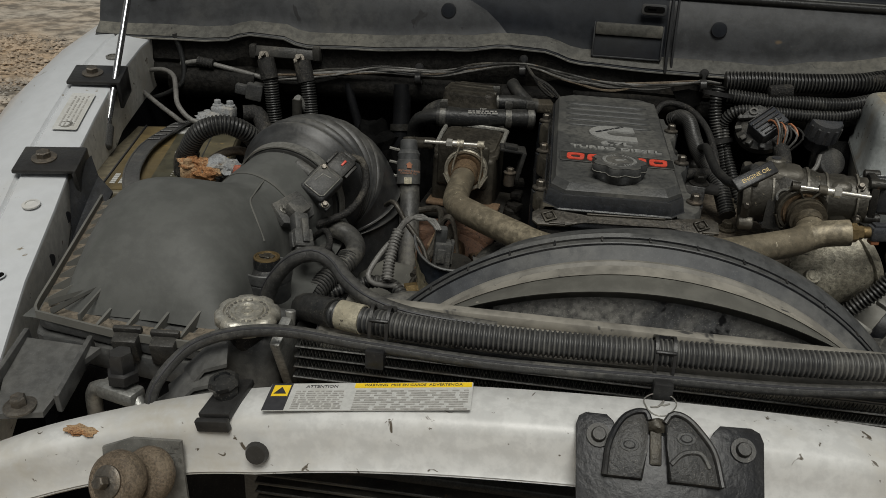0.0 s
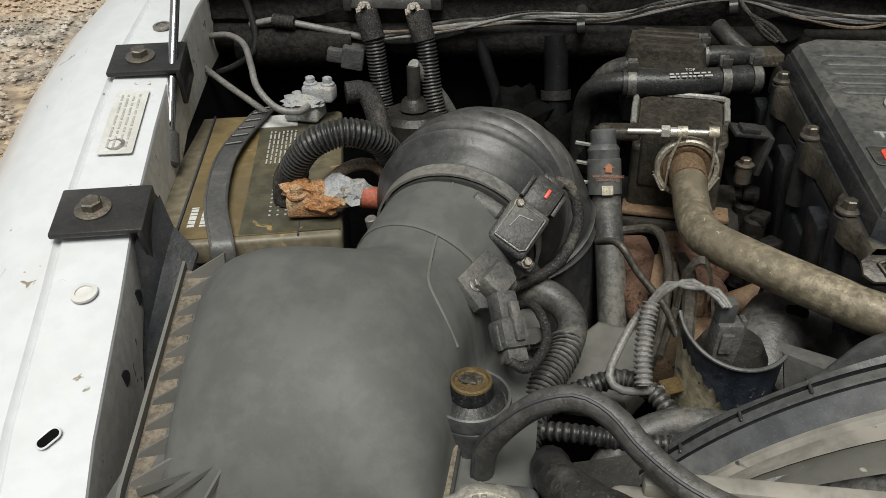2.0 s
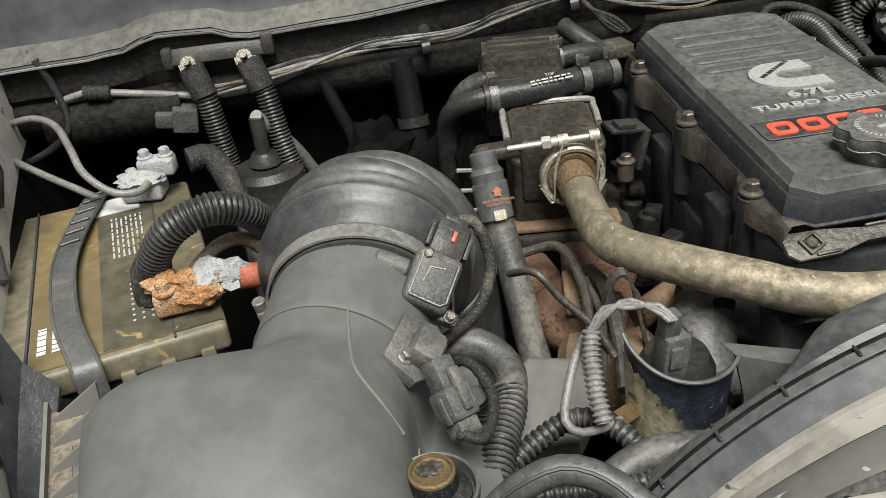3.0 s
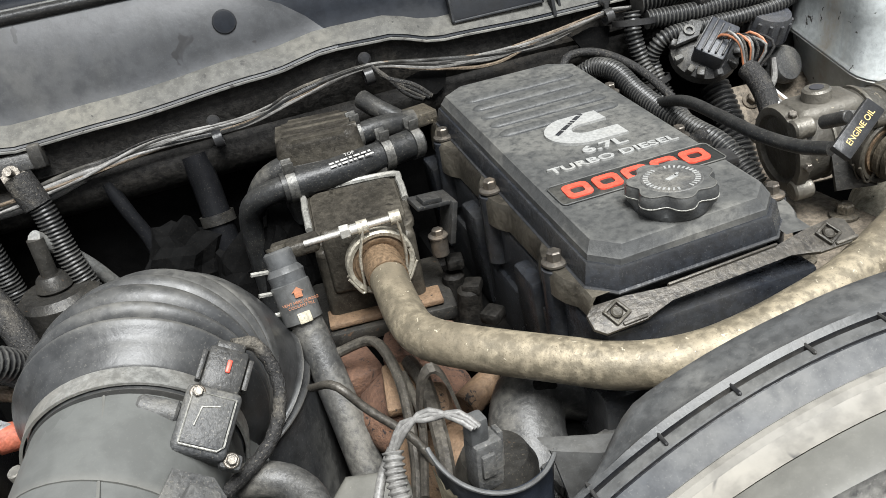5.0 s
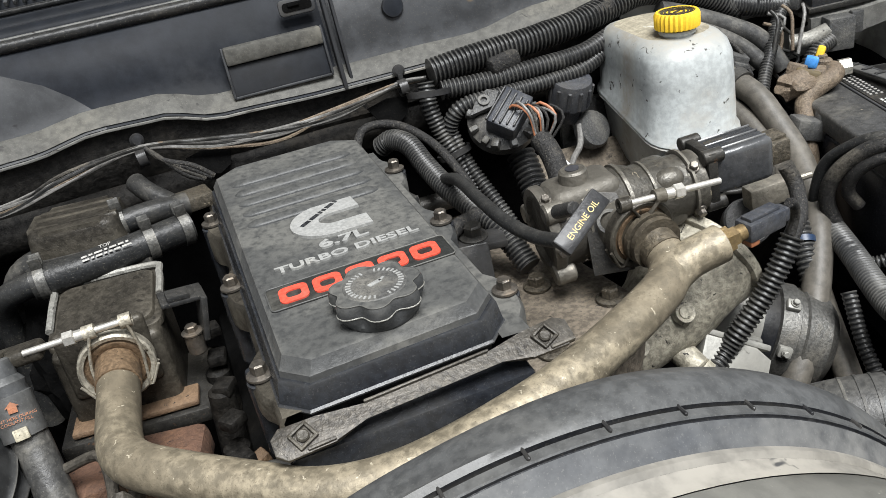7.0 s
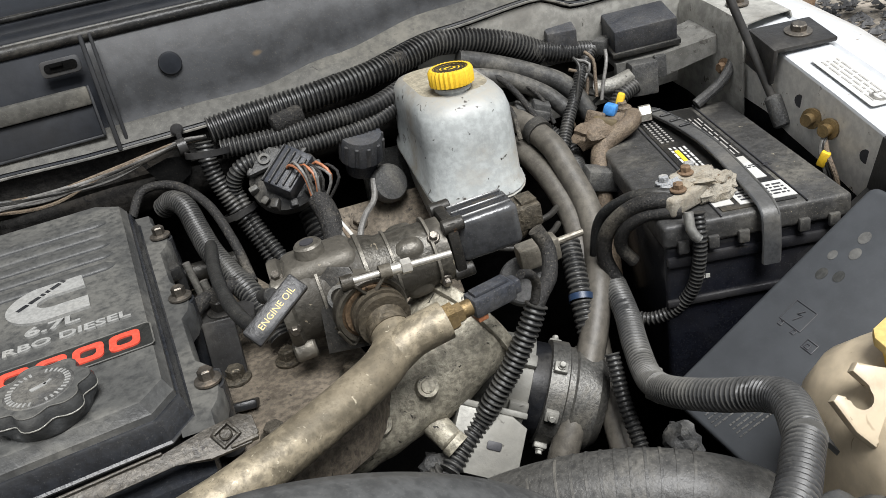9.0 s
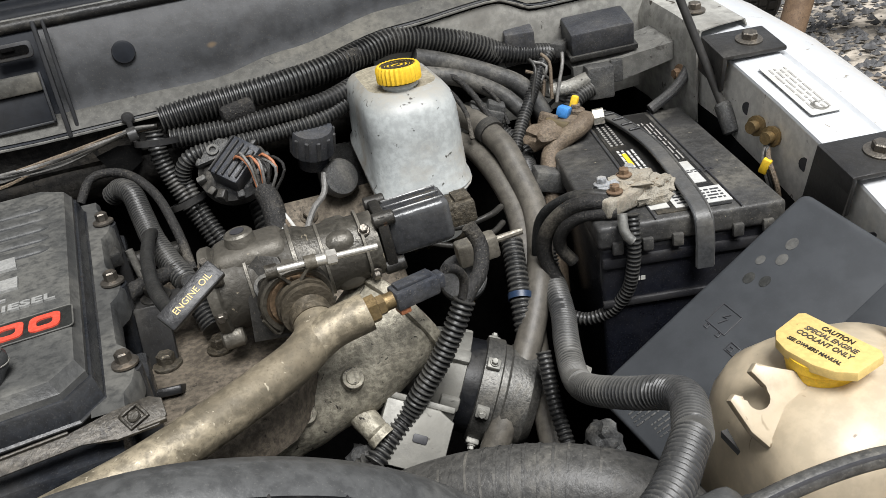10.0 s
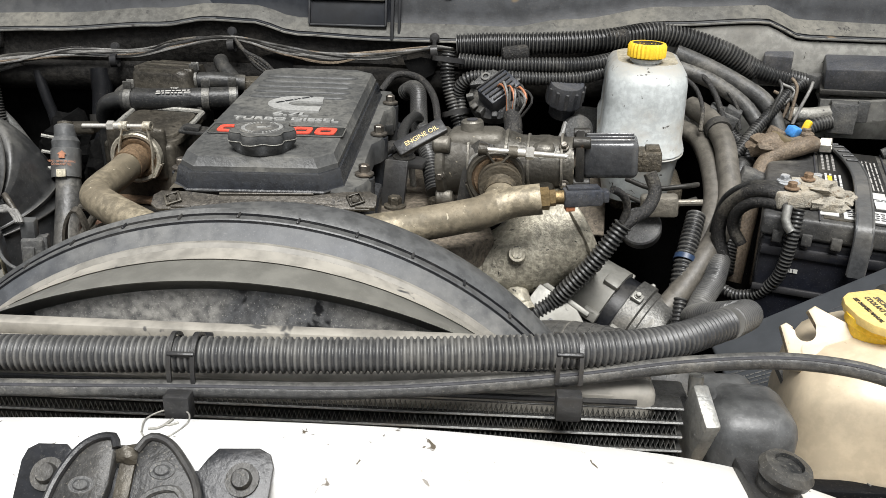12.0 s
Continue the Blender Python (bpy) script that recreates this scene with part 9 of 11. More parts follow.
def intake_casting():
    c = thing("intake_horn", (0.42, 1.07, 0.92), "oily cast aluminium intake horn", "intake casting")
    line = smooth_path([(0.270, 1.125, 0.905), (0.315, 1.105, 0.925), (0.360, 1.098, 0.940), (0.400, 1.102, 0.955), (0.435, 1.112, 0.972), (0.468, 1.122, 0.988)], 0.006)
    bm = nb()
    sweep(bm, line, lambda t: 0.038 + 0.003 * math.sin(9 * t) + 0.016 * max(0.0, t - 0.35) / 0.65, 32, squash=1.0)
    for v in bm.verts:
        v.co += Vector((0, 0, 1)) * 0.004 * noise.noise(v.co * 28) + Vector((0, 1, 0)) * 0.003 * noise.noise(v.co * 45)
    part("horn", bm, M_HORN, c, angle=70)
    # rolled end flange with bolt eyes
    mf = frame_m(line[-1], line[-1] - line[-4], (0, 0, 1))
    bm = nb()
    lathe(bm, [(0.030, -0.008), (0.056, -0.008), (0.0590, -0.006), (0.0590, 0.003), (0.056, 0.005), (0.030, 0.005)], mf, 40)
    part("flange", bm, M_HORN, c)
    for an in (200, 245):
        bm = nb()
        ring(bm, mf @ Vector((0.062 * math.cos(radians(an)), 0.062 * math.sin(radians(an)), 0)), mf.to_3x3() @ Vector((0, 0, 1)), 0.0045, 0.0035, 0.010, 18)
        part("bolt_eye", bm, M_HORN, c)
    for p in ((0.398, 1.060, 0.978), (0.350, 1.062, 0.958)):
        bm = nb()
        lathe(bm, [(0, 0.004), (0.006, 0.003), (0.0065, 0.0015), (0.0095, 0.002), (0.011, -0.004), (0, -0.004)], frame_m(p, (0, -0.75, 0.66)), 18)
        part("boss", bm, M_HORN, c)
    bm = nb()
    cyl(bm, (0.395, 1.085, 0.935), (0.408, 1.052, 0.915), 0.014, 0.012, 16, 0.002)
    ring(bm, (0.409, 1.050, 0.913), (0.4, -0.7, -0.6), 0.006, 0.007, 0.008, 18)
    part("port", bm, M_HORN, c)


intake_casting()


def manifold_top():
    c = thing("intake_manifold", (0.30, 1.16, 0.93), "oily flat intake manifold cover with bolts", "manifold")
    bm = nb()
    prism(bm, [(0.222, 1.03), (0.262, 1.00), (0.335, 1.035), (0.372, 1.08), (0.360, 1.19), (0.31, 1.36), (0.232, 1.38)], 0.955, 0.992, None, bevel=0.006, seg=3)
    part("plate", bm, M_DIRT, c)
    for p in ((0.300, 1.158, 0.993), (0.345, 1.098, 0.993), (0.262, 1.055, 0.993), (0.318, 1.255, 0.993), (0.25, 1.16, 0.993)):
        bm = nb()
        hexbolt(bm, p, (0, 0, 1), 0.0085, 0.010, 1.6)
        part("bolt", bm, M_GRIME, c)


manifold_top()


def lift_bracket():
    b = thing("engine_bracket", (0.255, 1.15, 0.97), "black steel bracket bolted beside the engine cover", "bracket")
    bm = nb()
    box(bm, (0.262, 1.195, 1.040), (0.050, 0.032, 0.008), (0, 0, -12), bevel=0.002)
    box(bm, (0.248, 1.172, 1.010), (0.030, 0.008, 0.075), (-22, 0, -12), bevel=0.002)
    box(bm, (0.247, 1.128, 0.985), (0.032, 0.060, 0.008), (-32, 0, -12), bevel=0.002)
    part("plate", bm, M_CLEANBLACK, b)
    for p in ((0.258, 1.200, 1.044), (0.246, 1.108, 0.974)):
        bm = nb()
        hexbolt(bm, p, (0, -0.1, 1), 0.009, 0.011, 1.6)
        part("bolt", bm, M_DARKMETAL, b)


lift_bracket()


def oil_tag():
    t = thing("oil_level_handle", (0.285, 1.03, 1.11), "black dipstick handle plate lettered in yellow", "dipstick handle")
    tl, tr, bl, br = Vector((0.306, 1.046, 1.134)), Vector((0.316, 1.036, 1.124)), Vector((0.262, 1.029, 1.112)), Vector((0.271, 1.018, 1.101))
    c = (tl + tr + bl + br) / 4
    x = ((tl + tr) - (bl + br)).normalized()
    y = ((tl + bl) - (tr + br)).normalized()
    n = x.cross(y).normalized()
    y = n.cross(x)
    m = Matrix((x, y, n)).transposed().to_4x4()
    m.translation = c
    bm = nb()
    prism(bm, rounded(0.056, 0.0175, 0.0015, 2), -0.003, 0.003, m, bevel=0.0012)
    plate = part("plate", bm, M_CLEANBLACK, t)
    lettering("lettering", "ENGINE OIL", m @ Matrix.Translation((0.001, -0.0005, 0.0031)), 0.0052, M_YELLOWPALE, plate, "pale yellow letters", depth=0.0002, bold=0.0)
    bm = nb()
    hose(bm, [(0.276, 1.045, 1.100), (0.268, 1.075, 1.094), (0.262, 1.12, 1.092), (0.262, 1.18, 1.092), (0.268, 1.25, 1.085), (0.272, 1.32, 1.06)], 0.0062)
    part("tube", bm, M_RUBBER, t)
    bm = nb()
    cyl(bm, m @ Vector((0.008, 0.010, -0.004)), m @ Vector((0.008, 0.020, -0.03)), 0.006, 0.006, 12, 0.001)
    part("stem", bm, M_PLASTIC, t)


oil_tag()
run("wire_loom", [(0.240, 1.43, 1.075), (0.252, 1.415, 1.085), (0.262, 1.385, 1.084), (0.266, 1.345, 1.070), (0.270, 1.30, 1.060), (0.280, 1.25, 1.050), (0.290, 1.21, 1.040), (0.30, 1.17, 1.01)], 0.0125, M_LOOM, "black corrugated harness beside the engine cover", "cable", "engine looms", pitch=0.0045)
run("wire", [(0.205, 1.415, 1.080), (0.225, 1.435, 1.100), (0.26, 1.42, 1.100), (0.285, 1.37, 1.085), (0.295, 1.31, 1.06), (0.298, 1.26, 1.03)], 0.0052, M_TAPE, "thin braided cable behind the engine cover", "wire", "engine wires")
run("wire_loom", [(0.285, 1.235, 1.050), (0.262, 1.222, 1.052), (0.240, 1.205, 1.055), (0.226, 1.19, 1.052)], 0.0085, M_TAPE, "taped branch of the engine harness", "cable", "engine looms", pitch=0.010, depth=0.07)
for k, mt in enumerate((M_BRASS, M_WIRE, M_BROWNTAPE)):
    run("wire", [(0.236, 1.203 + 0.004 * k, 1.055), (0.225, 1.196 - 0.006 * k, 1.057), (0.219, 1.180 - 0.006 * k, 1.045), (0.217, 1.17, 1.02)], 0.0018, mt, "bare thin wires beside the cover", "wire", "bare wires", seg=8)
for x, y, z in ((0.242, 1.330, 0.99), (0.252, 1.285, 0.985), (0.262, 1.25, 0.98)):
    bm = nb()
    hose(bm, [(x, y, z + 0.055), (x + 0.004, y - 0.006, z + 0.02), (x + 0.010, y - 0.012, z - 0.03)], 0.0042, 10)
    single("fuel_line", bm, M_STEEL, "bright steel injector line", "pipe", "injector lines", angle=60)
bm = nb()
cyl(bm, (0.225, 1.355, 1.020), (0.300, 1.345, 1.022), 0.011, 0.011, 16, 0.002)
single("fuel_rail", bm, M_DARKMETAL, "dark fuel rail beside the cover", "rail")
for y in (1.300, 1.36):
    bm = nb()
    box(bm, (0.222, y, 1.055), (0.024, 0.028, 0.016), (0, 0, 12), bevel=0.003)
    single("wire_connector", bm, M_PLASTIC, "black connector beside the engine cover", "connector", "black connectors")


def alternator():
    a = thing("alternator", (0.50, 1.10, 0.82), "dirty grey die-cast alternator with a black band", "alternator")
    ax = Vector((0.80, -0.48, -0.35)).normalized()
    m = frame_m((0.532, 1.122, 0.872), ax, (0, 0, 1))
    bm = nb()
    lathe(bm, [(0, -0.088), (0.034, -0.088), (0.042, -0.080), (0.047, -0.066), (0.0525, -0.050), (0.0545, -0.014), (0.0500, -0.013)], m, 44)
    part("case", bm, M_ALT, a)
    bm = nb()
    lathe(bm, [(0.0500, -0.013), (0.0505, 0.001), (0.0500, 0.003)], m, 44)
    part("band", bm, M_CLEANBLACK, a)
    bm = nb()
    lathe(bm, [(0.0500, 0.003), (0.0550, 0.004), (0.0560, 0.022), (0.0520, 0.024), (0.0520, 0.030), (0.0545, 0.032), (0.0530, 0.056), (0.044, 0.066), (0, 0.066)], m, 44)
    part("rear_case", bm, M_CLAMP, a, "darker rear half of the case")
    for k, an in enumerate((25, 75, 125, 175, 235, 300)):
        bm = nb()
        c0, s0 = math.cos(radians(an)), math.sin(radians(an))
        box(bm, (0.0555 * c0, 0.0555 * s0, -0.022), (0.010, 0.014, 0.020), (0, 0, an), bevel=0.0025, m=m)
        part("lug", bm, M_ALT, a)
        bm = nb()
        box(bm, (0.0565 * c0, 0.0565 * s0, 0.012), (0.009, 0.012, 0.014), (0, 0, an), bevel=0.002, m=m)
        hexbolt(bm, m @ Vector((0.0610 * c0, 0.0610 * s0, 0.012)), m.to_3x3() @ Vector((c0, s0, 0)), 0.0035, 0.004, 1.3)
        part("lug", bm, M_ALT, a)
    for z0 in (-0.040, -0.030):
        for an in (140, 152, 164):
            bm = nb()
            q = m @ Vector((0.0535 * math.cos(radians(an)), 0.0535 * math.sin(radians(an)), z0))
            ring(bm, q, m.to_3x3() @ Vector((math.cos(radians(an)), math.sin(radians(an)), 0)), 0.0022, 0.0010, 0.0012, 12)
            part("cast_mark", bm, M_ALT, a)
    # square regulator box with its window, low in front of the case
    mb = frame_m((0.438, 1.045, 0.902), (-0.10, -0.80, 0.58), (0.82, -0.28, -0.50))
    bm = nb()
    prism(bm, [(-0.034, -0.030), (0.030, -0.030), (0.034, -0.024), (0.034, 0.022), (0.018, 0.030), (-0.034, 0.030)], -0.030, 0.004, mb, bevel=0.003)
    part("regulator_box", bm, M_ALT, a)
    bm = nb()
    prism(bm, rounded(0.014, 0.008, 0.002), 0.0035, 0.0055, mb @ Matrix.Translation((0.006, 0.0, 0)), bevel=0.0004)
    part("window", bm, M_PRINT, a)
    bm = nb()
    box(bm, (0.0, 0.033, -0.006), (0.064, 0.006, 0.016), bevel=0.0015, m=mb)
    part("box_edge", bm, M_ALT, a)
    bm = nb()
    box(bm, (-0.004, -0.046, -0.016), (0.062, 0.030, 0.024), bevel=0.003, m=mb)
    part("plug_socket", bm, M_CLEANBLACK, a)
    bm = nb()
    cyl(bm, (0.560, 1.180, 0.965), (0.556, 1.168, 0.977), 0.026, 0.026, 28, 0.002)
    part("disc", bm, M_GREYCONN, a, "round grey cover disc")


alternator()
run("wire_loom", [(0.512, 1.056, 1.020), (0.500, 1.054, 1.000), (0.481, 1.054, 0.970), (0.462, 1.056, 0.945), (0.442, 1.058, 0.920), (0.416, 1.050, 0.905), (0.396, 1.040, 0.895)], 0.0108, M_LOOM, "black corrugated sleeve over the alternator", "cable", "engine looms", pitch=0.0052, depth=0.2)
run("wire", [(0.545, 1.105, 1.065), (0.552, 1.098, 1.045), (0.540, 1.078, 1.030), (0.524, 1.064, 1.026), (0.508, 1.056, 1.014)], 0.0075, M_TAPE, "taped wires dropping from the motor plug", "wire", "engine wires")
run("wire", [(0.493, 1.040, 1.066), (0.505, 1.048, 1.058), (0.514, 1.055, 1.042), (0.510, 1.056, 1.02)], 0.0042, M_TAPE, "taped wires from the sensor plug", "wire", "engine wires")
bm = nb()
crumb(bm, (0.396, 1.062, 0.880), (0.022, 0.018, 0.016), 5, 0.5, 3)
single("cable_junction_boot", bm, M_GREYCONN, "crusted grey cable boot on the alternator", "cable boot")
run("wire_loom", [(0.35, 1.07, 0.86), (0.375, 1.055, 0.88), (0.392, 1.05, 0.89)], 0.009, M_LOOM, "dusty corrugated sleeve low on the engine", "cable", "low looms", pitch=0.006)


# ---- brake reservoir ----
def brake_reservoir():
    b = thing("brake_fluid_reservoir", (0.57, 1.32, 0.99), "grimy translucent white brake fluid reservoir with yellow cap", "reservoir")
    m = Matrix.Translation((0.575, 1.343, 0.0)) @ pose(0, 0, 0, 0, 0, -7)

    def rr(w, d, r, z, dx=0, dy=0):
        return [(x + dx, y + dy, z) for x, y in rounded(w, d, r, 5)]

    levels = [(0.088, 0.160, 0.030, 0.988, 0), (0.096, 0.176, 0.034, 1.012, 0), (0.104, 0.188, 0.036, 1.050, 0), (0.113, 0.198, 0.038, 1.0535, 0), (0.1145, 0.200, 0.038, 1.0560, 0), (0.1115, 0.196, 0.038, 1.0575, 0), (0.1140, 0.199, 0.038, 1.0590, 0), (0.1125, 0.198, 0.038, 1.0615, 0), (0.107, 0.190, 0.036, 1.0645, 0), (0.105, 0.186, 0.036, 1.110, 0.001), (0.104, 0.180, 0.034, 1.130, 0.002), (0.100, 0.170, 0.034, 1.142, 0.004), (0.090, 0.152, 0.034, 1.150, 0.006), (0.078, 0.130, 0.030, 1.1535, 0.006), (0.030, 0.04, 0.012, 1.1555, 0.0)]
    rings = [[m @ (Vector(p) + Vector((0, 0, p[1] * 0.19 * min(1.0, max(0.0, (1.125 - z) / 0.06))))) for p in rr(w, d, r, z, 0, dy)] for w, d, r, z, dy in levels]

    def skin(name, rows, material, label="", top=True):
        bm = nb()
        vs = [[bm.verts.new(p) for p in row] for row in rows]
        n = len(vs[0])
        for a, c in zip(vs, vs[1:]):
            for i in range(n):
                bm.faces.new((a[i], a[(i + 1) % n], c[(i + 1) % n], c[i]))
        bm.faces.new(vs[-1] if top else vs[0][::-1])
        part(name, bm, material, b, label, angle=50)

    skin("tank", rings[:14], M_MILK, top=False)
    skin("dusty_top", rings[13:], M_TANKDUST, "top caked with tan dust")
    mc = Matrix.Translation((0.5655, 1.300, -0.002)) @ Matrix.Diagonal((0.86, 0.86, 1, 1))
    bm = nb()
    lathe(bm, [(0.021, 1.136), (0.021, 1.158), (0.0235, 1.158), (0.0235, 1.162), (0, 1.162)], mc, 28)
    part("neck", bm, M_MILK, b)
    bm = nb()
    lathe(bm, [(0.020, 1.164), (0.0285, 1.164), (0.0290, 1.166), (0.0290, 1.178), (0.0265, 1.1815), (0.024, 1.1815), (0.0235, 1.180), (0, 1.180)], mc, 112, lobes=28, lobe_depth=0.06)
    cap = part("cap", bm, M_YELLOW, b, "yellow knurled cap")
    bm = nb()
    for k in range(26):
        a = 2 * math.pi * k / 26
        box(bm, (0.0185 * math.cos(a), 0.0185 * math.sin(a), 1.1803), (0.004, 0.0026, 0.0008), (0, 0, math.degrees(a)), bevel=0, m=mc)
    for rq in (0.0085, 0.0135, 0.0215):
        lathe(bm, [(rq, 1.1800), (rq, 1.1810), (rq + 0.0022, 1.1810), (rq + 0.0022, 1.1800)], mc, 32)
    box(bm, (0, 0, 1.1803), (0.009, 0.004, 0.0012), (0, 0, 15), bevel=0, m=mc)
    part("cap_print", bm, M_OILY, cap)
    bm = nb()
    box(bm, (0.02, 0.02, 0.962), (0.10, 0.10, 0.05), bevel=0.014, seg=3, m=m)
    part("master_cylinder", bm, M_GRIME, b)


brake_reservoir()
d = thing("booster_plate", (0.475, 1.36, 0.95), "dirt-caked tan plate with bolts below the brake reservoir", "plate")
mp = Matrix.Translation((0.478, 1.350, 0.962)) @ pose(0, 0, 0, 44, 0, -6)
bm = nb()
box(bm, (0, 0, 0), (0.125, 0.150, 0.008), bevel=0.003, m=mp)
part("plate", bm, M_DIRT, d)
for q in ((-0.032, 0.050), (0.020, 0.010), (-0.040, -0.030)):
    bm = nb()
    hexbolt(bm, mp @ Vector((q[0], q[1], 0.004)), mp.to_3x3() @ Vector((0, 0, 1)), 0.0075, 0.010, 1.5)
    part("bolt", bm, M_DIRT, d)
bm = nb()
box(bm, (0.520, 1.440, 0.985), (0.075, 0.012, 0.15), (0, 0, -10), bevel=0.004)
cyl(bm, (0.500, 1.432, 1.035), (0.500, 1.426, 1.036), 0.012, 0.012, 18, 0.001)
single("brake_bracket", bm, M_GREYCONN, "dirty metal plate beside the brake reservoir", "bracket")


def round_connector():
    c = thing("bulkhead_connector", (0.375, 1.37, 1.05), "large black dusty bulkhead connector with exposed wires", "connector")
    m = frame_m((0.375, 1.372, 1.090), (-0.15, -0.62, 0.77), (1, 0, 0))
    bm = nb()
    lathe(bm, [(0, 0.002), (0.030, 0.002), (0.034, 0.000), (0.041, -0.004), (0.041, -0.016), (0.034, -0.020), (0, -0.020)], m, 30)
    part("rim", bm, M_PLASTIC, c)
    rnd = random.Random(8)
    for k in range(12):
        bm = nb()
        a = radians(30 * k + rnd.uniform(-6, 6))
        box(bm, (0.037 * math.cos(a), 0.037 * math.sin(a), 0.000), (rnd.uniform(0.008, 0.014), rnd.uniform(0.006, 0.011), rnd.uniform(0.008, 0.014)), (rnd.uniform(-15, 15), rnd.uniform(-15, 15), math.degrees(a)), bevel=0.002, m=m)
        part("lug", bm, M_PLASTIC if k % 3 else M_GREYCONN, c)
    bm = nb()
    box(bm, (0.006, -0.006, 0.012), (0.052, 0.036, 0.026), (0, 0, 40), bevel=0.003, m=m)
    part("core", bm, M_BLUEGREY, c)
    for k in range(5):
        bm = nb()
        box(bm, (0.006, -0.006, 0.026), (0.050 - 0.003 * k, 0.0024, 0.004), (0, 0, 40), bevel=0.0006, seg=1, m=m @ pose(-0.012 + 0.005 * k, 0.012 - 0.006 * k, 0, 0, 0, 0))
        part("fin", bm, M_CLEANBLACK, c)
    bm = nb()
    prism(bm, [(-0.036, 0.010), (-0.020, 0.030), (-0.004, 0.036), (0.008, 0.028), (-0.006, 0.012)], 0.006, 0.012, m, bevel=0.001)
    part("plate", bm, M_GREYCONN, c)
    bm = nb()
    ring(bm, m @ Vector((-0.014, 0.022, 0.013)), m.to_3x3() @ Vector((0, 0, 1)), 0.004, 0.003, 0.004, 16)
    part("eyelet", bm, M_GREYCONN, c)
    for k in range(9):
        bm = nb()
        s = m @ Vector((0.004 + 0.004 * k, -0.006 - 0.002 * k, 0.024))
        hose(bm, [s, s + Vector((rnd.uniform(0.002, 0.010), -0.010, rnd.uniform(0.004, 0.012))), s + Vector((0.010 + rnd.uniform(-0.003, 0.005), -0.028, -0.004)), (0.390 + 0.0016 * k, 1.318, 1.066 + rnd.uniform(-0.003, 0.003))], 0.0017, 8)
        part("wire", bm, (M_ORANGE, M_WIRE, M_TAPE)[k % 3], c, "faded orange wire" if k % 3 == 0 else "")
    return c


round_connector()
run("taped_harness", [(0.396, 1.322, 1.072), (0.398, 1.305, 1.062), (0.396, 1.285, 1.046), (0.390, 1.265, 1.030)], 0.0125, M_TAPE, "taped harness below the bulkhead connector", "cable")
for k in range(6):
    run("wire", [(0.388 + 0.003 * k, 1.300, 1.058 + 0.001 * (k % 2)), (0.390 + 0.004 * k, 1.270, 1.045), (0.382 + 0.006 * k, 1.235, 1.035), (0.375 + 0.008 * k, 1.21, 1.02)], 0.0022, (M_WIRE, M_BROWNTAPE, M_LABELWHITE)[k % 3], "loose pale wire below the connector", "wire", "loose wires", seg=8)


def grey_plug():
    p = thing("brake_switch_plug", (0.475, 1.395, 1.05), "blue-grey ribbed electrical plug with a round cap", "connector")
    m = Matrix.Translation((0.475, 1.395, 1.085)) @ pose(0, 0, 0, 20, 4, 0)
    bm = nb()
    lathe(bm, [(0, 0.024), (0.024, 0.024), (0.026, 0.018), (0.027, -0.008), (0.020, -0.010), (0.019, -0.030), (0.015, -0.032), (0, -0.032)], m, 24)
    shell = part("shell", bm, M_BLUEGREY, p)
    for k in range(12):
        a = radians(30 * k)
        bm = nb()
        box(bm, (0.0265 * math.cos(a), 0.0265 * math.sin(a), 0.006), (0.003, 0.005, 0.026), (0, 0, 30 * k), bevel=0.001, seg=1, m=m)
        part("rib", bm, M_BLUEGREY, shell)
    bm = nb()
    lathe(bm, [(0, 0.002), (0.021, 0.001), (0.024, -0.004), (0.024, -0.012), (0, -0.012)], frame_m((0.498, 1.378, 1.040), (0.2, -0.85, 0.4)), 26)
    part("disc", bm, M_GREYCONN, p)
    bm = nb()
    hose(bm, [(0.478, 1.382, 1.050), (0.470, 1.368, 1.030), (0.450, 1.352, 1.020), (0.434, 1.335, 1.000), (0.43, 1.31, 0.97)], 0.0038, 8)
    part("wire", bm, M_WIRE, p)


grey_plug()
# corrugated harnesses along the cowl
for pts, r, g, lb in (
    ([(0.315, 1.425, 1.148), (0.37, 1.425, 1.152), (0.45, 1.425, 1.155), (0.52, 1.430, 1.160), (0.57, 1.440, 1.166), (0.62, 1.448, 1.170), (0.70, 1.45, 1.150), (0.76, 1.45, 1.12)], 0.0165, 0.0055, "thick grey corrugated harness under the cowl"),
    ([(0.320, 1.412, 1.128), (0.38, 1.405, 1.126), (0.44, 1.400, 1.128), (0.50, 1.400, 1.130), (0.55, 1.415, 1.138)], 0.0115, 0.005, "black corrugated harness under the cowl"),
    ([(0.318, 1.408, 1.060), (0.322, 1.402, 1.090), (0.340, 1.396, 1.108), (0.39, 1.392, 1.110), (0.45, 1.392, 1.110), (0.50, 1.395, 1.114), (0.55, 1.415, 1.126)], 0.0098, 0.0048, "black corrugated harness looping down"),
    ([(0.305, 1.420, 1.140), (0.303, 1.412, 1.110), (0.312, 1.402, 1.070), (0.328, 1.385, 1.025), (0.342, 1.36, 0.98), (0.35, 1.33, 0.94)], 0.0105, 0.005, "black corrugated harness dropping behind the engine"),
    ([(0.322, 1.404, 1.075), (0.330, 1.388, 1.04), (0.345, 1.36, 1.0), (0.36, 1.33, 0.96)], 0.0090, 0.005, "black corrugated harness dropping behind the engine"),
    ([(0.400, 1.39, 1.03), (0.398, 1.36, 1.0), (0.392, 1.32, 0.96), (0.39, 1.29, 0.92)], 0.0180, 0.007, "fat black corrugated sleeve below the connector"),
):
    run("wire_loom", pts, r, M_LOOM, lb, "cable", "cowl looms", pitch=g, depth=0.16)
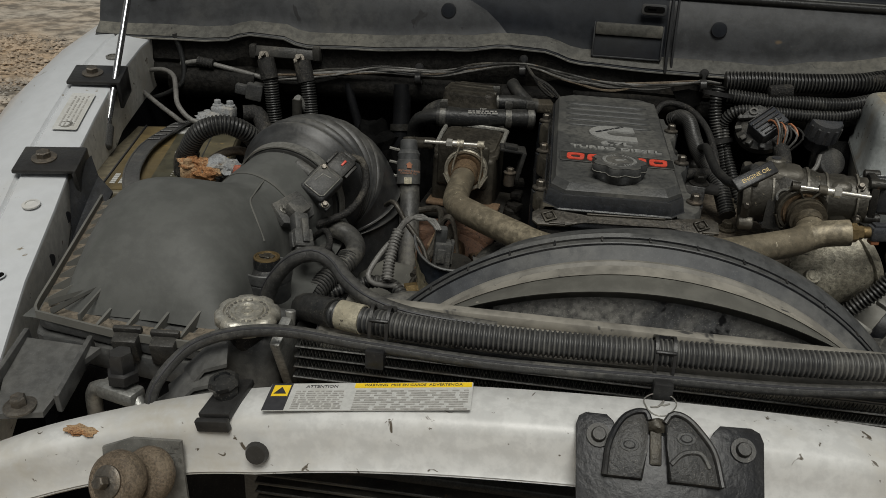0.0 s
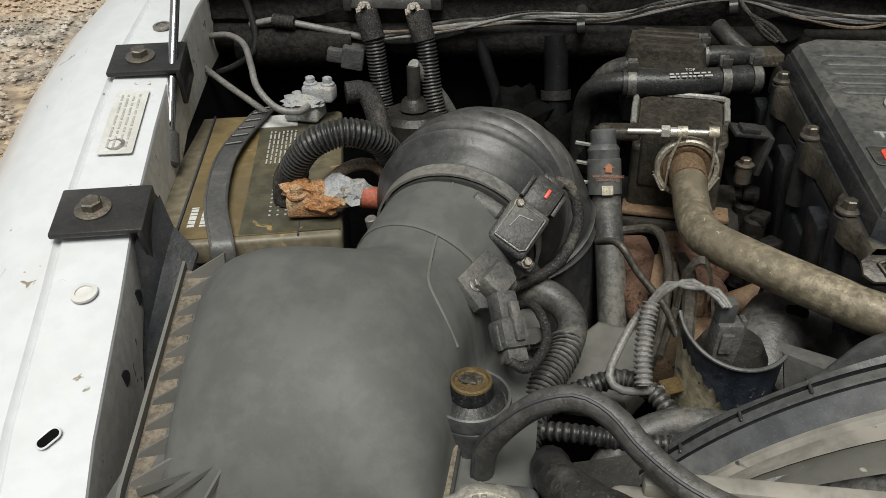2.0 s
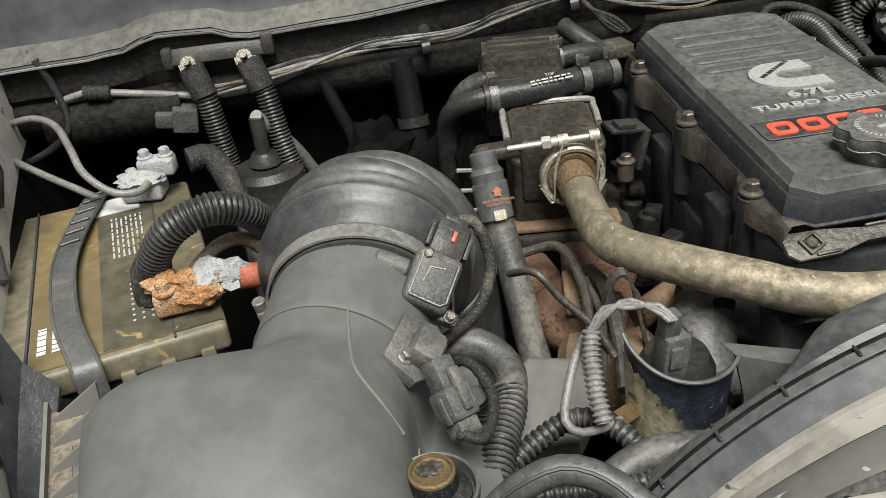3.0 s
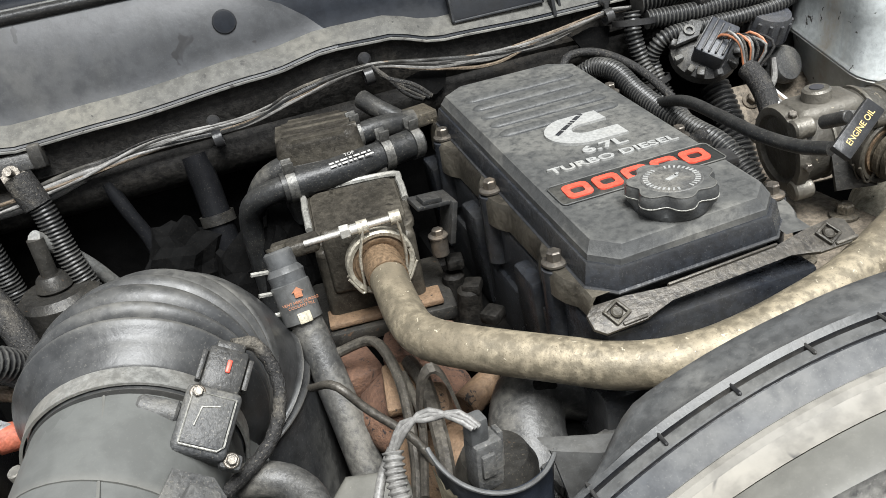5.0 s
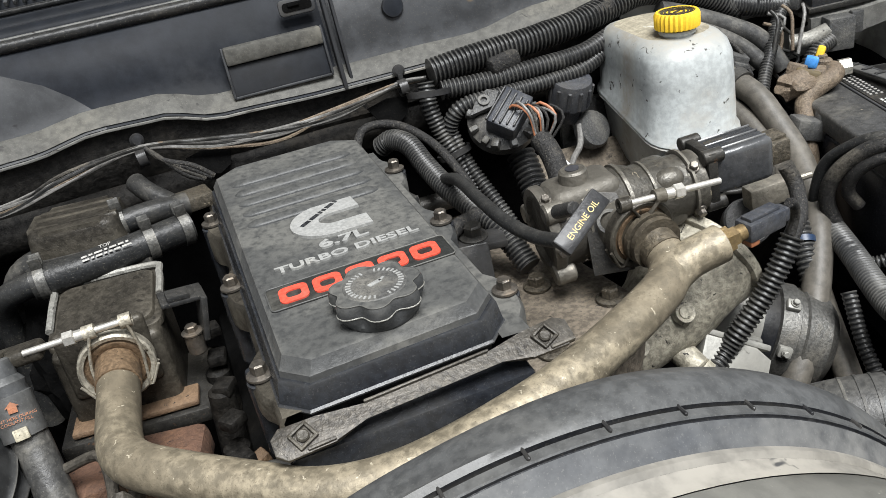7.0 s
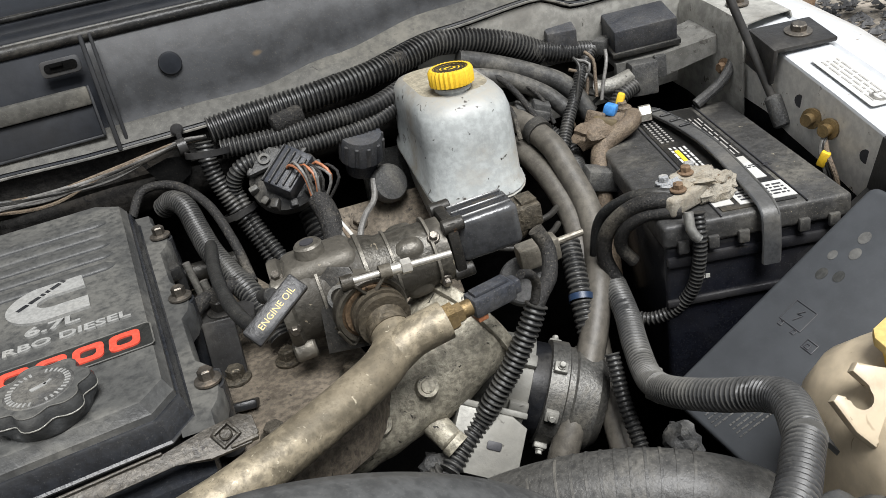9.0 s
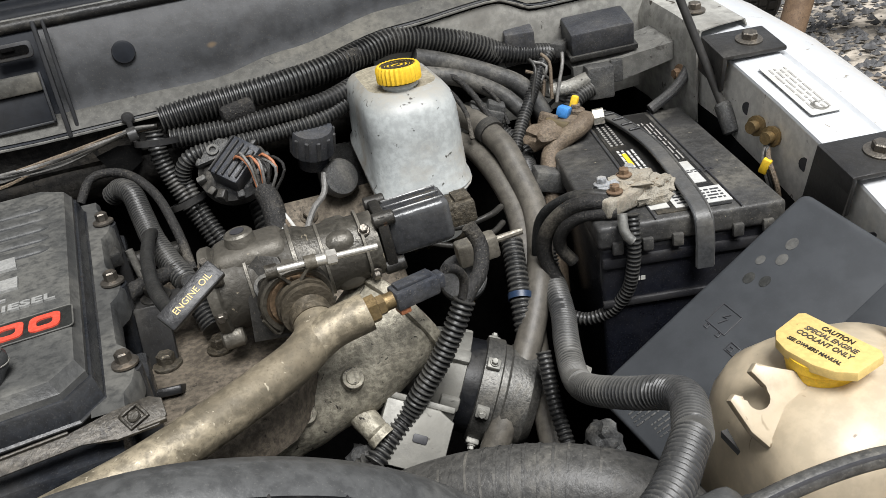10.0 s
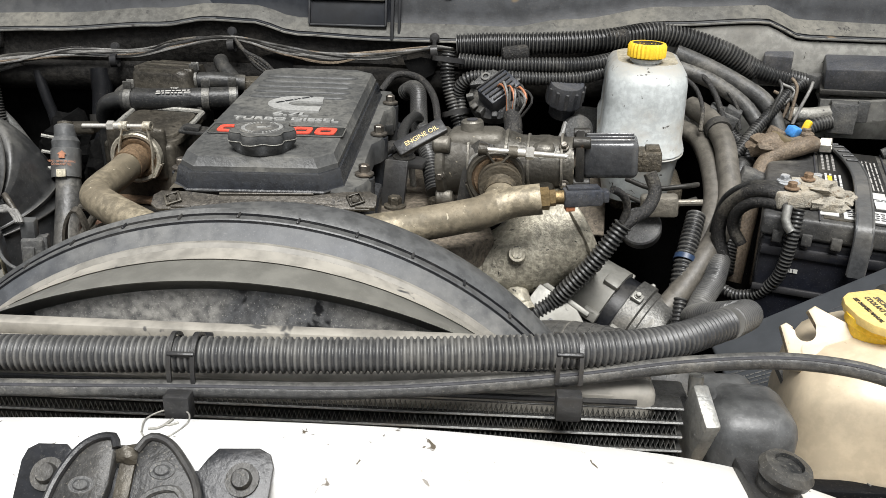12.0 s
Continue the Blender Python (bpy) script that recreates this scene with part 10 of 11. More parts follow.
for c, ax, r in (((0.306, 1.417, 1.128), (0.1, 0.2, 1), 0.024), ((0.318, 1.396, 1.055), (0.2, -0.3, -1), 0.019)):
    bm = nb()
    ring(bm, c, ax, r, 0.0022, 0.007, 24)
    single("cable_tie", bm, M_CLEANBLACK, "black cable tie round the looms", "cable tie", "cable ties")
for p in ((0.545, 1.432, 1.166), (0.40, 1.408, 1.143)):
    bm = nb()
    box(bm, p, (0.040, 0.022, 0.020), (0, -8, 5), bevel=0.006)
    single("taped_joint", bm, M_TAPE, "grey taped joint of the harness", "tape", "harness tapes")
# bundle of grey wires drooping along the cowl's flange
rnd = random.Random(31)
for k in range(11):
    j = [rnd.uniform(-0.006, 0.006) for _ in range(10)]
    run("wire", [(-0.46, 1.446 - 0.001 * k, 1.088 + j[0]), (-0.36, 1.444 - 0.001 * k, 1.105 + j[1]), (-0.26, 1.441, 1.119 + j[2]), (-0.17, 1.437, 1.120 + j[3]), (-0.10, 1.435, 1.136 + j[4]), (-0.02, 1.437, 1.147 + 0.3 * j[5]), (0.06, 1.434, 1.131 + j[6]), (0.13, 1.433, 1.121 + 1.3 * j[7]), (0.20, 1.434, 1.128 + j[8]), (0.275, 1.436, 1.141 + 0.4 * j[9]), (0.31, 1.43, 1.142)], rnd.uniform(0.0014, 0.0028), (M_WIRE, M_TAPE, M_RUBBER, M_WIRE, M_BROWNTAPE)[k % 5], "thin dusty wires along the cowl edge", "wire", "cowl wires", seg=6)
for x, z in ((-0.02, 1.150), (0.282, 1.150), (-0.20, 1.122)):
    c = thing("harness_clip", (x, 1.44, z), "black fir-tree clip holding the cowl wires", "clip", "harness clips")
    bm = nb()
    lathe(bm, [(0, 0.007), (0.005, 0.0065), (0.0075, 0.004), (0.0075, 0.001), (0, 0.0)], frame_m((x, 1.445, z + 0.004), (0, -1, 0.3)), 14)
    box(bm, (x, 1.440, z - 0.006), (0.006, 0.006, 0.016), bevel=0.001)
    part("head", bm, M_CLEANBLACK, c)
    bm = nb()
    ring(bm, (x, 1.436, z - 0.014), (1, 0, 0.1), 0.008, 0.002, 0.010, 16)
    part("loop", bm, M_CLEANBLACK, c)
for k in range(4):
    run("wire", [(-0.015, 1.436, 1.146), (0.0, 1.428, 1.130), (0.018 + 0.003 * k, 1.425, 1.108 + 0.003 * k), (0.035 + 0.004 * k, 1.425, 1.098)], 0.0030, M_TAPE, "taped wires folding down from the clip", "wire", "cowl wires", seg=8)
# dark openings in the beam
for x in (0.048, 0.262):
    bm = nb()
    prism(bm, [(-0.026, 0.008), (0.0, 0.014), (0.026, 0.010), (0.020, -0.010), (0.006, -0.018), (-0.016, -0.010)], 0, 0.002, frame_m((x, 1.4425, 1.112), (0, -1, 0.35)), bevel=0)
    single("beam_opening", bm, M_FIREWALL, "dark keyhole opening in the beam", "opening", "beam openings")


# ---- right battery and its cables ----
BR_M = Matrix.Translation((0.812, 1.200, 0.815)) @ pose(0, 0, 0, 0, 0, -19)
HR = 0.215
bat_r, m, lid = battery(BR_M, (0.190, 0.315, HR), M_BATTOP, "black battery with white labels and crusted terminal")
m_case = m
m = m @ Matrix.Translation((-0.024, 0, 0))
bm = nb()
box(bm, (0.030, 0.0, HR + 0.0006), (0.075, 0.295, 0.0012), bevel=0, m=m)
lab = part("label", bm, M_LABELBLACK, lid, "black label")
for nm, p, s, mt in (("white_field", (0.042, -0.122), (0.058, 0.038), M_LABELWHITE), ("white_field", (0.056, -0.060), (0.014, 0.060), M_LABELWHITE), ("white_field", (0.002, -0.078), (0.014, 0.022), M_LABELWHITE), ("white_field", (-0.002, -0.122), (0.020, 0.030), M_LABELWHITE)):
    bm = nb()
    box(bm, (p[0], p[1], HR + 0.0014), (s[0], s[1], 0.0008), bevel=0, m=m)
    part(nm, bm, mt, lab)
bm = nb()
for i in range(3):
    for j in range(11):
        box(bm, (-0.002 + 0.0065 * i, 0.050 + 0.0075 * j, HR + 0.0015), (0.0030, 0.0028, 0.0008), bevel=0, m=m)
part("dots", bm, M_PRINTGREY, lab)
bm = nb()
bars(bm, m @ pose(0.055, 0.045, HR + 0.0014, 0, 0, 90), 0.130, 0.020, 4, 15, fill=0.35)
part("print", bm, M_PRINTGREY, lab)
bm = nb()
bars(bm, m @ pose(0.008, -0.005, HR + 0.0014, 0, 0, 90), 0.070, 0.022, 4, 14, fill=0.5)
part("print", bm, M_LABELWHITE, lab)
bm = nb()
box(bm, (0.004, 0.0, HR + 0.0021), (0.005, 0.036, 0.0006), bevel=0, m=m)
part("yellow_print", bm, M_SIGNYELLOW, lab)
for p, w, h, r in (((0.042, -0.122), 0.050, 0.028, 4), ((0.056, -0.06), 0.05, 0.009, 2)):
    bm = nb()
    bars(bm, m @ pose(p[0], p[1], HR + 0.0019, 0, 0, 0 if w < 0.1 else 90), w, h, r, 21, fill=0.4)
    part("print", bm, M_PRINT, lab)
bm = nb()
for k in (-0.012, 0.074):
    box(bm, (k, 0.0, HR + 0.0008), (0.0020, 0.312, 0.0024), bevel=0.0006, seg=1, m=m)
part("seam", bm, M_PRINT, lid)
m = m_case
bm = nb()
box(bm, (0.0, -0.155, 0.125), (0.186, 0.006, 0.008), bevel=0.002, m=m)
box(bm, (0.055, -0.157, 0.085), (0.070, 0.010, 0.010), bevel=0.002, m=m)
part("case_ridge", bm, M_BATTERY, bat_r)
bm = nb()
bars(bm, frame_m(m @ Vector((-0.058, -0.1535, 0.150)), m.to_3x3() @ Vector((0, -1, 0)), m.to_3x3() @ Vector((1, 0, 0))), 0.022, 0.006, 1, 4, fill=0.8)
part("date_mark", bm, M_LABELWHITE, bat_r)
hold_down(BR_M @ Matrix.Translation((0.014, 0, 0)), HR, 0.0165, 0.315, "black ribbed rubber strap over a labelled battery", (-0.026, -0.010, -0.002, -0.004, -0.006), 5)
c3, mm = clamp_block("battery_clamp", BR_M @ Vector((-0.062, -0.118, HR + 0.012)), (0.062, 0.032, 0.020), (0, 0, 12), M_WHITECRUST, "pale crusted battery clamp with copper bolts", [])
for k, (p, s, mt) in enumerate((((0.022, 0.004, 0.010), (0.030, 0.020, 0.010), M_WHITECRUST), ((0.045, -0.010, 0.0), (0.020, 0.014, 0.010), M_WHITECRUST), ((0.0, 0.010, 0.010), (0.016, 0.010, 0.008), M_CRUST), ((0.030, -0.018, -0.004), (0.022, 0.010, 0.010), M_WHITECRUST))):
    bm = nb()
    crumb(bm, mm @ Vector(p), s, 50 + k, 0.55, 3)
    part("crust", bm, mt, c3)
for p, mt in (((-0.012, -0.006, 0.012), M_TANRUST), ((-0.010, 0.014, 0.014), M_CRUST), ((0.014, 0.006, 0.018), M_TANRUST), ((0.034, 0.018, 0.012), M_CRUST)):
    bm = nb()
    hexbolt(bm, mm @ Vector(p), (0, 0, 1), 0.0055, 0.006, 1.5)
    part("bolt", bm, mt, c3)
c4, mm = clamp_block("battery_clamp", BR_M @ Vector((-0.055, 0.118, HR + 0.014)), (0.044, 0.030, 0.020), (0, 0, 25), M_BROWNTAPE, "dirty brown battery clamp with coloured tape", [(0.010, 0.004)])
bm = nb()
lathe(bm, [(0, 0), (0.011, 0), (0.011, 0.014), (0.0065, 0.014), (0.0065, 0.010), (0, 0.010)], frame_m(mm @ Vector((0.024, -0.012, 0.0)), mm.to_3x3() @ Vector((0.6, -0.8, 0.1))), 6)
part("nut", bm, M_CAP, c4)
for p, s, mt, lb in (((-0.008, 0.010, 0.016), (0.020, 0.016, 0.014), M_BLUE, "bright blue cap"), ((0.012, 0.008, 0.020), (0.009, 0.010, 0.022), M_YELLOW, "yellow cap"), ((-0.036, 0.004, 0.004), (0.014, 0.030, 0.022), M_LABELTAN, "orange tape"), ((-0.030, 0.020, 0.010), (0.010, 0.024, 0.020), M_BROWNTAPE, "brown tape")):
    bm = nb()
    box(bm, p, s, (15, 10, 20), bevel=0.003, m=mm)
    part("cap" if mt in (M_BLUE, M_YELLOW) else "tape", bm, mt, c4, lb)
bm = nb()
crumb(bm, mm @ Vector((-0.05, 0.01, 0.0)), (0.026, 0.022, 0.016), 61, 0.4, 3)
part("crust", bm, M_BROWNTAPE, c4)
run("battery_cable", [mm @ Vector((0.010, -0.010, 0.002)), mm @ Vector((-0.020, -0.022, 0.004)), (0.748, 1.300, 1.030), (0.728, 1.275, 1.005), (0.715, 1.25, 0.95), (0.70, 1.22, 0.88)], 0.0115, M_BROWNTAPE, "thick brown dusty battery cable", "cable")
run("wire_loom", [(0.728, 1.335, 1.010), (0.715, 1.310, 1.010), (0.705, 1.282, 1.0), (0.695, 1.25, 0.97), (0.68, 1.2, 0.90)], 0.0125, M_LOOM, "black corrugated cable beside the battery", "cable", "battery looms")
bm = nb()
box(bm, (0.722, 1.268, 1.008), (0.040, 0.030, 0.026), (0, 15, -15), bevel=0.004)
box(bm, (0.740, 1.260, 1.014), (0.020, 0.020, 0.022), (0, 15, -15), bevel=0.003)
single("wire_connector", bm, M_GREYCONN, "grey square plug beside the battery", "connector", "grey connectors")
run("wire", [(0.735, 1.285, 1.018), (0.752, 1.278, 1.005), (0.748, 1.255, 0.985), (0.742, 1.23, 0.95)], 0.0025, M_WIRE, "thin grey wire at the plug", "wire", "loose wires", seg=8)
for k, (pts, r, mt) in enumerate((([(0.702, 1.098, 1.042), (0.680, 1.108, 1.048), (0.664, 1.128, 1.036), (0.652, 1.150, 1.008), (0.650, 1.158, 0.975), (0.66, 1.15, 0.94)], 0.0085, M_TAPE), ([(0.700, 1.090, 1.036), (0.674, 1.110, 1.034), (0.660, 1.130, 1.015), (0.660, 1.140, 0.99), (0.672, 1.135, 0.970)], 0.0070, M_TAPE), ([(0.705, 1.102, 1.048), (0.684, 1.120, 1.050), (0.668, 1.142, 1.040), (0.655, 1.17, 1.01), (0.65, 1.18, 0.95)], 0.0065, M_RUBBER))):
    run("battery_cable", pts, r, mt, "black taped cable curling off the crusted clamp", "cable", "clamp cables")
run("wire_loom", [(0.705, 1.072, 1.040), (0.702, 1.066, 1.015), (0.700, 1.066, 0.985), (0.696, 1.072, 0.955), (0.684, 1.085, 0.930), (0.665, 1.100, 0.918), (0.652, 1.118, 0.918)], 0.0072, M_LOOM, "black corrugated lead looping down the battery", "cable", "battery looms", pitch=0.0046, depth=0.2)
bm = nb()
hose(bm, [(0.692, 1.070, 1.045), (0.690, 1.064, 1.028), (0.696, 1.060, 1.018)], 0.005, 10)
single("cable_lug", bm, M_RADALU, "bare metal cable lug", "lug", angle=60)


# ---- hoses beside the brake reservoir ----
for pts, r, lb in (
    ([(0.665, 1.425, 1.070), (0.683, 1.385, 1.062), (0.690, 1.324, 1.046), (0.689, 1.285, 1.022), (0.684, 1.240, 0.992), (0.664, 1.195, 0.965), (0.640, 1.158, 0.945), (0.608, 1.122, 0.915), (0.575, 1.092, 0.890), (0.535, 1.065, 0.855), (0.50, 1.05, 0.80)], 0.0150, "long dusty grey hose sweeping down beside the reservoir"),
    ([(0.650, 1.415, 1.040), (0.668, 1.370, 1.035), (0.672, 1.310, 1.015), (0.668, 1.255, 0.985), (0.650, 1.205, 0.955), (0.630, 1.165, 0.925), (0.610, 1.120, 0.89), (0.590, 1.075, 0.865), (0.575, 1.03, 0.83)], 0.0135, "long dusty grey hose sweeping down beside the reservoir"),
):
    run("power_steering_hose", pts, r, M_STEERHOSE, lb, "hose", "steering hoses")
bm = nb()
ring(bm, (0.689, 1.352, 1.055), (0.05, -0.9, -0.3), 0.0148, 0.003, 0.014, 24)
single("hose_clamp", bm, M_PLASTIC, "black clamp on the steering hose", "clamp", "hose clamps")
run("wire_loom", [(0.632, 1.20, 0.98), (0.618, 1.165, 0.955), (0.608, 1.140, 0.93), (0.598, 1.11, 0.89)], 0.0125, M_LOOM, "black corrugated sleeve beneath the hoses", "cable", "battery looms", pitch=0.006)
bm = nb()
ring(bm, (0.6115, 1.149, 0.941), (-0.3, -0.6, -0.6), 0.0125, 0.0012, 0.007, 24)
single("blue_label", bm, M_NAVY, "blue and white label round a sleeve", "label")
run("wire_loom", [(0.588, 1.06, 0.93), (0.580, 1.03, 0.89), (0.575, 1.0, 0.86), (0.57, 0.97, 0.83)], 0.0078, M_LOOM, "black corrugated sleeve beneath the hoses", "cable", "battery looms", pitch=0.005)
# fat upper radiator hose behind the shroud
bm = nb()
hose(bm, [(0.33, 0.975, 0.88), (0.40, 0.945, 0.915), (0.46, 0.910, 0.936), (0.52, 0.872, 0.938), (0.565, 0.835, 0.92), (0.58, 0.80, 0.87)], 0.034, 26, 0.008)
rh = single("radiator_hose", bm, M_HOSE, "fat dusty upper radiator hose with creased ribs", "hose", angle=60)
crown = smooth_path([(0.40, 0.945, 0.915), (0.46, 0.910, 0.936), (0.52, 0.872, 0.938), (0.565, 0.835, 0.92)], 0.005)
for k in range(6, len(crown) - 6, 2):
    bm = nb()
    ring(bm, crown[k], crown[k + 1] - crown[k - 1], 0.0334, 0.0012, 0.0022, 36)
    part("rib", bm, M_HOSE, rh)
# brake lines
for k in range(2):
    run("brake_line", [(0.545, 1.235, 1.015 - 0.022 * k), (0.575, 1.215, 1.010 - 0.022 * k), (0.612, 1.208, 1.016 - 0.022 * k), (0.636, 1.225, 1.014 - 0.02 * k)], 0.0035, M_DARKMETAL, "dark steel brake line", "pipe", "brake lines", seg=8)
bm = nb()
box(bm, (0.575, 1.165, 1.005), (0.045, 0.022, 0.026), (0, -6, -10), bevel=0.004)
cyl(bm, (0.595, 1.162, 1.010), (0.625, 1.156, 1.014), 0.004, 0.004, 10)
single("brake_valve", bm, M_ALU, "dirty brake valve beside the motor", "valve")


# ---- fuse box lid and coolant bottle ----
def power_box():
    p = thing("fuse_box", (0.74, 0.94, 0.80), "dark grey fuse box with a sloping lid", "fuse box")
    m = frame_m((0.738, 0.908, 0.952), (-0.505, -0.26, 0.82), (0.218, -0.011, 0.135))
    bm = nb()
    prism(bm, rounded(0.275, 0.190, 0.010), -0.012, 0.006, m, bevel=0.004, seg=3)
    lid = part("lid", bm, M_LID, p)
    bm = nb()
    box(bm, (0, 0, -0.06), (0.262, 0.175, 0.10), bevel=0.008, m=m)
    part("case", bm, M_PLASTIC, p)
    bm = nb()
    box(bm, (0.095, -0.055, 0.007), (0.080, 0.070, 0.004), bevel=0.002, m=m)
    part("raised_field", bm, M_LID, lid)
    for x, y, w, h in ((-0.005, 0.057, 0.0225, 0.0225), (-0.0195, 0.0640, 0.004, 0.0035), (-0.0195, 0.0500, 0.004, 0.0035), (-0.0215, 0.0305, 0.009, 0.011), (-0.0225, 0.0320, 0.004, 0.004)):
        bm = nb()
        n = [(x - w / 2, y - h / 2), (x + w / 2, y - h / 2), (x + w / 2, y + h / 2), (x - w / 2, y + h / 2)]
        sweep(bm, [m @ Vector((u, v, 0.0062)) for u, v in n + n[:1]], 0.0007, 6, caps=False)
        if w > 0.02:
            sweep(bm, [m @ Vector((x + u, y + v, 0.0064)) for u, v in ((0.007, -0.002), (0.001, 0.002), (0.002, -0.003), (-0.006, 0.001))], 0.0007, 6)
        part("moulded_symbol", bm, M_PRINT, lid, "dark moulded symbol")
    for x, y, r in ((0.0887, 0.0645, 0.0055), (0.0713, 0.0603, 0.0052), (0.0594, 0.0746, 0.0042), (0.0456, 0.0563, 0.0050), (0.0394, 0.0696, 0.0052)):
        bm = nb()
        lathe(bm, [(0, 0.0004), (r, 0.0003), (r, 0), (0, 0)], m @ Matrix.Translation((x, y, 0.0061)) @ Matrix.Diagonal((1.25, 0.9, 1, 1)), 18)
        part("drip_mark", bm, M_BADGE if y < 0.06 or x < 0.042 else M_COVER, lid, "faint drip mark")
    for k, (x, y) in enumerate(((-0.112, 0.044), (-0.104, 0.022))):
        bm = nb()
        bars(bm, m @ pose(x, y, 0.0062, 0, 0, -8), 0.035, 0.018, 4, 30 + k, fill=0.35)
        part("moulded_print", bm, M_GREYCONN, lid)
    for x in (0.12, 0.145):
        bm = nb()
        box(bm, (x, -0.092, -0.004), (0.020, 0.012, 0.026), bevel=0.003, m=m)
        part("latch", bm, M_PLASTIC, p)


power_box()


EAR = (0.616, 0.803, 1.030)


def coolant_bottle():
    b = thing("coolant_bottle", (0.68, 0.78, 0.75), "yellowed plastic coolant bottle with lettered yellow cap", "coolant bottle")
    m = Matrix.Translation((0.703, 0.782, 0.0)) @ pose(0, 0, 0, 0, 0, -14)
    levels = [(0.170, 0.160, 0.03, 0.76, -0.008), (0.178, 0.165, 0.034, 0.86, -0.010), (0.176, 0.164, 0.038, 0.95, -0.012), (0.168, 0.158, 0.042, 0.990, -0.012), (0.152, 0.144, 0.044, 1.012, -0.013), (0.120, 0.118, 0.040, 1.026, -0.014), (0.072, 0.076, 0.030, 1.034, -0.018), (0.050, 0.052, 0.022, 1.037, -0.020)]
    bm = nb()
    rings = [[bm.verts.new(m @ Vector((x + dx, y + 0.5 * abs(dx) if dx < 0 else y, z))) for x, y in rounded(w, d, r, 6)] for w, d, r, z, dx in levels]
    n = len(rings[0])
    for a, c in zip(rings, rings[1:]):
        for i in range(n):
            bm.faces.new((a[i], a[(i + 1) % n], c[(i + 1) % n], c[i]))
    bm.faces.new(rings[0][::-1])
    bm.faces.new(rings[-1])
    part("tank", bm, M_CREAM, b, angle=60)
    # hooked ear for the hose
    bm = nb()
    me = frame_m(EAR, (-0.20, -0.72, 0.66), (1, 0, 0.05)) @ Matrix.Scale(0.64, 4)
    pts = [(-0.029, 0.010), (-0.021, 0.014)] + [(0.0155 * math.cos(radians(a)), 0.0155 * math.sin(radians(a))) for a in range(150, 391, 20)] + [(0.006, 0.028), (0.016, 0.034), (0.030, 0.022), (0.070, -0.002), (0.060, -0.022), (0.020, -0.038), (-0.014, -0.050), (-0.024, -0.028)]
    prism(bm, pts, -0.006, 0.006, me, bevel=0.003)
    part("ear", bm, M_CREAM, b, "pale hooked ear")
    mc = Matrix.Translation((0.670, 0.800, 0.0)) @ pose(0, 0, 0, 0, 0, -84)
    bm = nb()
    lathe(bm, [(0.021, 1.030), (0.0225, 1.034), (0.0235, 1.036), (0.0235, 1.041), (0.0250, 1.043), (0.0250, 1.050), (0, 1.050)], mc, 36)
    part("cap_base", bm, M_YELLOW, b, "deep yellow cap base")
    tilt_m = mc @ pose(0, 0, 1.053, 3, 0, 0)
    bm = nb()
    prism(bm, [(-0.031, -0.011), (-0.024, -0.019), (-0.012, -0.0235), (0.010, -0.0240), (0.024, -0.020), (0.034, -0.011), (0.0335, 0.015), (0.029, 0.019), (-0.031, 0.020), (-0.0345, 0.016)], -0.004, 0.003, tilt_m, bevel=0.0015)
    cap = part("cap", bm, M_YELLOWPALE, b, "pale yellow lettered cap")
    for k, (s, h, y) in enumerate((("CAUTION", 0.0046, 0.0125), ("SPECIAL ENGINE", 0.0046, 0.0055), ("COOLANT ONLY", 0.0046, -0.0015), ("SEE OWNERS MANUAL", 0.0034, -0.0115))):
        lettering("lettering", s, tilt_m @ Matrix.Translation((0.001, y, 0.0032)), h, M_OILY, cap, depth=0.0003, bold=0.00012, stretch=0.86)
    # washer filler behind
    bm = nb()
    lathe(bm, [(0, 1.060), (0.018, 1.060), (0.020, 1.055), (0.020, 1.040), (0, 1.040)], Matrix.Translation((0.785, 0.800, -0.01)), 24)
    part("washer_cap", bm, M_YELLOW, b, "small yellow second cap")
    bm = nb()
    lathe(bm, [(0, 1.034), (0.026, 1.034), (0.034, 1.020), (0.036, 0.95), (0, 0.95)], Matrix.Translation((0.785, 0.800, -0.005)), 24)
    part("washer_neck", bm, M_CREAM, b)


coolant_bottle()
run("overflow_line", [(0.738, 0.800, 1.030), (0.752, 0.812, 1.060), (0.768, 0.806, 1.062), (0.775, 0.79, 1.03)], 0.004, M_YELLOW, "yellow tether loop at the bottle cap", "tether")
bm = nb()
box(bm, (0.600, 1.010, 0.920), (0.014, 0.050, 0.004), (0, 30, -40), bevel=0.001)
single("slotted_strap", bm, M_GREYALU, "pale slotted metal strap", "bracket")
bm = nb()
crumb(bm, (0.588, 0.955, 0.895), (0.014, 0.018, 0.016), 71, 0.5, 3)
single("wire_plug", bm, M_GREYCONN, "dirty grey plug beside the fuse box", "connector", "grey connectors")


# ---- right rear corner ----
def relay(c, s, rot, label):
    r = thing("relay", c, label, "relay", "relays")
    m = Matrix.Translation(c) @ pose(0, 0, 0, *rot)
    bm = nb()
    box(bm, (0, 0, 0), s, bevel=0.003, m=m)
    part("case", bm, M_BLUEGREY, r)
    bm = nb()
    box(bm, (0, 0, -s[2] * 0.5), (s[0] * 1.1, s[1] * 1.1, 0.008), bevel=0.002, m=m)
    part("base", bm, M_PLASTIC, r)


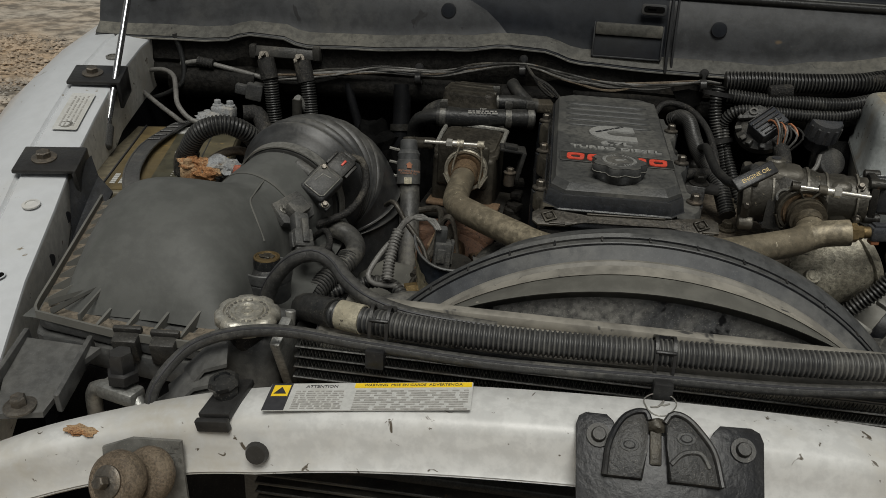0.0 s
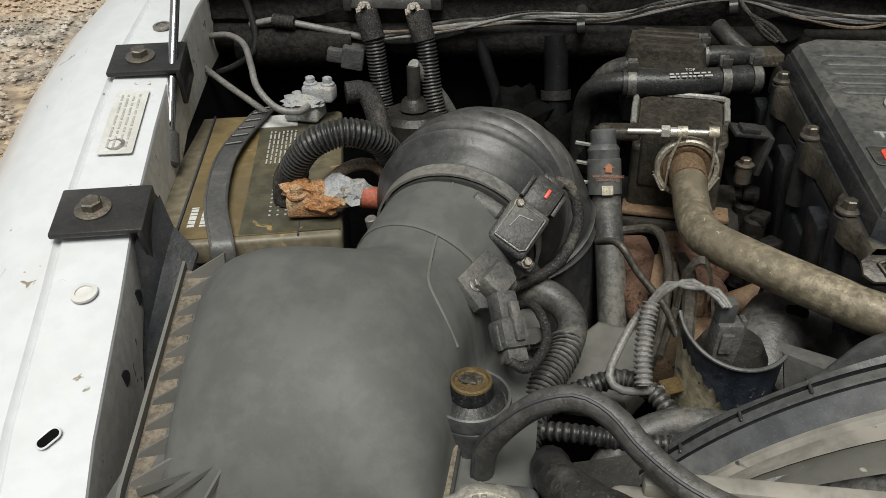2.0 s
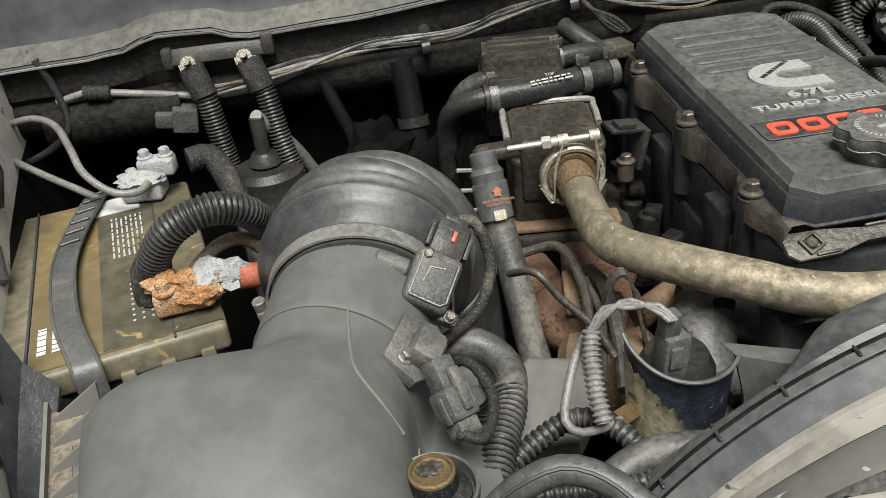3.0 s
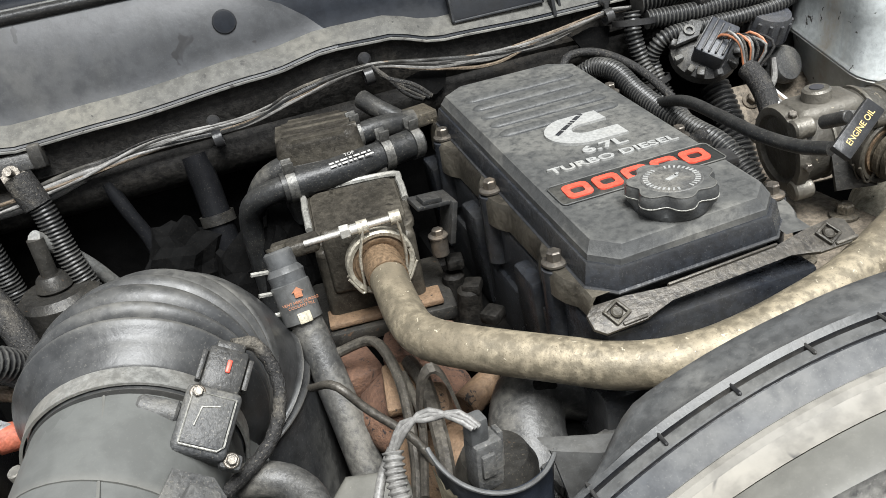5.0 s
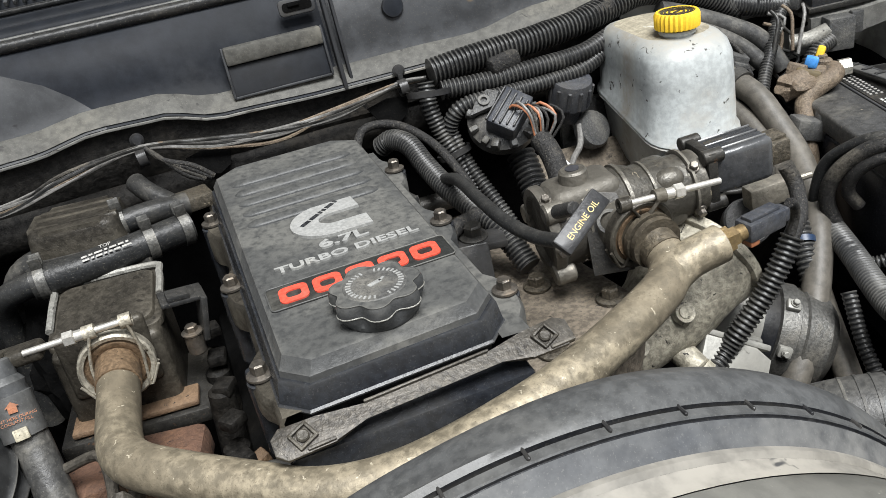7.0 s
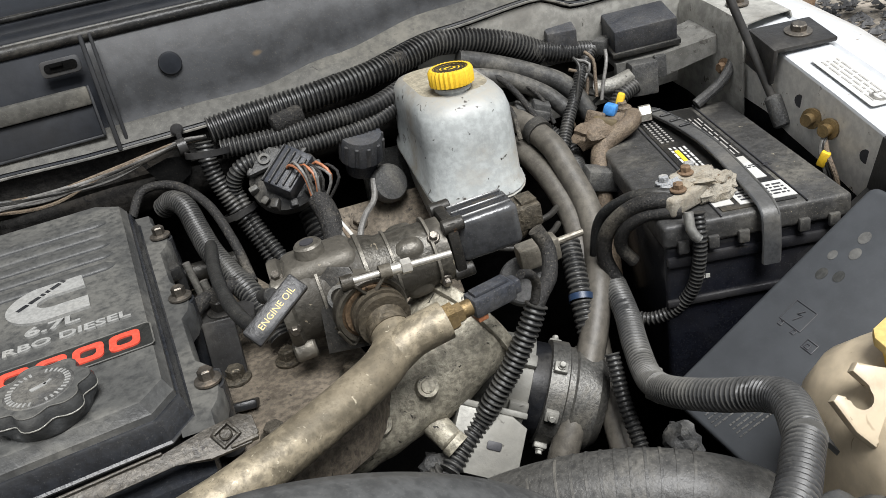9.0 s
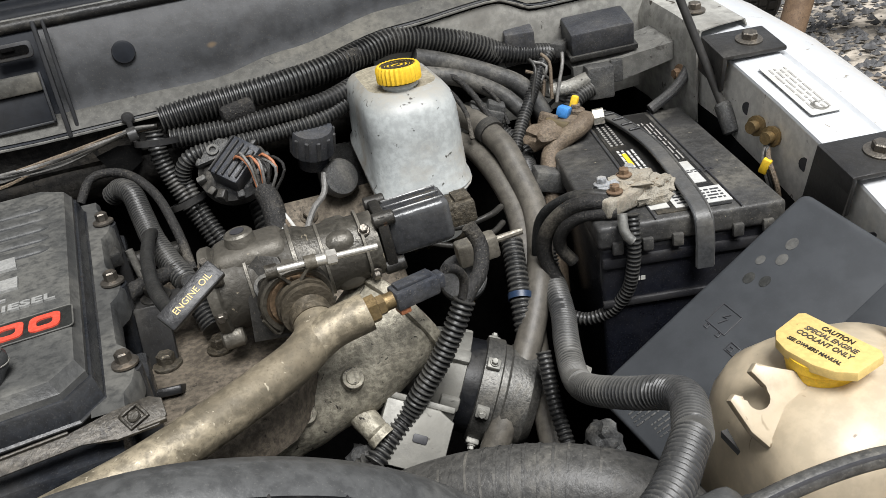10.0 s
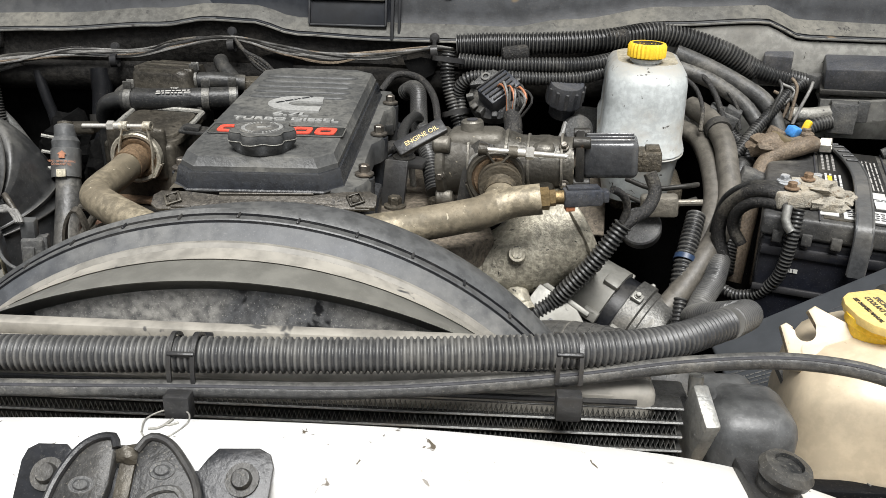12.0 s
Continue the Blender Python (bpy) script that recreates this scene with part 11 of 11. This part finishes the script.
relay((0.890, 1.412, 1.128), (0.085, 0.060, 0.034), (12, -3, -18), "dark blue-grey box on the rear corner bracket")
relay((0.790, 1.450, 1.130), (0.040, 0.040, 0.040), (10, 0, -20), "small dark blue-grey relay on the cowl")
c = thing("corner_shelf", (0.93, 1.36, 1.07), "pale dirty steel shelf in the rear corner", "bracket")
bm = nb()
sheet(bm, [[(0.842, 1.400, 1.092), (0.90, 1.375, 1.096), (0.965, 1.350, 1.108), (1.00, 1.36, 1.118)], [(0.850, 1.440, 1.098), (0.91, 1.430, 1.102), (0.975, 1.42, 1.115), (1.02, 1.42, 1.125)]], 0.006)
sheet(bm, [[(0.842, 1.398, 1.092), (0.90, 1.373, 1.096), (0.965, 1.348, 1.108)], [(0.842, 1.398, 1.062), (0.90, 1.373, 1.066), (0.965, 1.348, 1.085)]], 0.006, (0, 1, 0))
part("shelf", bm, M_GREYMETAL, c)
bm = nb()
box(bm, (0.868, 1.378, 1.072), (0.036, 0.026, 0.044), (0, 0, -18), bevel=0.003)
box(bm, (0.892, 1.372, 1.082), (0.016, 0.010, 0.030), (0, 0, -18), bevel=0.002)
part("module", bm, M_GREYCONN, c, "grey square module")
bm = nb()
hose(bm, [(0.985, 1.345, 1.110), (0.975, 1.325, 1.085), (0.945, 1.315, 1.058), (0.905, 1.320, 1.035)], 0.007, 10)
part("rod", bm, M_GREYCONN, c, "grey rod to the battery")
for k, (pts, r, mt) in enumerate((
    ([(0.852, 1.380, 1.078), (0.820, 1.378, 1.074), (0.800, 1.390, 1.072)], 0.010, M_GREYALU),
    ([(0.850, 1.372, 1.066), (0.825, 1.366, 1.060), (0.808, 1.362, 1.045), (0.80, 1.36, 1.02)], 0.011, M_LOOM),
    ([(0.825, 1.430, 1.110), (0.800, 1.415, 1.095), (0.770, 1.390, 1.070), (0.740, 1.365, 1.045), (0.715, 1.34, 1.02)], 0.0085, M_LOOM),
    ([(0.635, 1.440, 1.145), (0.68, 1.435, 1.128), (0.73, 1.425, 1.105), (0.77, 1.41, 1.08), (0.79, 1.39, 1.04)], 0.0130, M_HOSE),
    ([(0.640, 1.430, 1.125), (0.69, 1.420, 1.108), (0.735, 1.405, 1.080), (0.76, 1.385, 1.05)], 0.0110, M_HOSE),
    ([(0.745, 1.448, 1.128), (0.78, 1.440, 1.118), (0.81, 1.436, 1.112), (0.84, 1.44, 1.105)], 0.0140, M_LOOM),
    ([(0.700, 1.400, 1.060), (0.72, 1.385, 1.040), (0.735, 1.36, 1.02), (0.74, 1.34, 0.99)], 0.0100, M_LOOM),
)):
    run("wire_loom" if mt is M_LOOM else "hose", pts, r, mt, "tangled hose in the rear corner" if mt is not M_LOOM else "black corrugated lead in the rear corner", "cable" if mt is M_LOOM else "hose", "corner looms")
for k in range(9):
    a = random.Random(80 + k)
    x, y, z = a.uniform(0.77, 0.84), a.uniform(1.395, 1.44), a.uniform(1.07, 1.125)
    run("wire", [(x, y, z), (x + a.uniform(-0.02, 0.02), y - 0.012, z - 0.010), (x + a.uniform(-0.02, 0.02), y - 0.02, z - 0.035), (x + a.uniform(-0.03, 0.01), y - 0.025, z - 0.055)], 0.0024, (M_WIRE, M_RUBBER, M_BROWNTAPE)[k % 3], "loose wire tangled in the rear corner", "wire", "corner wires", seg=8)
for p, s, r in (((0.705, 1.395, 1.062), (0.045, 0.028, 0.024), (5, 20, -20)), ((0.690, 1.375, 1.040), (0.030, 0.030, 0.022), (5, 20, -20)), ((0.845, 1.432, 1.112), (0.03, 0.02, 0.02), (0, 0, 30))):
    bm = nb()
    box(bm, p, s, r, bevel=0.003)
    box(bm, (p[0] + 0.012, p[1] - 0.006, p[2] + 0.006), (s[0] * 0.5, s[1] * 0.7, s[2] * 0.8), r, bevel=0.002)
    single("wire_connector", bm, M_GREYCONN, "dusty grey plug in the rear corner", "connector", "grey connectors")


def earth_wires():
    e = thing("earth_terminal", (0.925, 1.12, 1.05), "brass earth bolts with wires and a yellow tag", "terminal")
    for p in ((0.930, 1.150, 1.052), (0.922, 1.118, 1.050)):
        bm = nb()
        lathe(bm, [(0, 0), (0.012, 0), (0.012, 0.004), (0.007, 0.005), (0.007, 0.014), (0, 0.014)], frame_m(p, (-1, -0.2, 0.1)), 12)
        part("bolt", bm, M_BRASS, e)
    for k in range(3):
        bm = nb()
        hose(bm, [(0.915, 1.118, 1.048 - 0.003 * k), (0.905, 1.112 - 0.004 * k, 1.030), (0.903, 1.100 - 0.006 * k, 1.005), (0.91, 1.09, 0.975)], 0.003, 8)
        part("wire", bm, (M_WIRE, M_RUBBER, M_BROWNTAPE)[k], e)
    bm = nb()
    box(bm, (0.902, 1.106, 1.024), (0.008, 0.010, 0.018), (20, 0, 30), bevel=0.002)
    part("tag", bm, M_YELLOW, e, "yellow wire tag")


earth_wires()


# ---- beyond the fenders ----
def parked_trailer():
    """A cream utility vehicle's corner with its wheel and a rusty leg, on the gravel."""
    t = thing("parked_trailer", (4.1, 4.1, 0.0), "cream painted trailer frame with a rusty landing leg", "trailer")
    bm = nb()
    box(bm, (4.62, 3.62, 0.66), (1.7, 0.16, 0.10), (0, 0, -35), bevel=0.01)
    box(bm, (4.72, 3.68, 0.30), (1.5, 0.10, 0.08), (0, 0, -35), bevel=0.01)
    box(bm, (4.78, 3.76, 0.48), (1.5, 0.04, 0.30), (0, 0, -35), bevel=0.005)
    part("frame_rail", bm, M_CREAMPAINT, t)
    bm = nb()
    cyl(bm, (3.70, 3.95, 0.0), (3.98, 4.06, 0.50), 0.075, 0.075, 20, 0.01)
    part("leg", bm, M_TANRUST, t, "rusty brown leg")
    bm = nb()
    cyl(bm, (3.90, 4.03, 0.38), (4.06, 4.09, 0.66), 0.085, 0.085, 20, 0.01)
    part("leg_sleeve", bm, M_CREAMPAINT, t)
    wm = frame_m((4.05, 4.62, 0.41), (0.86, -0.5, 0))
    bm = nb()
    lathe(bm, [(0.20, -0.12), (0.36, -0.12), (0.40, -0.09), (0.41, -0.03), (0.41, 0.03), (0.40, 0.09), (0.36, 0.12), (0.20, 0.12), (0.20, -0.12)], wm, 40)
    w = part("wheel", bm, M_TYRE, t, "worn black tyre")
    bm = nb()
    mm = wm
    for k in range(36):
        for j in (-1, 0, 1):
            a = radians(10 * k + (5 if j == 0 else 0))
            box(bm, (0.412 * math.cos(a), 0.412 * math.sin(a), 0.055 * j), (0.014, 0.055, 0.045), (0, 0, math.degrees(a)), bevel=0.004, seg=1, m=mm)
    part("tread", bm, M_TYRE, w)
    bm = nb()
    lathe(bm, [(0, -0.06), (0.08, -0.06), (0.10, -0.03), (0.20, -0.08), (0.21, -0.12), (0.20, 0.0)], mm, 28)
    part("rim", bm, M_TANRUST, w, "rusty rim")


parked_trailer()
stones("gravel_stones", M_STONE, -5.2, -0.95, 0.9, 6.5, 15000, 3, "loose pale brown and grey gravel", 0.030)
stones("dark_gravel_stones", M_DARKSTONE, 1.4, 7.0, 1.5, 8.5, 14000, 4, "loose dark grey gravel", 0.045)

# ---- thin wires in the rear corner ----
for pts, r in (
    ([(0.600, 1.452, 1.118), (0.640, 1.440, 1.128), (0.672, 1.418, 1.118), (0.690, 1.400, 1.096), (0.700, 1.372, 1.066), (0.704, 1.350, 1.040)], 0.0042),
    ([(0.622, 1.458, 1.110), (0.668, 1.446, 1.124), (0.712, 1.436, 1.118), (0.746, 1.424, 1.098), (0.752, 1.404, 1.070)], 0.0035),
    ([(0.648, 1.462, 1.104), (0.680, 1.440, 1.112), (0.702, 1.414, 1.104), (0.722, 1.392, 1.080), (0.726, 1.372, 1.050)], 0.0028),
    ([(0.590, 1.440, 1.106), (0.626, 1.420, 1.118), (0.656, 1.398, 1.108), (0.668, 1.372, 1.082), (0.664, 1.350, 1.052)], 0.0032),
):
    run("wire_loom", pts, r, M_TAPE, "thin taped wire in the rear corner of the bay", "wire", "corner wires", pitch=0.009, depth=0.08)
